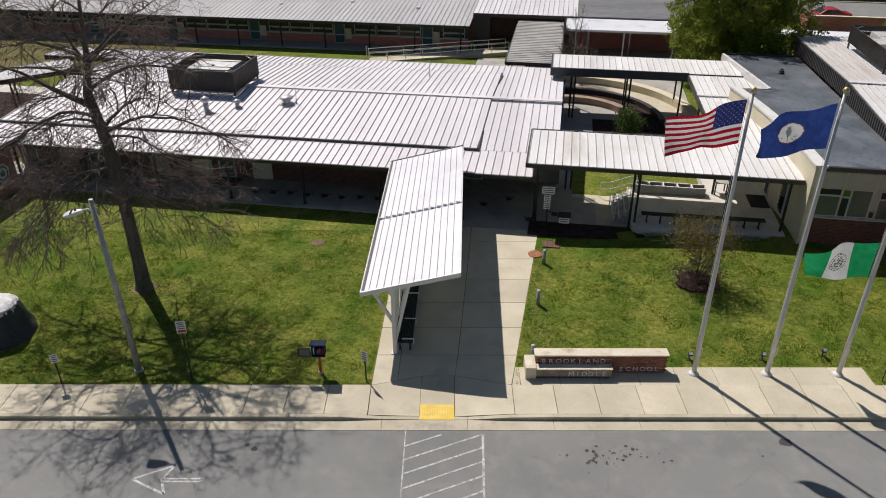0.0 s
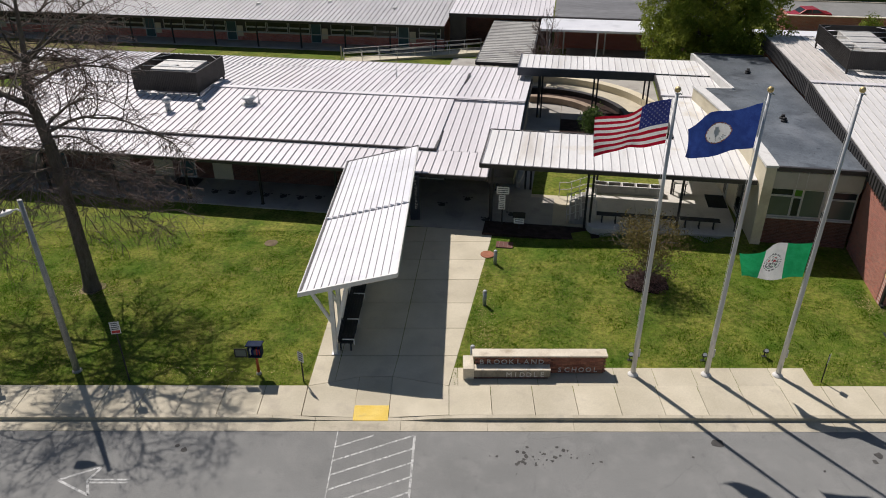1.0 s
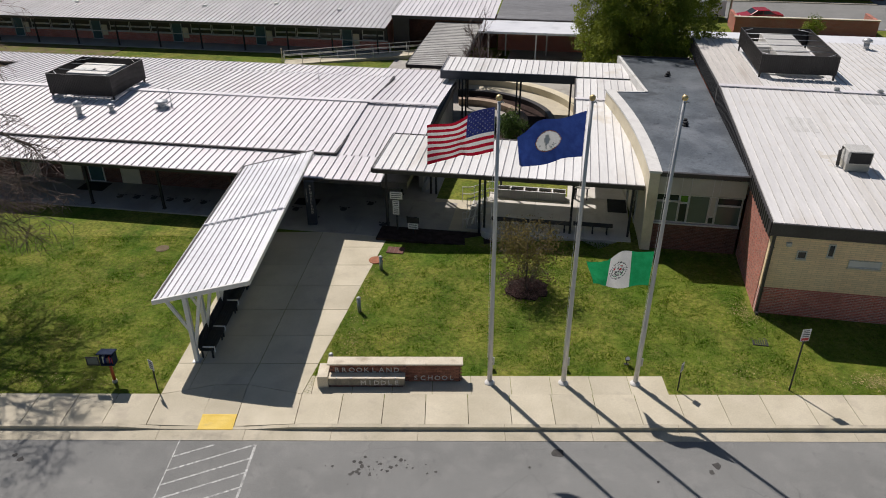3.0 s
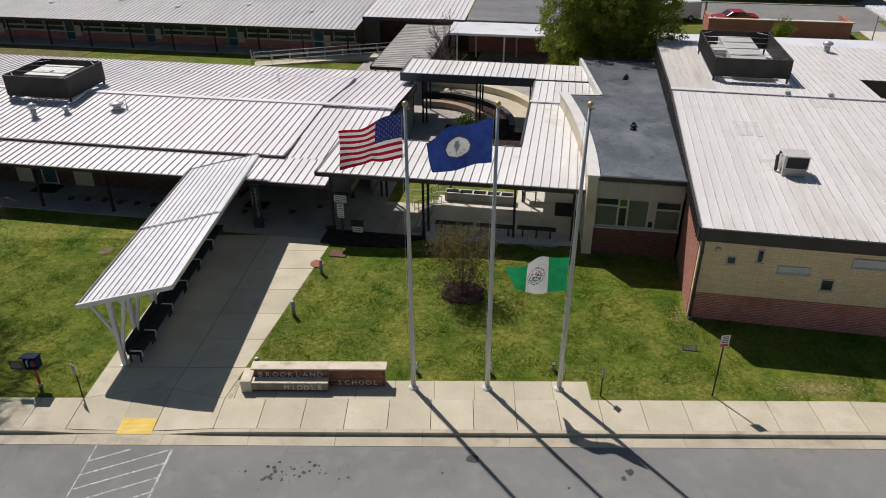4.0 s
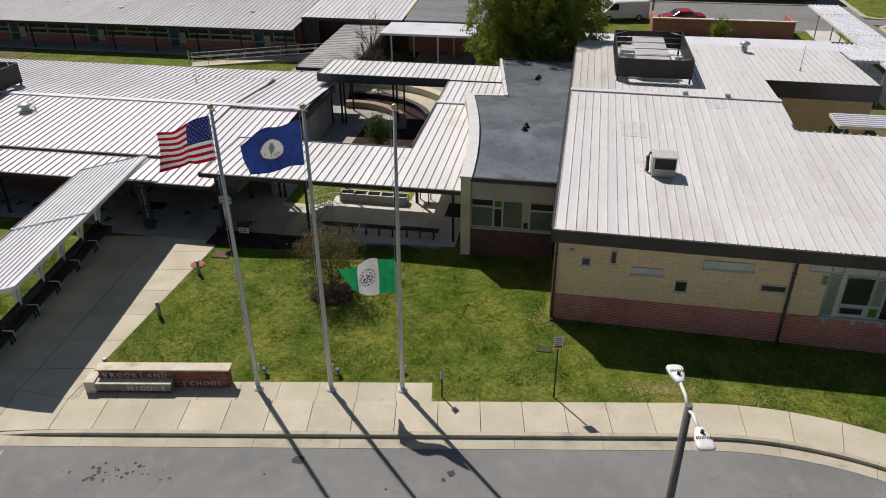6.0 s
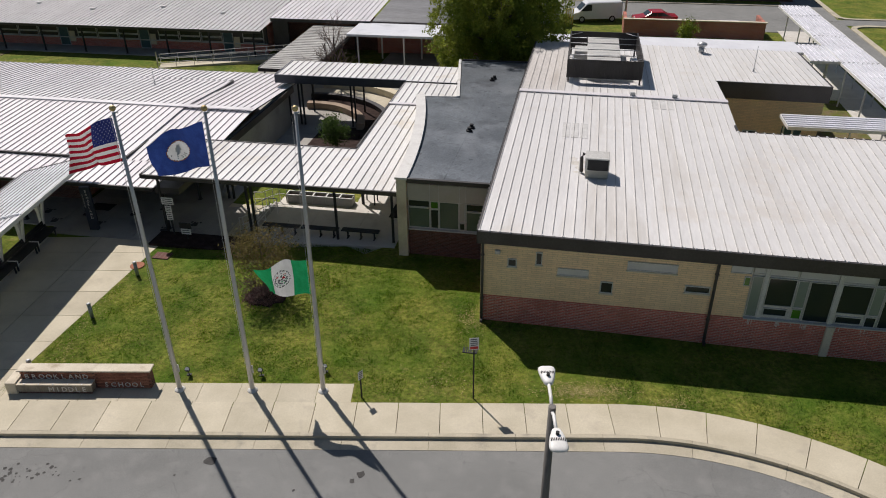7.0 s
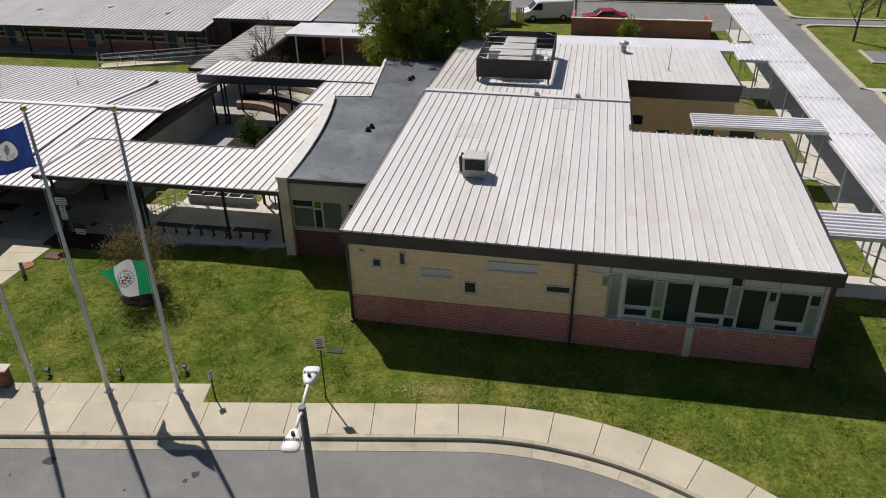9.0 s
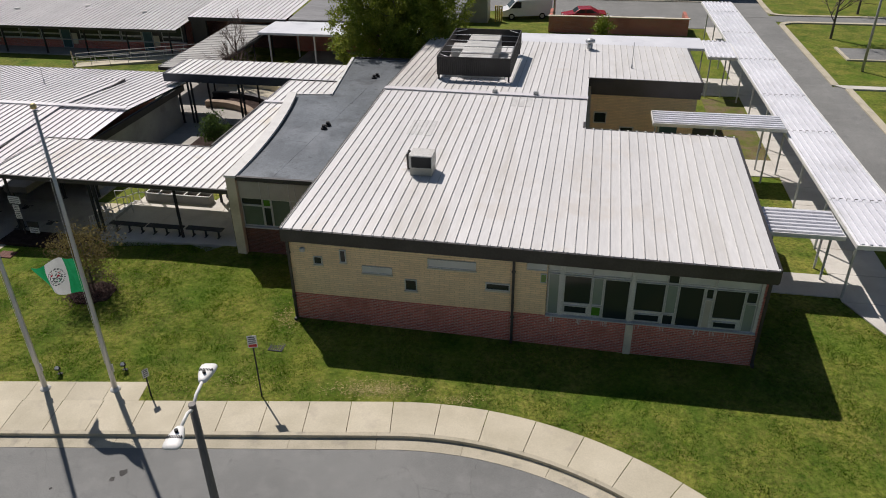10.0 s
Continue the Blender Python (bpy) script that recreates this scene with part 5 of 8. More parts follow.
for i, y in enumerate(COLS):
    x = 1.2
    bm = BM()
    box(bm, -0.08, 0.08, -0.1, 0.1, 0.15, cz(x) - 0.14, 0.008, m=Matrix.Translation((x, y, 0)))
    col = part("column", bm, M_WHITE, canopy)
    for (xa, za), (xb, zb) in (((x, 1.55), (0.45, cz(0.45) - 0.1)), ((x, 0.6), (x + 0.62, cz(x + 0.62) - 0.1))):
        bm = BM()
        d = Vector((xb - xa, 0, zb - za))
        box(bm, -0.055, 0.055, -0.06, 0.06, 0, d.length, 0.006, m=Matrix.Translation((xa, y, za)) @ d.to_track_quat("Z", "Y").to_matrix().to_4x4())
        part("brace", bm, M_WHITE, col)
    bm = BM()
    box(bm, x - 0.16, x + 0.16, y - 0.16, y + 0.16, 0.15, 0.175, 0.004)
    part("base_plate", bm, M_STEEL, col)
for y0, y1 in zip(COLS, COLS[1:]):
    bench = thing("slatted_bench", CM @ Matrix.Translation((1.37, y0 + 0.08, 0.15)), "black slatted bench with white end arms under the canopy", "bench", "benches along the entry canopy")
    L = y1 - y0 - 0.01
    for k in range(5):
        bm = BM()
        box(bm, -0.02 + 0.108 * k, 0.083 + 0.108 * k, 0, L, 0.4, 0.44, 0.006)
        part("seat_slat", bm, M_BLACK, bench)
    for k in range(4):
        bm = BM()
        box(bm, -0.06 - 0.02 * k, -0.025 - 0.02 * k, 0, L, 0.41 + 0.118 * k, 0.523 + 0.118 * k, 0.006)
        part("back_slat", bm, M_BLACK, bench)
    bm = BM()
    box(bm, 0.1, 0.59, -0.02, 0.025, 0.595, 0.635, 0.006)
    box(bm, 0.552, 0.588, -0.016, 0.021, 0.36, 0.594, 0.004)
    part("end_arm", bm, M_SIGNWHITE, bench, "white end arm")
    for y in (0.1, L - 0.1):
        bm = BM()
        box(bm, 0.38, 0.44, y - 0.03, y + 0.03, 0.0, 0.4)
        part("leg", bm, M_BLACK, bench)
        bm = BM()
        box(bm, -0.022, 0.03, y - 0.03, y + 0.03, 0.0, 0.399)
        part("leg", bm, M_BLACK, bench)

# ---- flagpoles ----

def flagpole(x, y, lean, label):
    p = thing("flagpole", pose(x, y, 0.15, 0, lean, 0), label, "flagpole", "flagpoles")
    bm = BM()
    tube(bm, [(0, 0, 0), (0, 0, 2), (0, 0, 6.5), (0, 0, 11.0)], [0.095, 0.09, 0.07, 0.05], 14)
    part("shaft", bm, M_POLE, p)
    bm = BM()
    tube(bm, [(0, 0, 0.0), (0, 0, 0.03), (0, 0, 0.06), (0, 0, 0.12)], [0.2, 0.19, 0.15, 0.11], 20)
    part("base_collar", bm, M_PALE_CAP, p)
    bm = BM()
    bmesh.ops.create_uvsphere(bm, u_segments=14, v_segments=9, radius=0.1, matrix=Matrix.Translation((0, 0, 11.12)))
    part("finial", bm, M_GOLD, p)
    bm = BM()
    tube(bm, [(0.0, 0, 10.93), (0.1, 0, 11.0), (0.14, 0, 10.96)], 0.025, 6)
    part("truck", bm, M_STEEL, p)
    bm = BM()
    tube(bm, [(-0.12, -0.02, 10.9), (-0.13, -0.02, 6), (-0.11, -0.02, 1.2)], 0.006, 4)
    part("halyard", bm, M_PALE_CAP, p)
    bm = BM()
    box(bm, 0.1, 0.15, -0.03, 0.03, 0.85, 1.2, 0.01)
    part("cleat_box", bm, M_PALE_CAP, p)
    return p


def wave(a, b, length, hoist, seed, droop):
    """A place on a waving cloth: a from the pole outward (0..1), b from the bottom up (0..1)."""
    ph = seed * 1.7
    amp = 0.03 + 0.24 * a
    y = amp * math.sin(7.2 * a + 2.2 * (1 - b) + ph) + 0.07 * a * math.sin(15 * a - 4 * b + ph)
    fold = 1 - (0.1 + 0.25 * droop) * a ** 1.5
    z = hoist * (b - 0.5) * fold - 1.55 * droop * a ** 1.1 - 0.06 * math.sin(8 * a + 2 * b + ph) * a
    x = -0.13 - length * (0.93 * a - 0.06 * a * math.cos(8 * a + 1.5 * b + ph)) - 0.25 * droop * a * (b - 0.5)
    return Vector((x, y, z))


def cloth(parent, name, length, hoist, zc, seed, droop, pick, mats, nx, nz, label, turn=0.0):
    bm = BM()
    g = [[bm.verts.new(wave(i / nx, j / nz, length, hoist, seed, droop)) for i in range(nx + 1)] for j in range(nz + 1)]
    for j in range(nz):
        for i in range(nx):
            f = bm.faces.new((g[j][i], g[j][i + 1], g[j + 1][i + 1], g[j + 1][i]))
            f.material_index = pick(i / nx, (j + 0.5) / nz)
            f.smooth = True
    bmesh.ops.transform(bm, matrix=Matrix.Translation((0, 0, zc)) @ pose(0, 0, 0, 0, 0, turn), verts=bm.verts)
    return part(name, bm, mats, parent, label)


def on_cloth(parent, name, shapes, length, hoist, zc, seed, droop, mat, label="", turn=0.0):
    """Flat shapes (lists of (a, b)) laid on both faces of a cloth."""
    bm = BM()
    for side in (-1, 1):
        for poly in shapes:
            vs = []
            for a, b in poly:
                p = wave(a, b, length, hoist, seed, droop)
                p.y += 0.008 * side
                vs.append(bm.verts.new(p))
            bm.faces.new(vs if side < 0 else vs[::-1])
    bmesh.ops.transform(bm, matrix=Matrix.Translation((0, 0, zc)) @ pose(0, 0, 0, 0, 0, turn), verts=bm.verts)
    return part(name, bm, mat, parent, label)


p1 = flagpole(9.06, 21.92, 0.0, "tall aluminium flagpole flying a striped national flag")
us = (2.3, 1.45, 10.08, 0.4, 0.52)


def us_pick(a, b):
    if a < 0.4 and b > 6 / 13:
        return 2
    return 0 if int(b * 13) % 2 == 0 else 1


f = cloth(p1, "flag", *us, us_pick, [M_FLAGRED, M_FLAGWHITE, M_FLAGBLUE], 40, 26, "red and white striped flag with a starred blue canton", -18)
stars = []
for r in range(9):
    for c in range(6 if r % 2 == 0 else 5):
        a = 0.033 + 0.066 * c + (0.033 if r % 2 else 0)
        b = 6 / 13 + 0.054 + 0.054 * r
        stars.append([(a + (0.013 if k % 2 == 0 else 0.006) * math.cos(math.pi * k / 5 + 1.57), b + (0.021 if k % 2 == 0 else 0.009) * math.sin(math.pi * k / 5 + 1.57)) for k in range(10)])
tagged(on_cloth(f, "star_rows", stars, *us, M_FLAGWHITE, "", -18), kind="stuff")
p2 = flagpole(11.84, 21.9, 0.25, "tall aluminium flagpole flying a blue flag with a white seal")
va = (2.3, 1.5, 9.95, 2.1, 0.5)


def seal_pick(a, b):
    r = math.hypot((a - 0.5) / 0.155, (b - 0.5) / 0.23)
    if r > 1.0:
        return 0
    if r > 0.91:
        return 3
    if r < 0.74 and b < 0.45 and abs(noise.noise((a * 46, b * 34, 3))) > 0.3:
        return 2
    if r < 0.62 and math.hypot((a - 0.515) / 0.03, (b - 0.53) / 0.11) < 1:
        return 4
    return 1


cloth(p2, "flag", *va, seal_pick, [M_FLAGROYAL, M_FLAGWHITE, M_SIGNBACK, M_RUST, M_BLIND], 72, 52, "blue flag with a round white seal", -14)
p3 = flagpole(14.54, 21.87, 0.7, "tall aluminium flagpole with a green and white flag at half height")
gr = (2.25, 1.4, 5.05, 3.0, 0.42)


def band_pick(a, b):
    r = math.hypot((a - 0.5) / 0.15, (b - 0.5) / 0.24)
    if 0.82 < r < 0.96 and int(math.atan2(b - 0.5, a - 0.5) * 11) % 3:
        return 3
    if r < 0.72:
        k = noise.noise((a * 30, b * 22, 7))
        if b < 0.5 and k > 0.02 or k > 0.3:
            return 3
        if k < -0.28:
            return 2 if b > 0.48 else 0
    return 0 if a < 0.32 or a >= 0.68 else 1


cloth(p3, "flag", *gr, band_pick, [M_FLAGGREEN, M_FLAGWHITE, M_FLAGRED, M_SIGNINK], 75, 50, "green, white and green flag with a round emblem", -20)

# ---- school sign ----
sign = thing("monument_sign", Matrix.Translation((0, 0, 0.15)), "low brick school sign with limestone caps and metal letters", "sign", origin=(5.5, 22, 0))
bm = BM()
box(bm, 3.05, 7.95, 22.0, 22.36, 0, 0.78)
core = part("core", bm, M_BRICK_DARK, sign)
bm = BM()
box(bm, 2.95, 8.05, 21.94, 22.42, 0.78, 0.84, 0.012)
part("cap", bm, M_LIMESTONE, sign, "weathered limestone cap")
bm = BM()
box(bm, 3.0, 5.86, 21.62, 21.955, 0.1, 0.42, 0.01)
block = part("low_wall", bm, M_OLDSTONE, sign, "lower weathered limestone front wall")
bm = BM()
box(bm, 3.002, 5.88, 21.6, 21.958, 0.421, 0.45, 0.006)
part("low_cap", bm, M_LIMESTONE, block)
bm = BM()
box(bm, 3.002, 5.8, 21.66, 21.95, 0.0, 0.099)
part("plinth", bm, M_BRICK_DARK, block)
for k in range(5):
    bm = BM()
    box(bm, 3.3 + 0.55 * k, 3.34 + 0.55 * k, 21.62, 21.66, 0.45, 0.475)
    part("light_stud", bm, M_SIGNWHITE, block)
bm = BM()
box(bm, 2.6, 2.998, 21.59, 22.42, 0.0, 0.52, 0.012)
part("end_block", bm, M_LIMESTONE, sign)
brick_bm = BM()
box(brick_bm, 0, 0.2, 0, 0.05, 0, 0.062, 0.004)
brick_me = to_mesh("brick", brick_bm, surf("sign_brick", (0.26, 0.1, 0.065), (0.36, 0.16, 0.1), 2, 20, 0.85, bump=0.15, vary=0.3, grain=0.2))
for r in range(10):
    x = 5.9 + (0.0 if r % 2 else 0.1)
    while x < 7.85:
        piece("brick", brick_me, sign, (x, 21.962, 0.02 + 0.075 * r), (0, 0, 0))
        x += 0.212
for r in range(4):
    x = 3.06 + (0.0 if r % 2 else 0.1)
    while x < 5.8:
        piece("brick", brick_me, sign, (x, 21.962, 0.455 + 0.075 * r))
        x += 0.212


def letters(word, x, y, z, size, spread, parent, mat):
    """Single letters, each centred on its place along the wall."""
    for i, ch in enumerate(word):
        b = text_bm(ch, size, 0.012)
        xs = [v.co.x for v in b.verts]
        bmesh.ops.transform(b, matrix=Matrix.Translation((x + spread * i - (min(xs) + max(xs)) / 2, y, z)) @ pose(0, 0, 0, 90, 0, 0), verts=b.verts)
        part("letter", b, mat, parent)


letters("BROOKLAND", 3.31, 21.948, 0.47, 0.31, 0.28, sign, M_LETTER)
letters("SCHOOL", 6.27, 21.948, 0.1, 0.3, 0.272, sign, M_LETTER)
letters("MIDDLE", 4.32, 21.605, 0.14, 0.3, 0.25, block, M_LETTER)

# ---- small things of the front lawn ----
def road_sign(name, x, y, h, size, turn, faces, label):
    """A post with a plate; faces: (z0, z1, material) bars on a white plate."""
    s = thing(name, pose(x, y, 0.12, 0, 0, turn), label, "sign", "parking signs" if size[1] > 0.4 else "small lawn signs")
    bm = BM()
    box(bm, -0.025, 0.025, -0.006, 0.03, -0.1, h, 0.004)
    part("post", bm, M_BLACK, s)
    w, t = size
    bm = BM()
    box(bm, -w / 2, w / 2, -0.014, -0.007, h - t, h, 0.002)
    pl = part("plate", bm, M_SIGNWHITE, s, "white sign plate")
    for z0, z1, x0, x1, mt in faces:
        bm = BM()
        box(bm, x0 * w, x1 * w, -0.018, -0.0145, h - t + z0 * t, h - t + z1 * t)
        part("bar", bm, mt, pl)
    return s


BIG = ((0.06, 0.28, -0.42, 0.42, M_SIGNRED), (0.36, 0.44, -0.36, 0.36, M_SIGNINK), (0.52, 0.6, -0.4, 0.4, M_SIGNINK), (0.68, 0.76, -0.34, 0.34, M_SIGNINK), (0.84, 0.92, -0.38, 0.3, M_SIGNINK))
SMALL = ((0.12, 0.24, -0.35, 0.35, M_SIGNINK), (0.36, 0.48, -0.35, 0.35, M_SIGNINK), (0.6, 0.72, -0.3, 0.3, M_SIGNINK), (0.82, 0.92, -0.35, 0.35, M_SIGNINK))
road_sign("parking_sign", -10.0, 21.5, 2.75, (0.34, 0.52), 12, BIG, "white and red parking sign on a thin post in the lawn")
road_sign("parking_sign", 20.2, 21.52, 2.82, (0.34, 0.52), 8, BIG, "white and red parking sign on a thin post in the lawn")
road_sign("lawn_sign", -14.85, 21.3, 1.4, (0.26, 0.38), 20, SMALL, "small white sign with dark lines on a black stake")
road_sign("lawn_sign", -3.42, 21.5, 1.4, (0.3, 0.44), -35, SMALL, "small white sign with dark lines on a black stake")
road_sign("lawn_sign", 16.05, 21.5, 1.3, (0.24, 0.36), 50, SMALL, "small pale sign with dark lines on a black stake")
box_ = thing("book_box", pose(-5.2, 21.95, 0.13, 0, 0, 0) @ Matrix.Diagonal((0.88, 0.88, 0.95, 1.0)), "navy book box on an orange-red post, glass door open", "book box")
bm = BM()
tube(bm, [(0, 0, -0.1), (0, 0, 0.95)], [0.075, 0.06], 8)
part("post", bm, M_REDPOST, box_, "orange-red painted post")
bm = BM()
tube(bm, [(0, 0, -0.02), (0, 0, 0.12)], [0.13, 0.09], 10)
part("post_foot", bm, M_LIMESTONE, box_)
bm = BM()
box(bm, -0.28, 0.28, -0.2, 0.2, 0.95, 1.0)
box(bm, -0.28, 0.28, 0.17, 0.2, 1.0, 1.42)
box(bm, -0.28, -0.25, -0.2, 0.17, 1.0, 1.42)
box(bm, 0.25, 0.28, -0.2, 0.17, 1.0, 1.42)
part("case", bm, M_BOXBLUE, box_)
bm = BM()
for v in box(bm, -0.34, 0.34, -0.28, 0.26, 1.43, 1.48, 0.01):
    v.co.z += 0.1 * (0.26 - v.co.y) / 0.54
part("roof", bm, M_BOXBLUE, box_)
rng = random.Random(2)
for k in range(8):
    bm = BM()
    box(bm, -0.22 + 0.054 * k, -0.18 + 0.054 * k, -0.1, 0.1, 1.001, 1.001 + rng.uniform(0.2, 0.32))
    part("book", bm, rng.choice((M_SIGNWHITE, M_SIGNINK, M_FLAGROYAL, M_SIGNRED)), box_)
bm = BM()
for a in ((-0.84, -0.3, 1.0, 1.05), (-0.84, -0.3, 1.36, 1.41), (-0.84, -0.79, 1.05, 1.36), (-0.35, -0.3, 1.05, 1.36)):
    box(bm, a[0], a[1], -0.24, -0.21, a[2], a[3])
dr = part("door", bm, M_BLACK, box_)
bm = BM()
box(bm, -0.79, -0.35, -0.23, -0.222, 1.05, 1.36)
part("pane", bm, M_GLASS_DIM, dr)


def bollard(x, y, label):
    b = thing("bollard", pose(x, y, lawn_z(x, y) - 0.02), label, "bollard", "bollards along the walk")
    bm = BM()
    tube(bm, [(0, 0, 0), (0, 0, 0.7)], 0.085, 14)
    part("shaft", bm, M_BOLLARD, b)
    bm = BM()
    tube(bm, [(0, 0, 0.7), (0, 0, 0.74), (0, 0, 0.78)], [0.095, 0.09, 0.045], 14)
    part("cap", bm, M_STEEL, b)


for x, y in ((4.28, 30.15), (3.62, 26.65), (2.98, 22.75)):
    bollard(x, y, "short grey metal bollard at the lawn's edge")
for x, y in ((9.13, 22.8), (11.98, 22.77), (14.45, 23.02)):
    s = thing("flag_spotlight", pose(x, y, lawn_z(x, y)), "small black spotlight on a stake behind the flagpole", "spotlight", "flagpole spotlights")
    bm = BM()
    tube(bm, [(0, 0, -0.02), (0, 0, 0.22)], 0.02, 6)
    box(bm, -0.09, 0.09, -0.06, 0.06, 0, 0.03)
    part("stake", bm, M_BLACK, s)
    bm = BM()
    tube(bm, [(0, 0.07, 0.2), (0, -0.02, 0.28), (0, -0.1, 0.36)], [0.05, 0.09, 0.1], 10)
    hd = part("head", bm, M_BLACK, s)
    bm = BM()
    tube(bm, [(0, -0.101, 0.361), (0, -0.105, 0.364)], 0.085, 10)
    part("lens", bm, M_SIGNWHITE, hd)
bm = BM()
box(bm, -0.42, 0.42, -0.3, 0.3, -0.1, 0.03, 0.01)
solid("brown_slab", bm, M_BRICK_DARK, pose(4.85, 31.95, 0.16, 0, 0, -9), "small brown paving slab between the lid and the mulch", "paving slab")
bm = BM()
disc(bm, (0, 0), 0.34, -0.05, 0.03, 22)
solid("round_lid", bm, M_RUST, pose(3.95, 31.0, 0.15), "round rust-red cover lid at the walk's edge", "manhole cover")
bm = BM()
disc(bm, (0, 0), 0.33, -0.05, 0.02, 22)
disc(bm, (0, 0), 0.25, 0.02, 0.03, 22)
solid("manhole_cover", bm, M_DIRT, pose(-6.87, 32.17, 0.135), "round dull brown manhole cover in the lawn", "manhole cover")
grate = thing("drain_grate", pose(20.13, 24.4, lawn_z(20.13, 24.4), 0, 0, -9), "dark square drain grate sunk in the lawn", "drain")
bm = BM()
for a in ((-0.3, 0.3, -0.25, -0.21), (-0.3, 0.3, 0.21, 0.25), (-0.3, -0.26, -0.21, 0.21), (0.26, 0.3, -0.21, 0.21)):
    box(bm, *a, -0.05, 0.015)
part("frame", bm, M_BLACK, grate)
bm = BM()
for k in range(6):
    box(bm, -0.25 + 0.09 * k, -0.205 + 0.09 * k, -0.21, 0.21, -0.05, 0.01)
part("bars", bm, M_BLACK, grate)
# boulder
bm = BM()
bmesh.ops.create_icosphere(bm, subdivisions=4, radius=1.0)
for v in bm.verts:
    n = v.co.copy()
    k = 1 + 0.16 * noise.noise(n * 1.6) + 0.05 * noise.noise(n * 5)
    z = max(-0.1, (n.z * 1.5 + 0.75) * k)
    z = z if z < 1.4 else 1.4 + (z - 1.4) * 0.16
    r = math.hypot(n.x, n.y)
    wide = min(1.0, 1.3 * r) * (1.12 - 0.38 * max(0.0, z) / 1.5) * k
    a = math.atan2(n.y, n.x)
    v.co = Vector((math.cos(a) * wide * 1.45, math.sin(a) * wide * 1.2, z))
for f in bm.faces:
    c = f.calc_center_median()
    f.smooth = True
    f.material_index = 1 if c.z > 1.36 + 0.12 * noise.noise(c * 3) else 0
solid("boulder", bm, [M_ROCK, M_ROCKTOP], pose(-18.95, 24.55, 0.05), "large dark painted boulder with a white splashed top", "boulder")

# ---- street lamps ----
def lamp_head(parent, m, name="lamp_head"):
    """A flat rounded housing, widest near its outer end, with cooling fins and a light sensor on top."""
    bm = BM()
    rings = []
    for y, w, t in ((-0.43, 0.1, 0.02), (-0.41, 0.16, 0.04), (-0.36, 0.195, 0.06), (-0.28, 0.205, 0.07), (-0.14, 0.19, 0.08), (0.02, 0.155, 0.085), (0.14, 0.115, 0.08), (0.2, 0.09, 0.065), (0.23, 0.06, 0.04)):
        rings.append([bm.verts.new((w * math.copysign(abs(math.cos(a)) ** 0.6, math.cos(a)), y, t * math.copysign(abs(math.sin(a)) ** 0.8, math.sin(a)) * (1.0 if math.sin(a) > 0 else 0.7))) for a in (2 * math.pi * k / 16 for k in range(16))])
    for p, q in zip(rings, rings[1:]):
        for k in range(16):
            bm.faces.new((p[k], p[(k + 1) % 16], q[(k + 1) % 16], q[k])).smooth = True
    bm.faces.new(rings[0][::-1])
    bm.faces.new(rings[-1])
    bmesh.ops.recalc_face_normals(bm, faces=bm.faces)
    bmesh.ops.transform(bm, matrix=m, verts=bm.verts)
    h = part(name, bm, M_WHITE, parent, "white lamp head")
    bm = BM()
    box(bm, -0.12, 0.12, -0.36, 0.0, -0.068, -0.058, m=m)
    part("lens", bm, M_SIGNWHITE, h)
    bm = BM()
    tube(bm, [m @ Vector((0, 0.0, 0.07)), m @ Vector((0, 0.0, 0.15))], 0.04, 10)
    part("photocell", bm, M_BLACK, h)
    for k in range(9):
        bm = BM()
        box(bm, -0.155 + 0.036 * k, -0.137 + 0.036 * k, -0.17, -0.1, 0.06, 0.088, m=m)
        part("fin", bm, M_BLACK, h)


lamp = thing("street_lamp", pose(-12.24, 22.1, 0.12), "grey street lamp with one white head over the lawn", "street lamp", "street lamps")
bm = BM()
tube(bm, [(0, 0, -0.1), (-0.05, 0, 3.6), (-0.13, 0.0, 7.33)], [0.13, 0.11, 0.08], 12)
part("pole", bm, M_LAMPPOLE, lamp)
bm = BM()
tube(bm, [(0, 0, -0.02), (0, 0, 0.1)], [0.2, 0.16], 14)
part("pole_foot", bm, M_CONC_DARK, lamp)
bm = BM()
tube(bm, [(-0.12, 0.0, 6.82), (-0.3, -0.02, 6.98), (-0.52, -0.04, 6.92)], 0.03, 8)
part("arm", bm, M_WHITE, lamp)
lamp_head(lamp, pose(-0.7, -0.06, 6.86, 10, 0, -80))
lamp = thing("street_lamp", pose(21.72, 12.9, 0.0), "tall grey street lamp with two white heads", "street lamp", "street lamps")
bm = BM()
tube(bm, [(0, 0, 0), (0, 0, 7.5)], [0.13, 0.085], 12)
part("pole", bm, M_POLE_DARK, lamp)
bm = BM()
tube(bm, [(0, 0, 0), (0, 0, 0.4)], [0.3, 0.28], 16)
part("pole_foot", bm, M_CONC_DARK, lamp)
for sy in (1, -1):
    bm = BM()
    tube(bm, [(0, 0, 7.35), (0, 0.3 * sy, 7.5), (0, 0.75 * sy, 7.5)], 0.04, 8)
    part("arm", bm, M_WHITE, lamp)
    lamp_head(lamp, pose(0, 0.95 * sy, 7.5, 0, 0, 0 if sy < 0 else 180))

# ---- totem and notice stack by the entrance ----
totem = thing("sign_totem", C(-5.2, 34.3, 0.19, 8), "dark upright sign pillar with pale letters", "sign")
bm = BM()
box(bm, -0.25, 0.25, -0.1, 0.1, 0, 2.5, 0.02)
body = part("pillar", bm, M_NAVY, totem)
for i, ch in enumerate("BROOKLAND"):
    b = text_bm(ch, 0.19, 0.004)
    bmesh.ops.transform(b, matrix=Matrix.Translation((0.0, -0.106, 2.2 - 0.19 * i)) @ pose(0, 0, 0, 90, 0, 0), verts=b.verts)
    part("letter", b, M_LETTER, body)
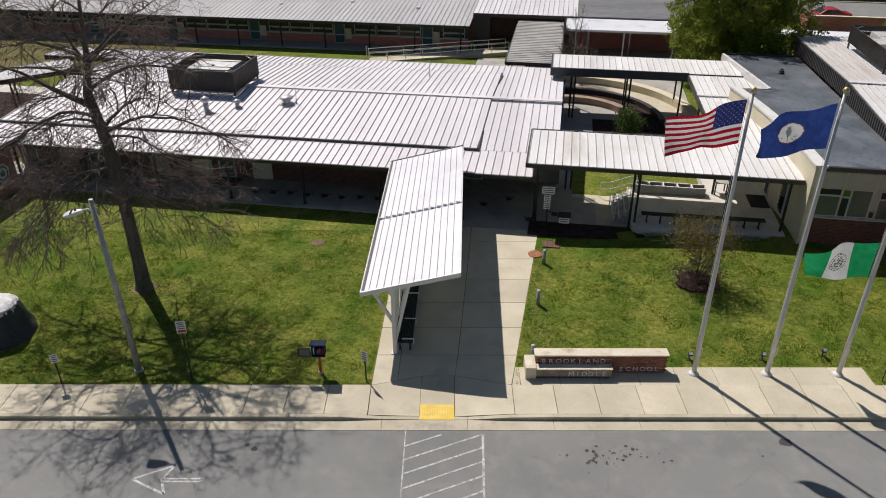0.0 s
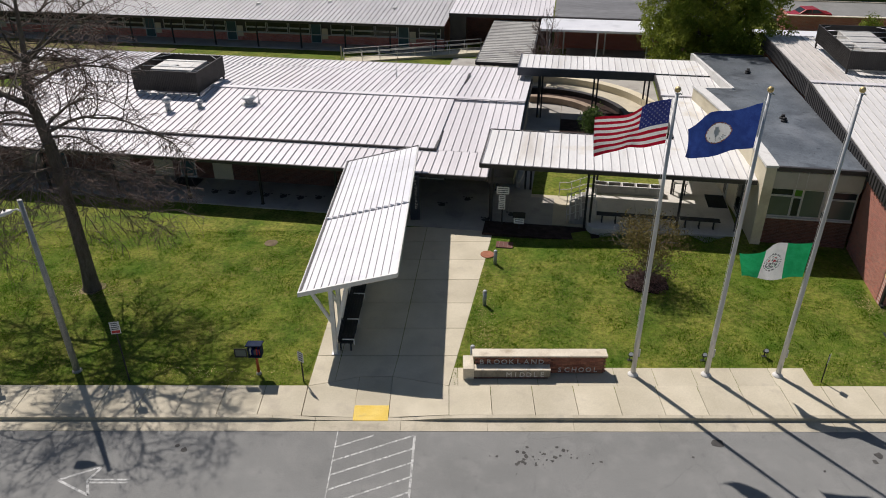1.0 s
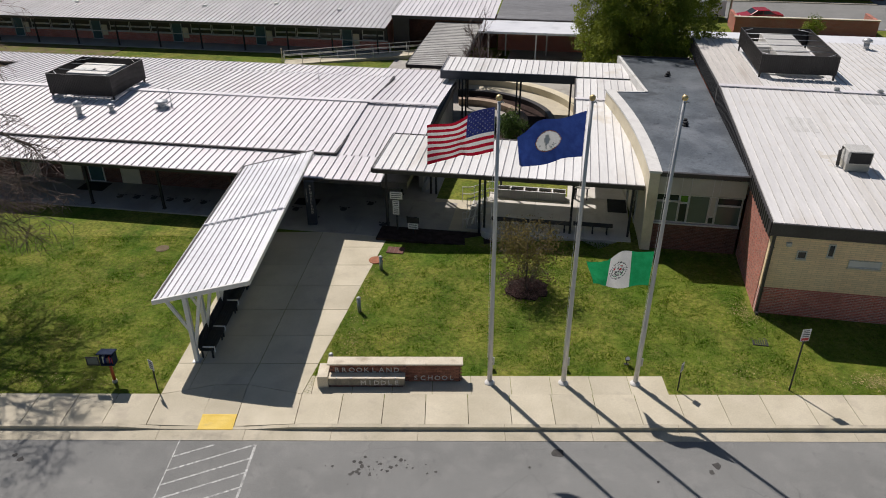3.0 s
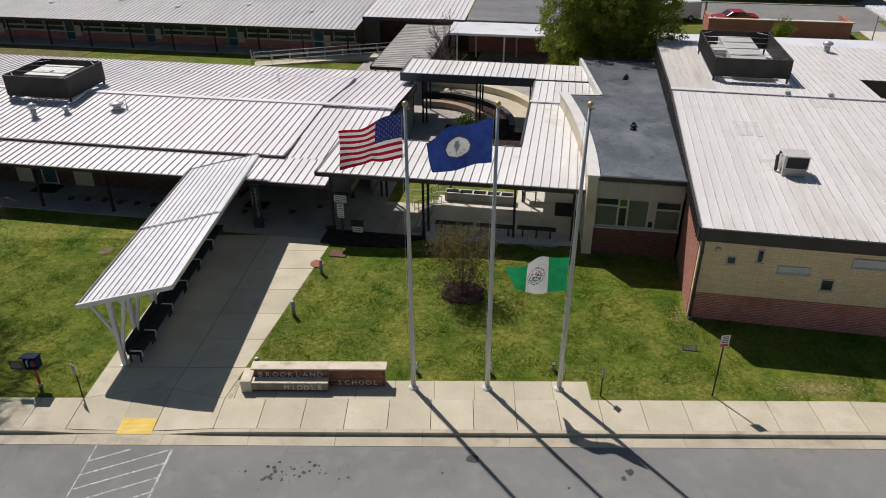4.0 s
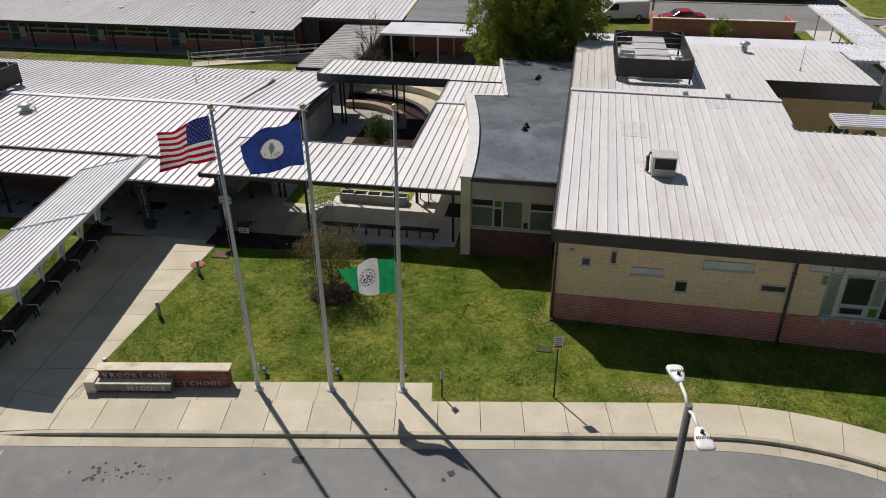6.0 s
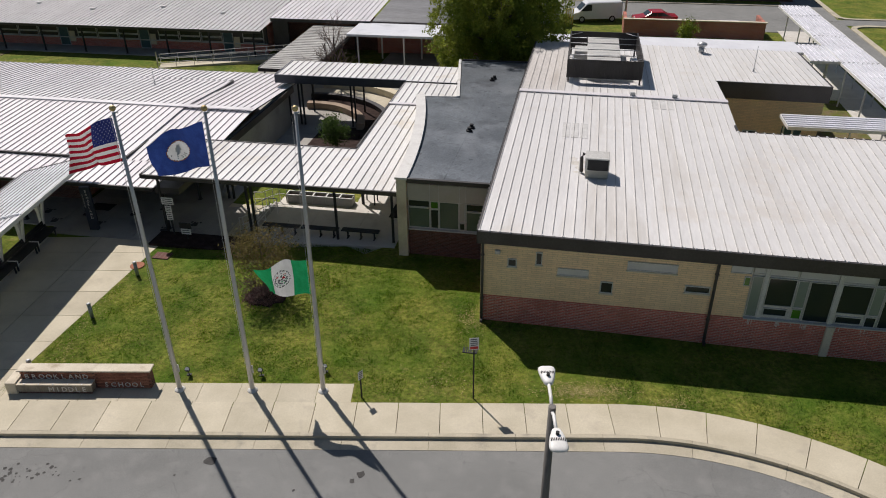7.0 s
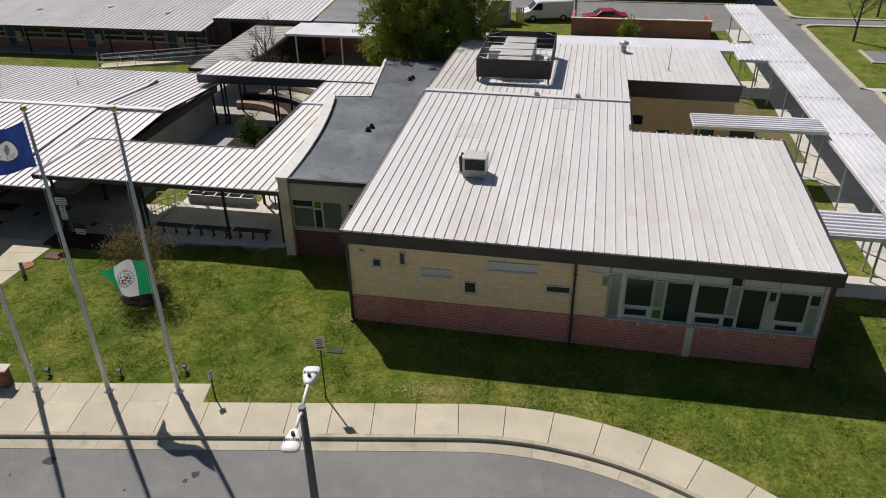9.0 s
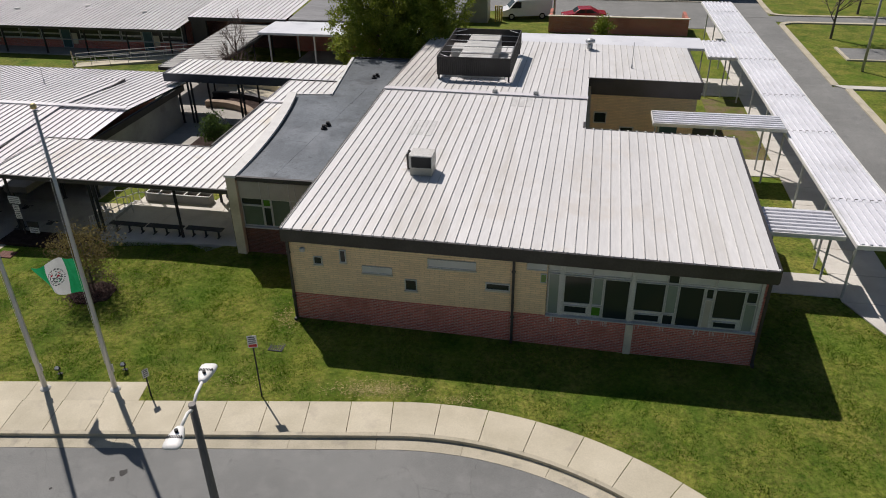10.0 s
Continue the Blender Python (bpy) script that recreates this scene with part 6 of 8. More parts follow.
for i in range(4):
    bm = BM()
    box(bm, -0.17, -0.13, -0.106, -0.101, 1.35 + 0.2 * i, 1.5 + 0.2 * i)
    part("bar", bm, M_LAMPPOLE, body)
stack = thing("notice_post", C(-0.6, 34.25, 0.19, 0), "stack of white notices on a post beside the walk", "sign")
bm = BM()
box(bm, -0.04, 0.04, 0, 0.05, -0.05, 2.25)
part("post", bm, M_BLACK, stack)
for x0, x1, z0, z1 in ((-0.32, 0.32, 1.85, 2.25), (-0.2, 0.14, 1.42, 1.78), (-0.2, 0.14, 0.98, 1.38)):
    bm = BM()
    box(bm, x0, x1, -0.03, -0.004, z0, z1, 0.004)
    pl = part("plate", bm, M_SIGNWHITE, stack)
    for k in range(3):
        bm = BM()
        zz = z0 + (z1 - z0) * (0.18 + 0.27 * k)
        box(bm, x0 + 0.05, x1 - 0.05, -0.036, -0.031, zz, zz + (z1 - z0) * 0.12)
        part("bar", bm, M_SIGNINK, pl)
board = thing("notice_board", C(0.3, 33.95, 0.27, 0), "small black and white notice board on a stake", "sign")
bm = BM()
box(bm, -0.03, 0.03, 0, 0.04, -0.05, 0.9)
part("post", bm, M_BLACK, board)
bm = BM()
box(bm, -0.32, 0.32, -0.03, -0.004, 0.62, 0.95)
part("plate", bm, M_BLACK, board)
bm = BM()
box(bm, -0.26, 0.26, -0.035, -0.004, 0.3, 0.6)
pl = part("plate", bm, M_SIGNWHITE, board)
for k in range(2):
    bm = BM()
    box(bm, -0.2, 0.2, -0.04, -0.036, 0.38 + 0.12 * k, 0.43 + 0.12 * k)
    part("bar", bm, M_SIGNINK, pl)


# ---- rooftop machines ----
def screened_unit(name, u0, u1, v0, v1, z_roof, z0, z1, open_top, label):
    t = thing(name, CAMPUS, label, "rooftop unit", "screened rooftop units", origin=((u0 + u1) / 2, (v0 + v1) / 2, z_roof))
    for length, m in ((u1 - u0, pose(u0, v0, 0)), (u1 - u0, pose(u1, v1, 0, 0, 0, 180)), (v1 - v0 - 0.11, pose(u0, v1 - 0.055, 0, 0, 0, -90)), (v1 - v0 - 0.11, pose(u1, v0 + 0.055, 0, 0, 0, 90))):
        bm = ribbed(BM(), length, z0, z1, 0.12)
        bmesh.ops.transform(bm, matrix=m, verts=bm.verts)
        part("screen", bm, M_SCREEN, t, "dark ribbed screen")
    for a, b in ((u0 + 0.1, v0 + 0.1), (u1 - 0.1, v0 + 0.1), (u0 + 0.1, v1 - 0.1), (u1 - 0.1, v1 - 0.1)):
        bm = BM()
        box(bm, a - 0.05, a + 0.05, b - 0.05, b + 0.05, z_roof - 0.15, z0 + 0.2)
        part("leg", bm, M_SCREEN, t)
    # corner braces and cross rods under the rim
    bm = BM()
    for a, b in ((u0, 1), (u1, -1)):
        for c, d in ((v0, 1), (v1, -1)):
            tube(bm, [(a + 0.06 * b, c + 0.75 * d, z1 - 0.06), (a + 0.75 * b, c + 0.06 * d, z1 - 0.06)], 0.025, 5)
    k = 5 if open_top else 3
    for i in range(1, k):
        y = v0 + (v1 - v0) * i / k
        tube(bm, [(u0 + 0.05, y, z1 - 0.09), (u1 - 0.05, y, z1 - 0.09)], 0.022, 5)
    part("bracing", bm, M_STEEL, t, "pale steel bracing")
    bm = BM()
    box(bm, u0 + 0.45, u1 - 0.45, v0 + 0.7, v1 - 0.7, z_roof - 0.1, z_roof + 0.12)
    part("roof_curb", bm, M_PALE_CAP, t)
    bm = BM()
    for i in range(8):
        x = u0 + 0.1 + (u1 - u0 - 0.2) * i / 8
        box(bm, x, x + 0.4, v0 - 0.1, v0 + 0.12, z_roof - 0.05, z_roof + 0.06)
    part("roof_rails", bm, M_PALE_CAP, t)
    bm = BM()
    if open_top:
        box(bm, u0 + 1.15, u1 - 1.25, v0 + 0.7, v1 - 0.5, z_roof + 0.12, z1 - 0.25, 0.02)
        box(bm, u0 + 0.35, u0 + 1.15, v0 + 3.0, v1 - 2.6, z_roof + 0.3, z1 - 0.3, 0.02)
    else:
        box(bm, u0 + 0.9, u1 - 0.7, v0 + 0.8, v1 - 0.9, z_roof + 0.12, z1 - 0.12, 0.02)
    case = part("casing", bm, M_UNIT, t, "pale machine casing")
    for i in range(3 if open_top else 2):
        bm = BM()
        if open_top:
            cu, cv = (u0 + u1) / 2, v0 + 1.7 + 1.6 * i
            box(bm, u0 + 1.15, u1 - 1.25, cv - 0.03, cv + 0.03, z1 - 0.249, z1 - 0.22)
            part("lid_joint", bm, M_SCREEN, case)
        else:
            disc(bm, (u0 + 1.5 + 0.7 * i, v0 + 1.6), 0.3, z1 - 0.119, z1 - 0.1, 18)
            part("fan_grille", bm, M_SIGNBACK, case)
    if not open_top:
        bm = BM()
        box(bm, u0 + 2.3, u0 + 3.3, v0 + 1.3, v0 + 2.3, z1 - 0.119, z1 - 0.1)
        part("hatch", bm, M_PALE_CAP, case)


screened_unit("rooftop_unit", -25.3, -20.85, 42.75, 46.75, 3.45, 3.64, 4.95, False, "dark screened machine box on legs on the white roof")
screened_unit("rooftop_unit", 18.8, 23.2, 47.7, 54.7, 5.16, 5.5, 6.6, True, "dark screened machine frame, open on top, on the roof")
ac = thing("small_roof_unit", C(20.6, 34.95, 4.93), "small beige rooftop cooler with a dark square intake", "rooftop unit")
bm = BM()
box(bm, -0.5, 0.5, -0.42, 0.45, -0.05, 0.3, 0.01)
part("base", bm, M_PANEL, ac)
bm = BM()
box(bm, -0.53, 0.53, -0.46, 0.48, 0.3, 0.9, 0.02)
cs = part("casing", bm, M_UNIT, ac)
bm = BM()
box(bm, -0.42, 0.48, -0.475, -0.461, 0.34, 0.84)
part("intake", bm, M_BLACK, cs, "dark intake")
bm = BM()
tube(bm, [(-0.66, 0.1, 0.0), (-0.7, 0.1, 0.7), (-0.6, 0.1, 0.9)], 0.08, 8)
part("pipe", bm, M_SCREEN, ac)


def vent(u, v, z, h, r, label):
    t = thing("roof_vent", C(u, v, z), label, "roof vent", "roof vents")
    bm = BM()
    tube(bm, [(0, 0, -0.1), (0, 0, h * 0.6)], r, 12)
    part("pipe", bm, M_STEEL, t)
    bm = BM()
    tube(bm, [(0, 0, h * 0.6), (0, 0, h * 0.68), (0, 0, h * 0.85), (0, 0, h)], [r * 1.2, r * 1.8, r * 1.7, r * 0.4], 12)
    part("cowl", bm, M_STEEL, t)
    bm = BM()
    tube(bm, [(0, 0, -0.1), (0, 0, 0.06)], [r * 2.4, r * 1.6], 12)
    part("flashing", bm, M_PALE_CAP, t)


vent(-21.75, 40.3, 3.24, 0.9, 0.16, "grey metal vent with a round cowl on the roof")
vent(-20.05, 41.05, 3.3, 0.5, 0.13, "grey metal vent with a round cowl on the roof")
vent(-17.2, 42.0, 3.37, 0.5, 0.24, "squat grey metal vent on the white roof")
vent(27.75, 56.9, 4.85, 0.8, 0.19, "grey metal vent with a round cowl on the roof")
for u, v, z, h in ((-16.6, 42.1, 3.35, 1.3), (-9.5, 49.5, 3.2, 1.2), (30.4, 52.4, 4.9, 1.7)):
    bm = BM()
    tube(bm, [(0, 0, -0.1), (0, 0, h)], [0.03, 0.015], 6)
    tube(bm, [(0, 0, 0), (0, 0, 0.3)], [0.06, 0.05], 6)
    solid("roof_mast", bm, M_STEEL, C(u, v, z), "thin metal mast on the roof", "mast", "roof masts")
for u in (22.6, 24.9):
    bm = BM()
    box(bm, -0.14, 0.14, -0.1, 0.1, -0.02, 0.16, 0.02)
    solid("ridge_bracket", bm, M_SIGNBACK, C(u, 45.3, wz(u, WR) + 0.09), "small grey metal bracket on the roof ridge", "bracket", "ridge brackets")
rng = random.Random(21)
bm = BM()
for u0, u1, v0, v1 in ((18.85, 20.2, 39.0, 40.9), (23.55, 24.8, 43.6, 44.95)):
    for k in range(3):
        a = u0 + (u1 - u0) * k / 3
        vs = box(bm, a + 0.04, a + (u1 - u0) / 3 - 0.04, v0, v1, 0.004, 0.016)
        for q in vs:
            q.co.z += wz(q.co.x, WF + (WR - WF) * (q.co.y - 29.22) / (VR - 29.22))
stain_bm = BM()
for a, b, r in ((19.75, 36.0, 0.3), (19.9, 35.5, 0.22), (19.55, 36.5, 0.2), (20.1, 36.2, 0.16), (19.7, 35.1, 0.12)):
    k = len(stain_bm.verts)
    disc(stain_bm, (a, b), r, 0.003, 0.006 + 0.002 * r, 14, wobble=0.35, rng=rng)
    stain_bm.verts.ensure_lookup_table()
    for q in stain_bm.verts[k:]:
        q.co.z += wz(q.co.x, WF + (WR - WF) * (q.co.y - 29.22) / (VR - 29.22))
solid("roof_rust_stain", stain_bm, M_TANSTAIN, CAMPUS, "tan stain beside the rooftop cooler on the white roof", "roof stain", kind="stuff")
solid("roof_patches", bm, M_PATCH, CAMPUS, "faint grey repair patches on the white roof", "roof patches", kind="stuff")

# ---- front court: platform steps, railings, benches, planter ----
stairs = thing("court_steps", C(2.85, 36.6, 0.2), "short concrete steps up to the court platform", "stairs")
for i in range(3):
    bm = BM()
    box(bm, 0.29 * i, 0.29 * (i + 1) - 0.004, -1.45, 1.6, -0.1, 0.14 * (i + 1) - 0.01, 0.012)
    st = part("step", bm, M_CONC_DARK, stairs)
    bm = BM()
    box(bm, 0.29 * i - 0.006, 0.29 * i + 0.07, -1.445, 1.595, 0.14 * (i + 1) - 0.03, 0.14 * (i + 1) - 0.004, 0.004)
    part("nosing", bm, M_PALE_CAP, st, "pale nosing")
for v, first in ((35.15, 0.0), (36.75, 0.0), (38.2, -0.45)):
    r = thing("stair_rail", C(2.85, v, 0.2), "pale steel handrail along the court steps", "railing", "court stair rails")
    for z in (0.5, 0.92):
        bm = BM()
        tube(bm, [(first - 0.15, 0, z - 0.02), (first * 0.3, 0, z), (0.87, 0, z + 0.42), (1.35, 0, z + 0.42)], 0.022, 6)
        part("rail", bm, M_PALE_CAP, r)
    for x, z, z1 in ((first - 0.15, 0, 0.9), (0.05, 0, 0.94), (0.5, 0.2, 1.16), (0.9, 0.42, 1.34), (1.33, 0.42, 1.34)):
        bm = BM()
        tube(bm, [(x, 0, z), (x, 0, z1)], 0.02, 6)
        part("baluster", bm, M_PALE_CAP, r)
for u, v in ((4.2, 34.75), (6.25, 34.78), (8.35, 34.85)):
    b = thing("court_bench", C(u, v, 0.62), "backless black metal bench on the court platform", "bench", "court benches")
    for k in range(3):
        bm = BM()
        box(bm, 0, 1.95, -0.2 + 0.135 * k, -0.075 + 0.135 * k, 0.43, 0.48, 0.012)
        part("seat_slat", bm, M_BLACK, b)
    for x in (0.3, 0.98, 1.68):
        bm = BM()
        box(bm, x - 0.035, x + 0.035, -0.04, 0.04, 0.02, 0.43, 0.006)
        box(bm, x - 0.04, x + 0.04, -0.17, 0.17, 0.0, 0.03, 0.004)
        part("leg", bm, M_BLACK, b)
pl = thing("planter", C(6.0, 38.48, 0.62), "long grey concrete planter trough with white rim", "planter")
for k in range(5):
    bm = BM()
    x0 = -1.9 + 0.76 * k
    for a in ((x0, x0 + 0.75, -0.28, -0.22), (x0, x0 + 0.75, 0.22, 0.28), (x0, x0 + 0.04, -0.22, 0.22), (x0 + 0.71, x0 + 0.75, -0.22, 0.22)):
        box(bm, *a, 0, 0.46)
    box(bm, x0 + 0.04, x0 + 0.71, -0.22, 0.22, 0, 0.34, mi=1)
    tr = part("trough", bm, [M_CONC_DARK, M_MULCH_SHADE], pl)
    bm = BM()
    for a in ((x0, x0 + 0.75, -0.29, -0.23), (x0, x0 + 0.75, 0.23, 0.29), (x0 + 0.003, x0 + 0.06, -0.229, 0.229)):
        box(bm, *a, 0.461, 0.49, 0.005)
    part("rim", bm, M_WHITE, tr)
tb = thing("picnic_table", C(8.75, 38.9, 0.62), "small grey outdoor table on the court platform", "table")
bm = BM()
box(bm, -0.4, 0.4, -0.4, 0.4, 0.7, 0.75, 0.02)
part("tabletop", bm, M_CONC_DARK, tb)
for x, y in ((-0.3, -0.3), (0.3, -0.3), (0.3, 0.3), (-0.3, 0.3)):
    bm = BM()
    box(bm, x - 0.03, x + 0.03, y - 0.03, y + 0.03, 0, 0.7)
    part("leg", bm, M_BLACK, tb)
bm = BM()
box(bm, 0, 0.25, 0, 2.62, 0, 0.3, 0.02)
solid("low_wall", bm, M_CONC_DARK, C(-0.27, 39.1, 0.19, -4), "low grey concrete wall beside the porch", "wall")
bm = BM()
box(bm, 10.15, 11.15, 37.3, 38.9, 0.622, 0.642, 0.006)
solid("door_mat", bm, M_BLACKMAT, CAMPUS, "black rubber mat on the court platform", "mat", "door mats")


def curved_wall(r0, r1, a0, a1, z0, z1, name, mat, label, category="seat wall", group="curved court seat walls", kind=""):
    bm = BM()
    n = 30
    rings = []
    for i in range(n + 1):
        a = radians(a0 + (a1 - a0) * i / n)
        c, s_ = math.cos(a), math.sin(a)
        rings.append([bm.verts.new(p) for p in ((r0 * c, r0 * s_, z0), (r1 * c, r1 * s_, z0), (r1 * c, r1 * s_, z1), (r0 * c, r0 * s_, z1))])
    for p, q in zip(rings, rings[1:]):
        for k in range(4):
            bm.faces.new((p[k], q[k], q[(k + 1) % 4], p[(k + 1) % 4]))
    bm.faces.new(rings[0])
    bm.faces.new(rings[-1][::-1])
    bmesh.ops.recalc_face_normals(bm, faces=bm.faces)
    solid(name, bm, mat, C(0.3, 50.4, 0), label, category, group, kind=kind)


# Near wall takes the shade-brown colour in place of roof shade.
curved_wall(4.2, 4.75, 5, 100, 0.1, 0.65, "seat_wall", M_COURTWALL, "curved seat wall painted shade-brown in the court")
# Near-black colour puts the roofs' shade into this brick wall.
curved_wall(6.2, 6.6, 0, 100, 0.1, 0.7, "brick_seat_wall", M_FASCIA, "curved brick retaining wall in the court, shade painted into its colour")
curved_wall(8.3, 9.0, 5, 95, 0.1, 1.0, "seat_wall", M_CREAM, "tall curved cream concrete seat wall in the court")
curved_wall(6.6, 8.3, 0, 100, 0.1, 0.5, "court_terrace", M_CONC, "curved pale concrete terrace in the court")
# Dark ring filling the floor between the two inner walls.
curved_wall(4.752, 6.198, -12, 100, 0.1, 0.34, "planting_bed", M_MULCH_SHADE, "dark curved sheet between the curved seat walls", "planting bed", "", "stuff")

# ---- far classroom buildings ----
far = thing("far_classroom_block", CAMPUS, "long low brick classroom block with grey ribbed roof", "building", origin=(-30, 72, 0))
FAR_MATS = [M_ROOF_FAR, M_ROOF_SEAM]
bm = BM()
box(bm, -75, -9.0, 66.95, 67.05, 2.5, 2.72)
roof = part("roof", bm, M_FASCIA, far)
roof_slope(roof, "roof_panel", -75, -9.0, 66.9, 2.76, 80.0, 3.9, FAR_MATS, 0.46)
roof_slope(roof, "roof_panel", -75, -9.0, 80.05, 3.9, 93.0, 2.76, FAR_MATS, 0.92)
bm = BM()
box(bm, -75, -9.0, 79.8, 80.25, 3.92, 3.98)
part("ridge_cap", bm, M_ROOF_FAR, roof)
wall(far, "wall", -74, -9.4, 69.2, 69.45, 0, 0.95, M_BRICK_U)
wall(far, "sill_band", -74, -9.4, 69.16, 69.3, 0.951, 1.04, M_BLIND)
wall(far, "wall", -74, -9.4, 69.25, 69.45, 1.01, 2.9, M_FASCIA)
wall(far, "wall", -9.65, -9.4, 69.46, 92.0, 0, 2.6, M_BRICK_V)
wall(far, "porch_floor", -74, -9.4, 66.8, 69.19, 0, 0.2, M_CONC_DARK)
u, k = -72.0, 0
while u < -11.5:
    if k % 4 == 3:
        facade_unit(far, "door", u, 69.19, 1.05, 0.2, 2.2, M_TEAL, M_BLIND, "teal classroom door", "leaf")
        facade_unit(far, "wall_panel", u + 1.1, 69.19, 0.6, 0.6, 1.6, M_CREAM, M_CREAM, "", "board")
        u += 2.0
    else:
        for z0, z1, mt in ((1.05, 1.5, M_GLASS), (1.52, 2.5, M_GLASS)):
            facade_unit(far, "window", u, 69.24, 2.1, z0, z1, mt, M_FRAME)
        u += 2.2
    k += 1
u = -70.0
while u < -9:
    post(far, "porch_post", u, 67.1, 0.2, 2.55, 0.06, M_BLACK)
    u += 4.3
for i in range(7):
    bm = BM()
    box(bm, -0.2, 0.2, -0.2, 0.2, -0.05, 0.12, 0.02)
    o = solid("skylight", bm, M_PALE_CAP, C(-56 + 6.9 * i, 71.6 + 1.4 * (i % 2), 3.2 + 0.12 * (i % 2)), "small square hatch on the far roof", "roof hatch", "roof hatches")
mid = thing("far_middle_block", CAMPUS, "low brick block with a white ribbed roof", "building", origin=(-4, 76, 0))
bm = BM()
box(bm, -9.0, 0.6, 69.55, 69.65, 3.05, 3.34)
roof = part("roof", bm, M_FASCIA, mid)
roof_slope(roof, "roof_panel", -9.0, 0.6, 69.5, 3.38, 84.0, 4.3, ROOF_MATS, 0.46)
wall(mid, "wall", -8.9, 0.6, 71.8, 72.05, 0, 3.2, M_BRICK_DARK)
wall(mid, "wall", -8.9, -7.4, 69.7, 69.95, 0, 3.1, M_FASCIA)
grey = thing("far_grey_roof_block", CAMPUS, "low dark block with a grey shingled roof", "building", origin=(8, 76, 0))
bm = BM()
for v in box(bm, 0.7, 16, 69.9, 84, 3.2, 3.3):
    v.co.z += (v.co.y - 69.9) * 0.06
part("roof", bm, M_ROOF_DARK, grey, "dark grey ribbed roof")
bm = BM()
box(bm, 0.7, 16, 69.75, 69.89, 2.4, 3.28)
part("fascia", bm, M_FASCIA, grey)
wall(grey, "wall", 0.8, 16, 71.0, 71.25, 0, 3.2, M_BRICK_U)
wcan = thing("white_canopy", CAMPUS, "flat white canopy on thin white posts before a brick wall", "canopy", origin=(4, 67, 0))
bm = BM()
box(bm, -0.4, 15, 65.3, 69.6, 3.0, 3.2, 0.02)
part("roof", bm, M_ALU, wcan)
for u, v in ((0.5, 65.6), (1.7, 69.2), (4.6, 65.6), (5.4, 69.2), (8.8, 65.6), (9.6, 69.2)):
    post(wcan, "post", u, v, 0.1, 3.0, 0.06, M_WHITE)
link = thing("link_walk_roof", CAMPUS, "dull grey corrugated walkway roof between two buildings", "covered walkway", origin=(-3, 63, 0))
bm = BM()
nu = 52
for i in range(nu):
    v0 = 56.4 + 13.0 * i / nu
    z = 0.03 if i % 2 else 0.0
    box(bm, -4.75, -0.6, v0, v0 + 13.0 / nu - 0.002, 2.52 + z, 2.6 + z)
    for q in bm.verts[-8:]:
        q.co.z += 0.25 * (q.co.y - 56.4) / 13
part("roof", bm, M_ROOF_GREY, link)
for a in ((-4.8, -0.55, 56.28, 56.39, 2.36, 2.62), (-4.86, -4.76, 56.4, 69.4, 2.4, 2.66), (-0.59, -0.5, 56.4, 69.4, 2.4, 2.66)):
    bm = BM()
    box(bm, *a)
    part("fascia", bm, M_FASCIA, link)
for v in (57.0, 61.0, 65.0, 69.0):
    for u in (-4.6, -0.75):
        post(link, "post", u, v, 0.15, 2.45, 0.05, M_BLACK)
ramp_ = thing("access_ramp", CAMPUS, "pale concrete ramp with steel railings", "ramp", origin=(-12, 66, 0))
RA, RB = Vector((-17.4, 63.2, 0)), Vector((-5.4, 67.3, 0))
RN = Vector((RA.y - RB.y, RB.x - RA.x, 0)).normalized()
bm = BM()
extrude(bm, [(RA - RN * 0.1)[:2], (RB - RN * 0.1)[:2], (RB + RN * 1.4)[:2], (RA + RN * 1.4)[:2]], 0.1, 0.16)
for v in bm.verts:
    if v.co.z > 0.15:
        v.co.z = 0.16 + 0.35 * (v.co.x - RA.x) / (RB.x - RA.x)
part("slope", bm, M_CONC, ramp_)
for off in (0.0, 1.3):
    a, b = RA + RN * off, RB + RN * off
    for h in (0.42, 0.85):
        bm = BM()
        tube(bm, [a + Vector((0, 0, 0.16 + h)), b + Vector((0, 0, 0.51 + h))], 0.03, 5)
        part("rail", bm, M_PALE_CAP, ramp_)
    for i in range(9):
        p = a.lerp(b, i / 8)
        bm = BM()
        tube(bm, [p + Vector((0, 0, 0.14 + 0.35 * i / 8)), p + Vector((0, 0, 1.02 + 0.35 * i / 8))], 0.028, 5)
        part("rail_post", bm, M_PALE_CAP, ramp_)
bm = BM()
box(bm, -0.04, 0.04, -0.04, 0.04, 0, 1.2)
solid("marker_post", bm, M_LIMESTONE, C(-17.9, 64.0, 0.15), "short pale wooden post in the grass", "post")

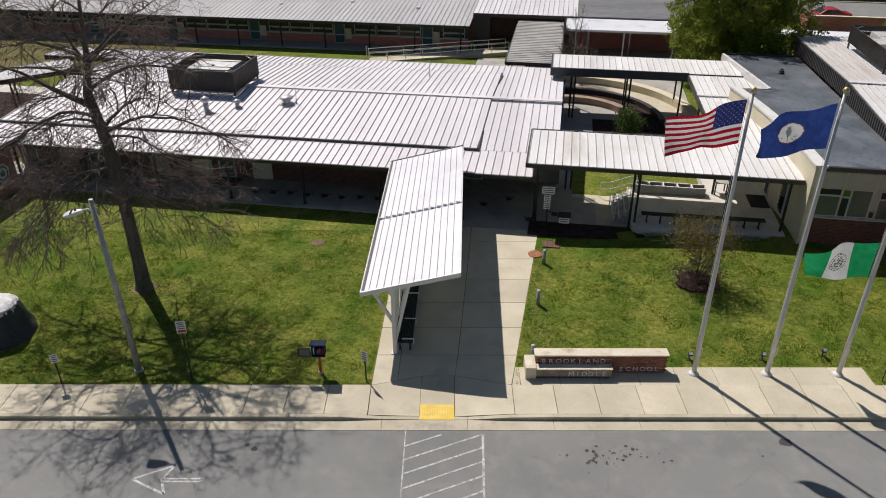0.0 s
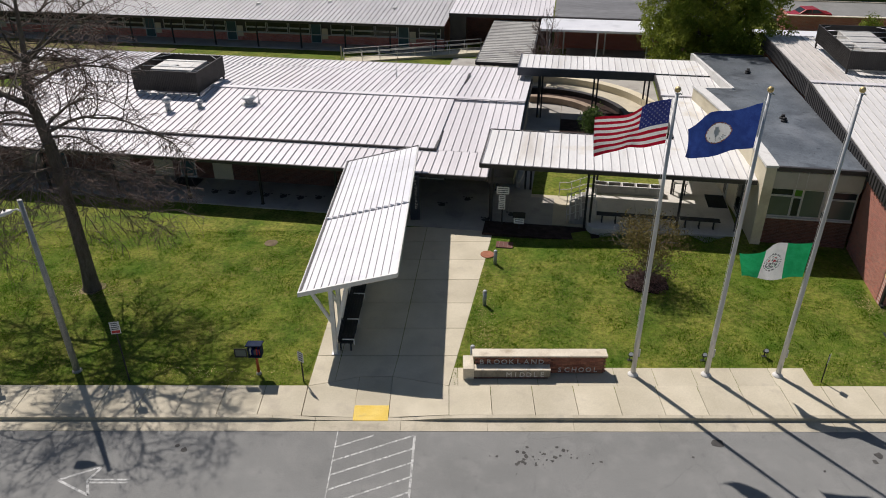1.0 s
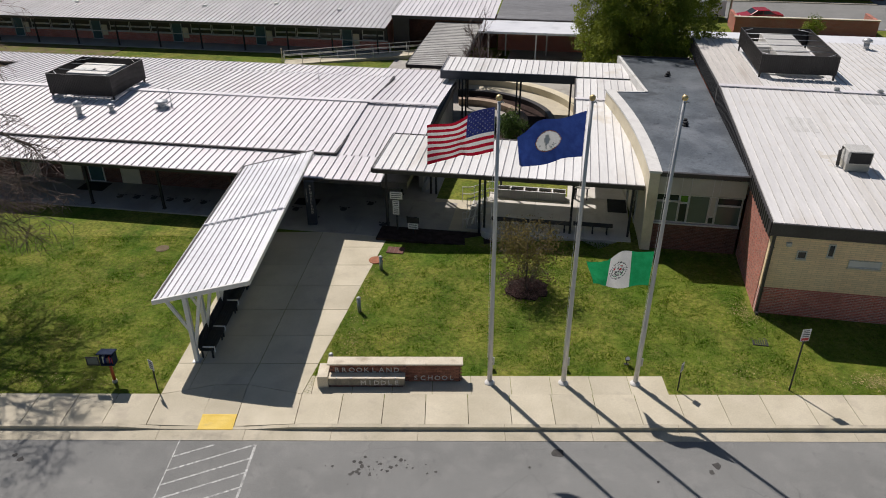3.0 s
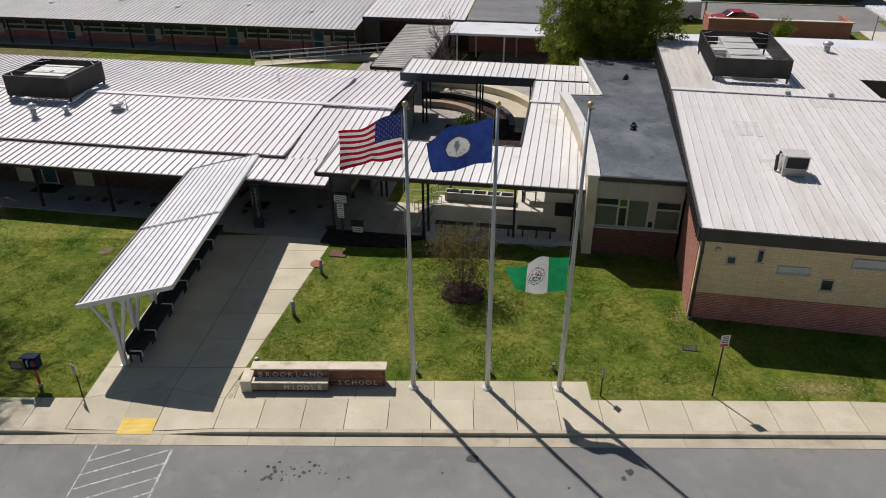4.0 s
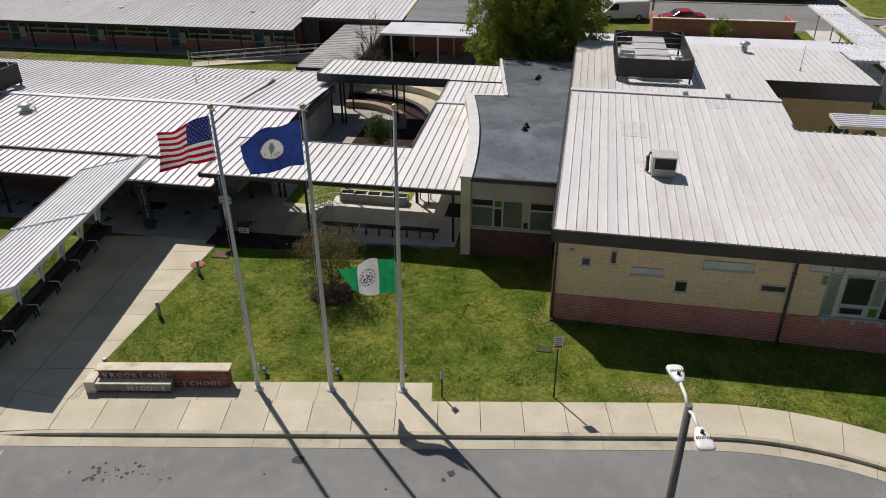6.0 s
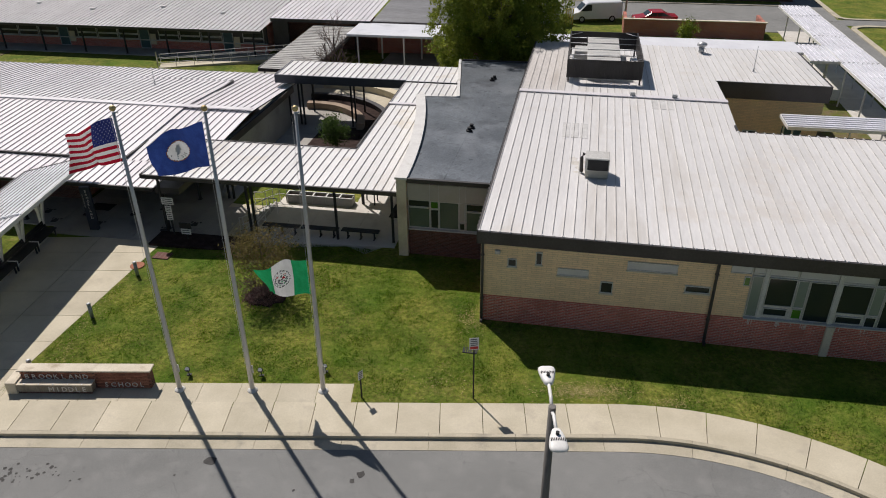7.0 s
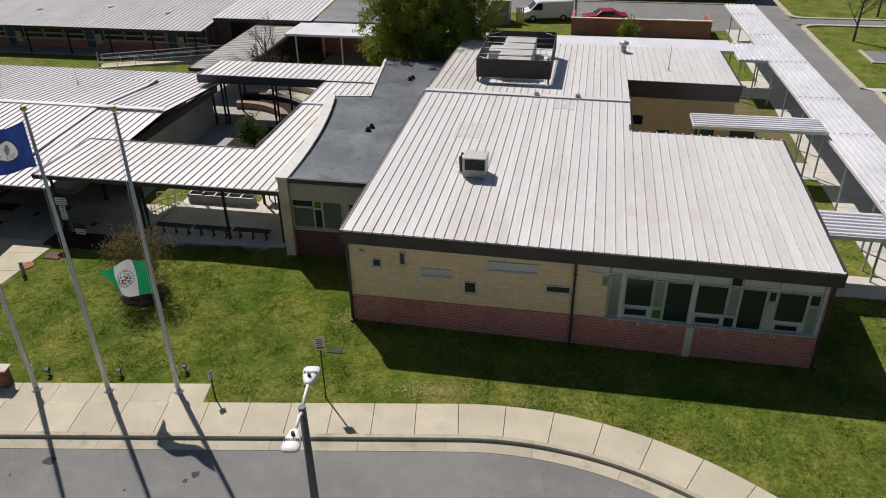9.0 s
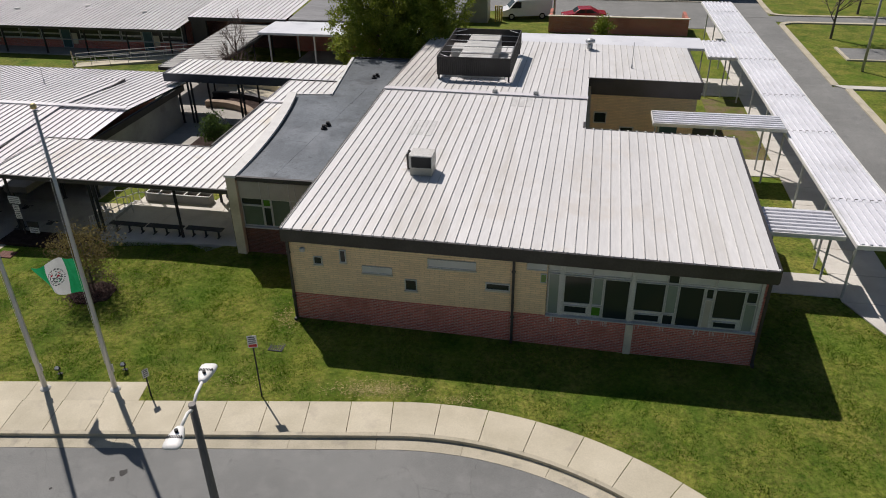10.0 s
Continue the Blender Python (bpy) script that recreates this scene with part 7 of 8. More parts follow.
# ---- long aluminium canopies beside the wing ----
def deck_roof(t, u0, u1, v0, v1, z, ribs_along_v, joints=True):
    """Sheets with broad solid ribs. joints: dark plugs at a lapped sheet's near edge paint the shade of open rib ends.
    """
    bm = BM()
    box(bm, u0, u1, v0, v1, z - 0.06, z)
    pan = part("deck", bm, M_ALU_OLD, t, "white ribbed deck")
    n = max(2, round(((u1 - u0) if ribs_along_v else (v1 - v0)) / 0.34))
    for i in range(n):
        bm = BM()
        if ribs_along_v:
            a = u0 + (u1 - u0) * (i + 0.5) / n
            box(bm, a - 0.07, a + 0.07, v0 + 0.01, v1 - 0.01, z + 0.001, z + 0.105, 0.01)
        else:
            a = v0 + (v1 - v0) * (i + 0.5) / n
            box(bm, u0 + 0.01, u1 - 0.01, a - 0.075, a + 0.075, z + 0.001, z + 0.105, 0.01)
        rib = part("rib", bm, M_ALU_OLD, pan)
        if joints:
            # Dark plug painted in place of the shade inside a rib end.
            bm = BM()
            box(bm, a - 0.075, a + 0.075, v0 - 0.02, v0 + 0.0095, z - 0.03, z + 0.1)
            part("open_end", bm, M_FASCIA, pan)
    for a in ((u0 - 0.05, u0 - 0.002, v0, v1), (u1 + 0.002, u1 + 0.05, v0, v1)):
        bm = BM()
        box(bm, *a, z - 0.14, z + 0.05, 0.008)
        part("edge_beam", bm, M_WHITE, t)


def end_beam(t, u0, u1, v, z):
    bm = BM()
    box(bm, u0, u1, v - 0.03, v + 0.03, z - 0.14, z + 0.06, 0.008)
    part("edge_beam", bm, M_WHITE, t)


LONG = CAMPUS @ Matrix.Translation((40.25, 45.8, 0)) @ pose(0, 0, 0, 0, 0, 1.08) @ Matrix.Translation((-40.3, -45.8, 0))
longc = thing("long_canopy", LONG, "long white ribbed walkway canopy on thin steel posts", "canopy", "aluminium walkway canopies", origin=(40.3, 58, 0))
seg = [(34.2, 38.545, 3.1), (38.55, 47.345, 3.12), (47.35, 53.745, 3.14), (53.75, 61.945, 3.16), (61.95, 69.945, 3.18), (69.95, 77.645, 3.2), (77.65, 81.9, 3.22)]
for k, (v0, v1, z) in enumerate(seg):
    deck_roof(longc, 38.95, 41.65, v0, v1, z, True, k > 0)
end_beam(longc, 38.9, 41.7, seg[0][0] - 0.04, seg[0][2])
end_beam(longc, 38.9, 41.7, seg[-1][1] + 0.04, seg[-1][2])
for k in range(11):
    v = 34.8 + 4.4 * k
    for u in (39.15, 41.5):
        post(longc, "post", u, v, 0.1, 3.0, 0.045, M_STEEL)
for u0, u1, v0, v1, z, feet in ((35.2, 38.85, 35.05, 37.4, 3.0, ((36.0, 35.2), (38.75, 36.2), (38.75, 37.25))), (31.6, 38.75, 46.6, 48.7, 3.48, ((31.9, 46.75), (31.9, 48.55), (35.0, 46.75), (38.0, 46.75), (38.0, 48.55))), (36.5, 38.6, 62.1, 66.9, 3.2, ((36.7, 62.3), (36.7, 66.7), (37.8, 62.3)))):
    t = thing("link_canopy", CAMPUS, "short white ribbed canopy that joins the long one", "canopy", "aluminium walkway canopies", origin=((u0 + u1) / 2, (v0 + v1) / 2, 0))
    deck_roof(t, u0, u1, v0, v1, z, v0 > 60, False)
    end_beam(t, u0 - 0.05, u1 + 0.05, v0 - 0.034, z)
    end_beam(t, u0 - 0.05, u1 + 0.05, v1 + 0.034, z)
    for u, v in feet:
        post(t, "post", u, v, 0.1, z - 0.08, 0.045, M_STEEL)
bw = thing("back_white_roof", CAMPUS, "low white flat walkway roof behind the wing", "covered walkway", origin=(28, 65, 0))
bm = BM()
box(bm, 16.5, 36.45, 64.2, 67.5, 3.1, 3.3, 0.02)
part("roof", bm, M_ALU, bw)
for u in (18, 23, 28, 33):
    for v in (64.4, 67.2):
        post(bw, "post", u, v, 0.1, 3.1, 0.06, M_STEEL)
lw = thing("side_walk", CAMPUS, "pale concrete walk under the long canopy", "sidewalk", kind="structure")
v = 34.4
while v < 84:
    bm = BM()
    box(bm, 39.25, 41.95, v + 0.01, v + 2.38, 0, 0.19)
    part("slab", bm, M_CONC_PALE, lw)
    v += 2.4
bm = BM()
extrude(bm, [(39.3, 34.38), (40.35, 32.1), (43.4, 27.0), (45.6, 27.0), (41.95, 34.38)], 0, 0.19)
part("slab", bm, M_CONC_PALE, lw)
for a in ((35.6, 39.24, 34.75, 36.6), (35.2, 39.24, 47.6, 50.1), (36.0, 39.24, 62.6, 67.0)):
    bm = BM()
    box(bm, *a, 0, 0.188)
    part("slab", bm, M_CONC_PALE, lw)
bm = BM()
box(bm, 34.4, 39.2, 50.2, 57.4, 0.05, 0.145)
box(bm, 36.4, 39.15, 58.5, 61.8, 0.05, 0.145)
solid("side_soil", bm, M_THINGRASS, CAMPUS, "bare brown soil strip with thin grass beside the walk", "soil", kind="stuff")
bm = BM()
box(bm, 43.2, 47.5, 20, 66.0, -0.1, 0.172)
box(bm, 43.2, 46.75, 66.0, 89.9, -0.1, 0.172)
box(bm, 10, 46.6, 90.0, 97, -0.1, 0.17)
box(bm, 46.61, 80, 88.2, 90.8, -0.1, 0.17)
box(bm, 42.5, 46.6, 97.01, 140, -0.1, 0.17)
box(bm, 24, 42.5, 84.2, 89.99, -0.1, 0.168)
solid("side_road", bm, M_ASPHALT, CAMPUS, "grey asphalt drive past the school and a cross road", "road", kind="structure")
kb = thing("side_curb", CAMPUS, "pale concrete kerb along the side drive", "curb", kind="structure")
for a in ((47.51, 48.05, 20, 65.4), (46.76, 47.3, 66.3, 86.5), (42.6, 43.19, 20, 83), (48.9, 80, 87.6, 88.19), (10, 42.4, 97.01, 97.6), (46.62, 47.2, 92.2, 140), (48.2, 80, 90.81, 91.3), (50.2, 66, 73.9, 74.2), (49.9, 50.19, 73.9, 78.2)):
    bm = BM()
    box(bm, *a, -0.1, 0.27, 0.02)
    part("curb_stone", bm, M_CURB, kb)
for poly in ([(46.76, 86.51), (47.3, 86.51), (47.55, 87.0), (48.1, 87.4), (48.9, 87.6), (48.9, 88.19), (47.9, 87.98), (47.1, 87.4)], [(46.62, 92.19), (47.2, 92.19), (47.35, 91.8), (47.7, 91.45), (48.2, 91.3), (48.2, 90.81), (47.4, 90.95), (46.8, 91.45)]):
    bm = BM()
    extrude(bm, poly, -0.1, 0.27)
    part("curb_stone", bm, M_CURB, kb)
bm = BM()
box(bm, 50.2, 66, 74.2, 78.2, -0.1, 0.175)
cross = BM()
extrude(cross, [(46.9, 66.28), (47.6, 65.45), (70, 65.6), (70, 66.28)], -0.1, 0.26)
solid("cross_walk", cross, M_CONC_PALE, CAMPUS, "narrow pale concrete walk between two lawns", "sidewalk", kind="structure")
solid("parking_lot", bm, M_ASPHALT, CAMPUS, "dark asphalt parking area behind a grass island", "parking", kind="structure")

# ---- brick enclosure, vehicles, far brick building ----
enc = thing("brick_enclosure", CAMPUS, "low red brick enclosure wall beside the drive", "wall", origin=(32, 83, 0))
wall(enc, "wall", 23.7, 37.2, 81.0, 81.3, 0, 1.72, M_BRICK_U)
wall(enc, "wall", 36.9, 37.2, 81.31, 84.5, 0, 1.75, M_BRICK_V)
wall(enc, "wall", 23.7, 24.0, 81.31, 84.5, 0, 1.75, M_BRICK_V)
wall(enc, "coping", 23.6, 37.3, 80.95, 81.35, 1.721, 1.8, M_LIMESTONE)
farb = thing("far_brick_building", CAMPUS, "far brick building with a blue door and dark windows", "building", origin=(32, 102, 0))
wall(farb, "wall", 22, 44, 100.0, 100.3, 0, 4, M_BRICK_DARK)
wall(farb, "roof", 21.5, 44.5, 99.5, 110, 4.0, 4.2, M_ROOF_GREY)
for u in (27, 31, 37, 40):
    facade_unit(farb, "window", u, 100.0, 2.2, 0.6, 2.6, M_GLASS, M_FRAME)
facade_unit(farb, "door", 34.2, 100.0, 1.6, 0.1, 2.4, M_TEAL, M_BLIND, "", "leaf")
shed = thing("grey_shed", C(15.5, 85.5, 0.1), "small grey panelled shed beside the van", "shed")
bm = BM()
box(bm, -1.6, 1.6, -1.2, 1.2, 0, 2.4, 0.02)
part("body", bm, M_PANEL, shed)
bm = BM()
box(bm, -1.75, 1.75, -1.35, 1.35, 2.41, 2.52, 0.02)
part("roof", bm, M_ROOF_GREY, shed)
fence = thing("yellow_gate_posts", C(17.8, 85.0, 0.1), "yellow wooden gate boards beside the shed", "fence")
for k in range(4):
    bm = BM()
    box(bm, 0.22 * k, 0.22 * k + 0.16, -0.04, 0.04, 0, 1.7, 0.01)
    part("board", bm, M_YELLOWPAINT, fence)


def vehicle(name, m, length, width, prof, win, shield, paint, label, group):
    """prof: side outline (x, z) of the body; win: side windows as outlines; shield: foot and head of the windscreen."""
    t = thing(name, m, label, "van" if "van" in name else "car", group)
    bm = BM()
    n = len(prof)
    half = width / 2
    rows = []
    for y, k in ((-half, 0.9), (-half + 0.12, 1.0), (half - 0.12, 1.0), (half, 0.9)):
        zc = 0.6
        rows.append([bm.verts.new((x * (0.985 if k < 1 else 1), y * (1 - 0.10 * max(0, z - 1.0)), zc + (z - zc) * (0.94 if k < 1 else 1))) for x, z in prof])
    for r0, r1 in zip(rows, rows[1:]):
        for i in range(n):
            bm.faces.new((r0[i], r0[(i + 1) % n], r1[(i + 1) % n], r1[i]))
    bm.faces.new(rows[0][::-1])
    bm.faces.new(rows[-1])
    bmesh.ops.recalc_face_normals(bm, faces=bm.faces)
    part("body", bm, paint, t)
    for sy in (-1, 1):
        for poly in win:
            bm = BM()
            a = [bm.verts.new((x, sy * (half * (1 - 0.10 * max(0, z - 1.0)) + 0.004), z)) for x, z in poly]
            b = [bm.verts.new((x, sy * (half * (1 - 0.10 * max(0, z - 1.0)) - 0.02), z)) for x, z in poly]
            bm.faces.new(a)
            bm.faces.new(b[::-1])
            for i in range(len(a)):
                bm.faces.new((a[i], b[i], b[(i + 1) % len(a)], a[(i + 1) % len(a)]))
            bmesh.ops.recalc_face_normals(bm, faces=bm.faces)
            part("window", bm, M_GLASS, t)
        for x in (0.19 * length, 0.8 * length):
            bm = BM()
            tube(bm, [(x - length / 2, sy * (half - 0.2), 0.34), (x - length / 2, sy * (half + 0.01), 0.34)], 0.34, 18)
            w = part("wheel", bm, M_TYRE, t)
            bm = BM()
            tube(bm, [(x - length / 2, sy * (half + 0.011), 0.34), (x - length / 2, sy * (half + 0.02), 0.34)], 0.2, 14)
            part("rim", bm, M_STEEL, w)
        bm = BM()
        box(bm, -length / 2 - 0.01, -length / 2 + 0.06, sy * half * 0.75 - 0.14, sy * half * 0.75 + 0.14, 0.72, 0.9, 0.02)
        part("headlight", bm, M_SIGNWHITE, t)
    bm = BM()
    box(bm, -length / 2 - 0.04, -length / 2 + 0.08, -half * 0.92, half * 0.92, 0.36, 0.56, 0.02)
    part("bumper", bm, M_SCREEN, t)
    bm = BM()
    box(bm, length / 2 - 0.08, length / 2 + 0.04, -half * 0.92, half * 0.92, 0.36, 0.56, 0.02)
    part("bumper", bm, M_SCREEN, t)
    # windscreen along the steepest stretch of the outline
    (xa, za), (xb, zb) = shield
    bm = BM()
    for v in box(bm, 0, 1, -half * 0.78, half * 0.78, 0.006, 0.02):
        f = v.co.x
        v.co.x, v.co.z = xa + (xb - xa) * (0.12 + 0.76 * f) - v.co.z, za + (zb - za) * (0.12 + 0.76 * f) + v.co.z
    part("windscreen", bm, M_GLASS, t)
    return t


VANP = [(-2.7, 0.35), (-2.72, 0.95), (-2.0, 1.15), (-1.25, 1.95), (-1.0, 2.05), (2.6, 2.1), (2.7, 1.9), (2.72, 0.35)]
vehicle("parked_van", C(20.9, 87.2, 0.15, 14), 5.4, 2.0, VANP, ([(-1.85, 1.2), (-1.2, 1.85), (-0.65, 1.85), (-0.65, 1.2)],), ((-2.0, 1.15), (-1.25, 1.95)), M_CARWHITE, "white panel van parked on the grass edge", "parked vehicles")
CARP = [(-2.3, 0.3), (-2.32, 0.75), (-1.2, 0.95), (-0.55, 1.4), (0.7, 1.42), (1.5, 1.0), (2.25, 0.92), (2.3, 0.3)]
vehicle("parked_car", C(27.1, 86.3, 0.16, 8), 4.6, 1.8, CARP, ([(-1.05, 0.97), (-0.5, 1.34), (0.05, 1.35), (0.05, 0.97)], [(0.1, 0.97), (0.1, 1.35), (0.65, 1.35), (1.25, 0.99)]), ((-1.2, 0.95), (-0.55, 1.4)), M_CARRED, "red saloon car parked behind the brick enclosure", "parked vehicles")
for k in range(3):
    bm = BM()
    box(bm, -0.5, 0.5, -0.4, 0.4, 0, 1.1, 0.05)
    for v in bm.verts:
        if v.co.z > 0.6 and v.co.y > 0:
            v.co.z += 0.25
    solid("white_bin", bm, M_CARWHITE, C(32.6 + 1.0 * k if k else 29.5, 82.6, 0.15), "white bin standing inside the brick enclosure", "bin", "white bins")


# ---- trees ----
def limbs(rng, start, direction, length, radius, level, out, spread, droop, wander=0.22):
    """Grow one limb and its side limbs into out: (points, radii, level)."""
    n = 5 if level < 2 else 4
    pts, rad = [Vector(start)], [radius]
    d = Vector(direction).normalized()
    for i in range(n):
        d = (d + Vector((rng.uniform(-wander, wander), rng.uniform(-wander, wander), rng.uniform(-wander, wander) * 0.6 + droop * level * 0.06))).normalized()
        pts.append(pts[-1] + d * (length / n))
        rad.append(radius * (1 - 0.62 * (i + 1) / n))
    out.append((pts, rad, level))
    return pts, rad, d


def grow(rng, start, direction, length, radius, level, top, out, counts, spread, droop, shrink=0.62, wander=0.22):
    pts, rad, d = limbs(rng, start, direction, length, radius, level, out, spread, droop, wander)
    if level >= top:
        return
    for k in range(counts[level]):
        f = rng.uniform(0.3, 1.0)
        i = min(len(pts) - 2, int(f * (len(pts) - 1)))
        p = pts[i].lerp(pts[i + 1], f * (len(pts) - 1) - i) if i < len(pts) - 1 else pts[-1]
        seg_d = (pts[i + 1] - pts[i]).normalized()
        side = seg_d.orthogonal().normalized()
        side.rotate(Matrix.Rotation(rng.uniform(0, 6.28), 3, seg_d))
        ang = rng.uniform(0.5, 1.0) * spread
        nd = (seg_d * math.cos(ang) + side * math.sin(ang)).normalized()
        grow(rng, p, nd, length * rng.uniform(shrink - 0.14, shrink + 0.12), max(0.006, rad[i] * rng.uniform(0.45, 0.62)), level + 1, top, out, counts, spread, droop, shrink, wander)


def limb_bm(parts_, lo, hi, thin=0.006):
    verts, faces = [], []
    for pts, rad, level in parts_:
        if not lo <= level <= hi:
            continue
        seg = 9 if level == 0 else 6 if level < 3 else 3
        base = None
        for i, p in enumerate(pts):
            d = (pts[min(i + 1, len(pts) - 1)] - pts[max(i - 1, 0)]).normalized()
            a = d.orthogonal().normalized()
            b = d.cross(a)
            r = max(thin, rad[i])
            ring = []
            for k in range(seg):
                q = p + r * (math.cos(2 * math.pi * k / seg) * a + math.sin(2 * math.pi * k / seg) * b)
                ring.append(len(verts))
                verts.append(q[:])
            if base:
                for k in range(seg):
                    faces.append((base[k], base[(k + 1) % seg], ring[(k + 1) % seg], ring[k]))
            base = ring
    me = bpy.data.meshes.new("limbs")
    me.from_pydata(verts, [], faces)
    return me


def mesh_part(name, me, mat, parent, label=""):
    me.materials.append(mat)
    me.shade_smooth()
    ob = new(name, me)
    ob.parent = parent
    OFF[ob.name] = OFF[parent.name]
    return tagged(ob, label)


def leaf_mesh(rng, spots, size, per, scatter):
    verts, faces = [], []
    for p in spots:
        for _ in range(per):
            c = Vector(p) + Vector((rng.gauss(0, scatter), rng.gauss(0, scatter), rng.gauss(0, scatter * 0.8)))
            n = Vector((rng.uniform(-1, 1), rng.uniform(-1, 1), rng.uniform(-0.2, 1))).normalized()
            a = n.orthogonal().normalized()
            a.rotate(Matrix.Rotation(rng.uniform(0, 6.28), 3, n))
            b = n.cross(a)
            s_ = size * rng.uniform(0.6, 1.3)
            i = len(verts)
            verts += [(c - a * s_)[:], (c + b * s_ * 0.5 + n * s_ * 0.1)[:], (c + a * s_)[:], (c - b * s_ * 0.5 + n * s_ * 0.1)[:]]
            faces.append((i, i + 1, i + 2, i + 3))
    me = bpy.data.meshes.new("leaves")
    me.from_pydata(verts, [], faces)
    return me


# the bare tree on the lawn
rng = random.Random(41)
bare = thing("bare_tree", pose(-14.12, 27.95, 0.1), "large bare tree with drooping reddish twigs on the lawn", "tree")
out = []
trunk = [(0, 0, -0.1), (0.02, 0, 0.35), (0.05, 0, 1.4), (0.04, 0, 2.8), (0.02, 0, 4.9), (-0.07, 0, 6.95), (-0.39, 0, 9.1), (-0.12, 0.1, 10.6), (0.08, 0.2, 13.0)]
out.append(([Vector(p) for p in trunk], [0.46, 0.35, 0.29, 0.27, 0.25, 0.24, 0.19, 0.12, 0.05], 0))


def arch(z, az, reach, rise, sag, r, forks=8):
    """A limb that leaves the trunk at height z, rises and sags over, with hanging side twigs."""
    i = max(k for k in range(len(trunk) - 1) if trunk[k][2] <= z)
    f = (z - trunk[i][2]) / (trunk[i + 1][2] - trunk[i][2])
    p = Vector(trunk[i]).lerp(Vector(trunk[i + 1]), f)
    d = Vector((math.cos(radians(az)), math.sin(radians(az)), 0))
    side = Vector((-d.y, d.x, 0)) * rng.uniform(-0.25, 0.25)
    pts = []
    for k in range(9):
        t = k / 8
        pts.append(p + d * 1.3 * reach * t + side * reach * t * t + Vector((rng.uniform(-0.07, 0.07), rng.uniform(-0.07, 0.07), rise * t - sag * t * t + rng.uniform(-0.06, 0.06))))
    out.append((pts, [r * (1 - 0.8 * k / 8) for k in range(9)], 1))
    for k in range(forks):
        t = rng.uniform(0.15, 1.0) * 7.99
        j = int(t)
        q = pts[j].lerp(pts[j + 1], t - j)
        along_ = (pts[j + 1] - pts[j]).normalized()
        out_d = along_ * rng.uniform(0.3, 1.0) + Vector((rng.uniform(-0.9, 0.9), rng.uniform(-0.9, 0.9), rng.uniform(-0.5, 0.75)))
        grow(rng, q, out_d, rng.uniform(1.1, 2.7), max(0.016, r * 0.4), 2, 4, out, [0, 0, 6, 5], 1.0, -0.5, 0.58, 0.36)


for spec in ((7.4, 0, 3.6, 3.2, 3.2, 0.085), (7.2, 352, 2.2, 1.6, 2.6, 0.06), (9.3, 5, 3.5, 3.2, 2.6, 0.085), (10.4, 8, 2.2, 2.6, 0.4, 0.07), (10.6, 348, 2.2, 1.5, 2.0, 0.05),
             (8.5, 180, 4.0, 3.6, 1.6, 0.1), (8.8, 172, 2.4, 1.2, 1.8, 0.06), (10.1, 150, 1.2, 2.9, 0.2, 0.06), (5.9, 184, 3.6, 0.9, 4.6, 0.06), (7.9, 190, 2.6, 1.5, 2.8, 0.06)):
    arch(*spec)
for spec in ((5.1, 355, 3.1, -0.6, 0.9, 0.045), (5.8, 10, 2.0, 0.9, 2.3, 0.05), (10.4, 186, 3.4, 2.6, 1.2, 0.08), (9.8, 176, 4.6, 1.6, 2.2, 0.07), (6.6, 165, 3.2, 1.0, 2.9, 0.06),
             (7.6, 75, 3.2, 2.4, 2.6, 0.08), (8.9, 110, 3.4, 2.6, 2.2, 0.08), (10.2, 60, 2.8, 2.6, 1.4, 0.07), (6.2, 100, 2.8, 1.2, 2.8, 0.06)):
    arch(*spec)
for spec in ((7.0, 285, 3.0, 2.0, 2.8, 0.07), (8.2, 250, 3.4, 2.6, 2.6, 0.08), (9.6, 300, 3.0, 2.8, 1.8, 0.07), (6.0, 235, 3.0, 0.8, 3.0, 0.05), (11.2, 220, 2.8, 2.6, 1.2, 0.06), (11.6, 40, 2.4, 2.2, 0.8, 0.05),
             (12.2, 160, 2.2, 2.0, 0.6, 0.045), (5.5, 200, 2.6, 0.2, 2.2, 0.04), (5.6, 330, 2.4, 0.2, 1.6, 0.04)):
    arch(*spec)
mesh_part("trunk", limb_bm(out, 0, 0), M_BARK, bare)
tagged(mesh_part("limb_mass", limb_bm(out, 1, 2, 0.014), M_BARK, bare), kind="stuff")
tagged(mesh_part("twig_mass", limb_bm(out, 3, 4, 0.0085), M_TWIG, bare, "fine reddish twigs"), kind="stuff")
bm = BM()
disc(bm, (0, 0), 0.55, 0.0, 0.045, 16, wobble=0.2, rng=rng)
solid("soil_ring", bm, M_DIRT, pose(-14.12, 27.95, 0.1), "bare soil round the tree's foot", "soil", kind="stuff")


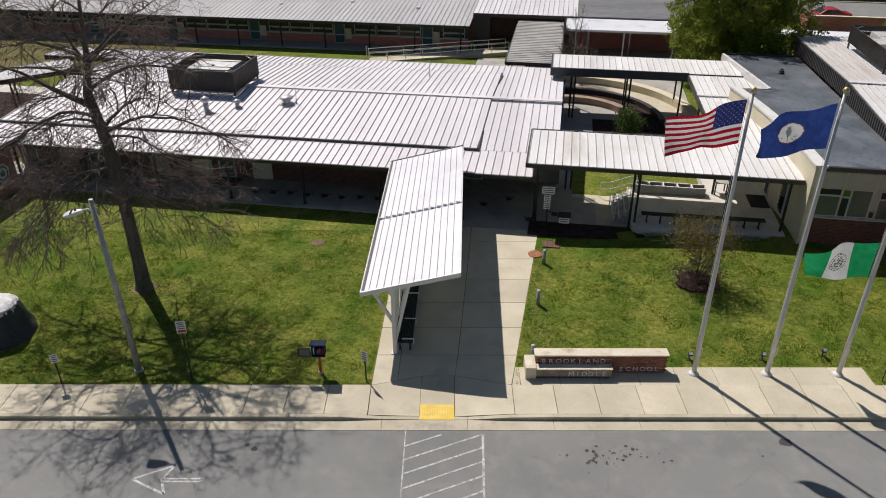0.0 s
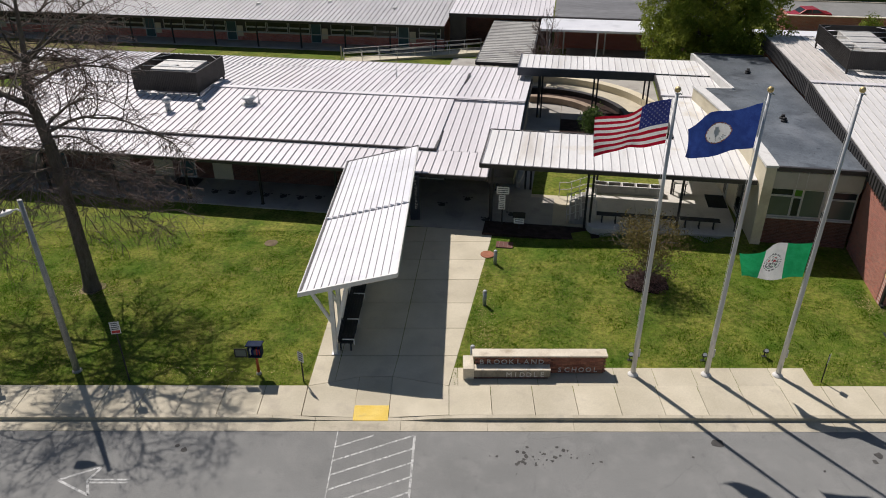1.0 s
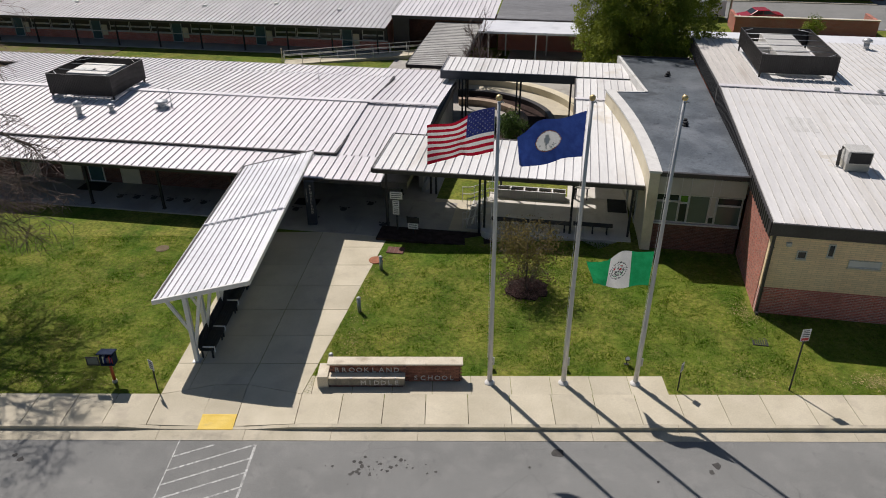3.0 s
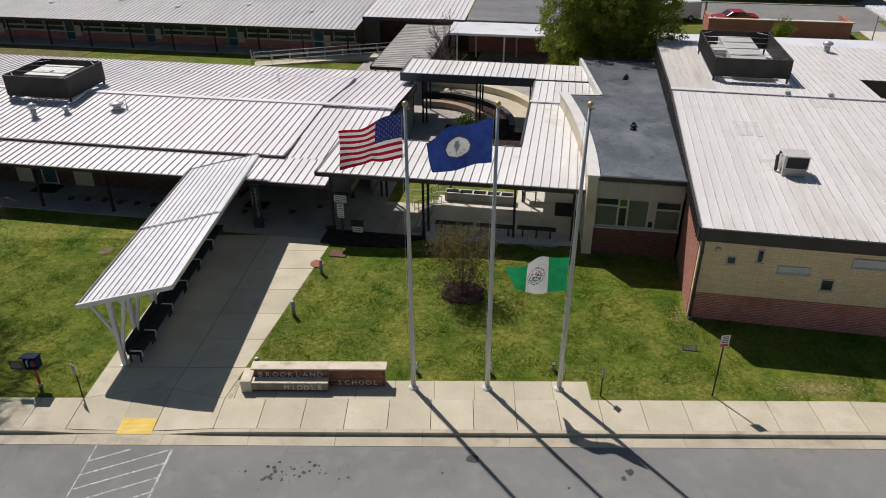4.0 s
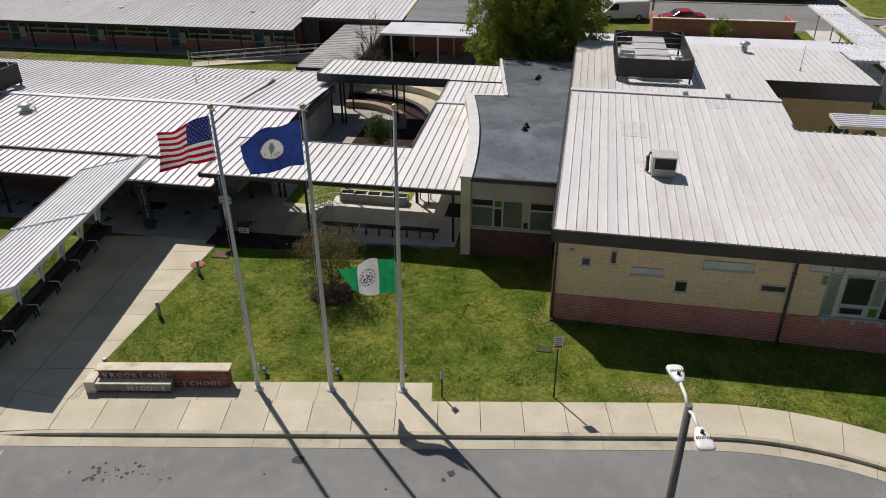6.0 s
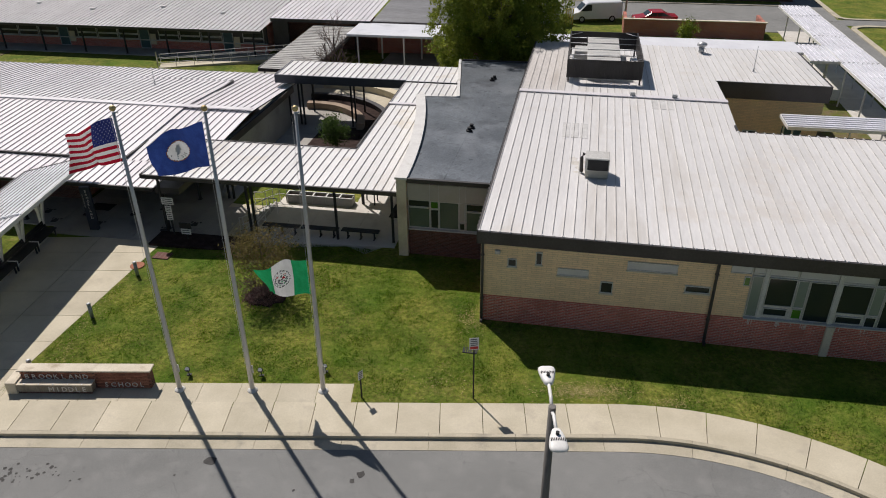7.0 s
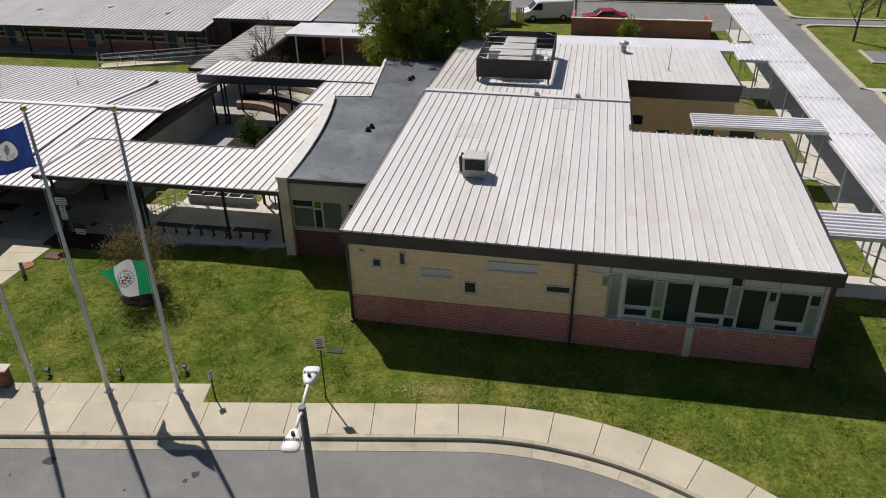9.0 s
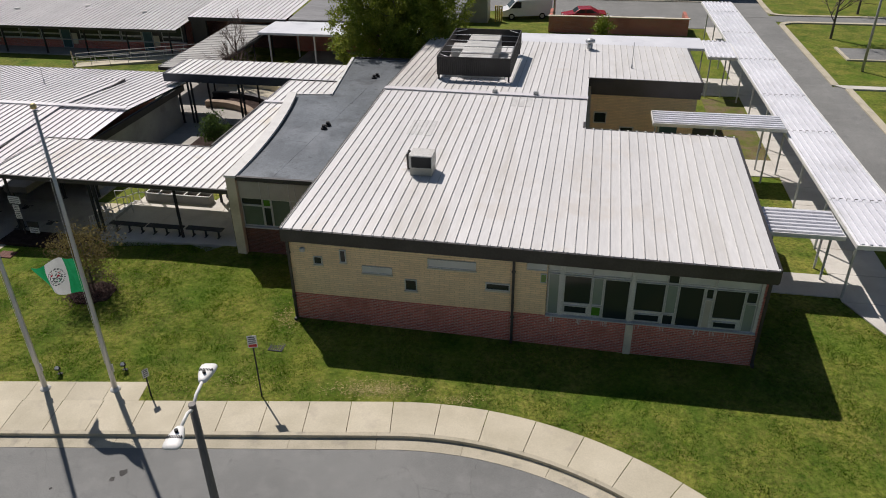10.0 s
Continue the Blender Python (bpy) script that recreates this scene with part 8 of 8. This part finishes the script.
def leafy(name, m, height, crown_r, crown_z, trunk_r, seed, leaf, size, n_spots, per, label, squash=0.9, scatter=0.32, clump=0.45, boxy=1.0, gap=-0.12):
    rng = random.Random(seed)
    t = thing(name, m, label, "tree" if height > 2.5 else "shrub")
    out = []
    out.append(([Vector((0, 0, -0.1)), Vector((0.05, 0, crown_z * 0.5)), Vector((0, 0.05, crown_z)), Vector((0, 0, height * 0.9))], [trunk_r, trunk_r * 0.8, trunk_r * 0.6, trunk_r * 0.15], 0))
    for k in range(9):
        a = 2 * math.pi * k / 9 + rng.uniform(-0.3, 0.3)
        z = crown_z * rng.uniform(0.35, 1.0)
        grow(rng, (0, 0, z), (math.cos(a), math.sin(a), rng.uniform(0.5, 1.3)), crown_r * rng.uniform(0.55, 0.8), trunk_r * 0.4, 1, 3, out, [0, 4, 3], 0.8, 0.1)
    mesh_part("trunk", limb_bm(out, 0, 0), M_BARK, t)
    tagged(mesh_part("limb_mass", limb_bm(out, 1, 3, 0.008), M_BARK, t), kind="stuff")
    spots = []
    while len(spots) < n_spots:
        d = Vector((rng.gauss(0, 1), rng.gauss(0, 1), rng.gauss(0, 1))).normalized()
        r = rng.random() ** 0.4
        d = Vector((math.copysign(abs(d.x) ** boxy, d.x), math.copysign(abs(d.y) ** boxy, d.y), math.copysign(abs(d.z) ** boxy, d.z)))
        k = 1 + 0.28 * noise.noise(d * 2.2 + Vector((seed, 0, 0))) + 0.12 * noise.noise(d * 5)
        p = Vector((d.x * crown_r * r * k, d.y * crown_r * r * k, crown_z + d.z * (height - crown_z) * squash * r * k))
        if noise.noise(p * clump + Vector((0, seed, 0))) > gap and p.z > 0.25:
            spots.append(p)
    tagged(mesh_part("crown", leaf_mesh(rng, spots, size, per, scatter), leaf, t), kind="stuff")
    return t


leafy("leafy_tree", C(12.9, 62.2, 0.1), 12.0, 5.3, 6.0, 0.3, 4, M_LEAF, 0.1, 5200, 22, "large broad tree in fresh yellow-green leaf", 0.88, 0.17, 0.9, 0.8, 0.0)
leafy("young_tree", C(29.0, 73.3, 0.1), 3.6, 0.8, 2.4, 0.05, 9, M_LEAF, 0.09, 140, 12, "small young tree in fresh green leaf before a wall", 0.9, 0.2, 1.0)
leafy("court_shrub", C(4.2, 46.9, 0.15), 2.4, 0.85, 1.35, 0.06, 12, M_LEAF_DARK, 0.075, 220, 14, "dense dark green shrub in the courtyard", 0.95, 0.16, 1.2)
leafy("lawn_shrub", pose(10.95, 28.3, lawn_z(10.95, 28.3)), 3.3, 1.6, 2.2, 0.04, 15, M_LEAF_BRONZE, 0.054, 640, 6, "thin multi-stemmed shrub with sparse bronze leaves on the lawn", 0.85, 0.2, 1.0)
leafy("purple_shrub", pose(10.95, 28.0, lawn_z(10.95, 28.0)), 0.95, 1.3, 0.38, 0.03, 17, M_LEAF_PURPLE, 0.04, 330, 7, "low dark purple shrub at the foot of the tall one", 0.9, 0.1, 1.5)
bm = BM()
disc(bm, (0, 0), 0.9, -0.02, 0.05, 20, wobble=0.15, rng=rng)
solid("shrub_mulch", bm, M_MULCH_SHADE, pose(11.0, 28.1, lawn_z(11, 28.1) + 0.01), "dark mulch under the lawn shrub", "mulch", kind="stuff")
for u, v, h, sd in ((0.5, 59.0, 4.6, 3), (50.5, 81.7, 6.5, 6), (56.0, 93.0, 6.5, 8), (62.0, 84.0, 6.5, 10)):
    rng = random.Random(sd)
    t = thing("small_bare_tree", C(u, v, 0.1), "slender bare tree without leaves", "tree", "slender bare trees")
    out = [([Vector((0, 0, -0.1)), Vector((0, 0, h * 0.4)), Vector((0.1, 0, h * 0.95))], [0.13, 0.09, 0.03], 0)]
    for k in range(14):
        z = h * rng.uniform(0.2, 0.8)
        a = rng.uniform(0, 6.28)
        grow(rng, (0, 0, z), (math.cos(a), math.sin(a), 1.0), h * 0.35, 0.05, 1, 3, out, [0, 5, 4], 0.7, 0.1)
    mesh_part("trunk", limb_bm(out, 0, 0), M_BARK, t)
    tagged(mesh_part("branch_mass", limb_bm(out, 1, 3, 0.012), M_TWIG, t), kind="stuff")
for u, v in ((50.24, 70.8), (24.0, 86.0)):
    bm = BM()
    tube(bm, [(0, 0, 0), (0, 0, 8.5)], [0.12, 0.08], 10)
    solid("utility_pole", bm, M_LAMPPOLE, C(u, v, 0.1), "slim grey pole beside the drive", "pole", "grey poles")
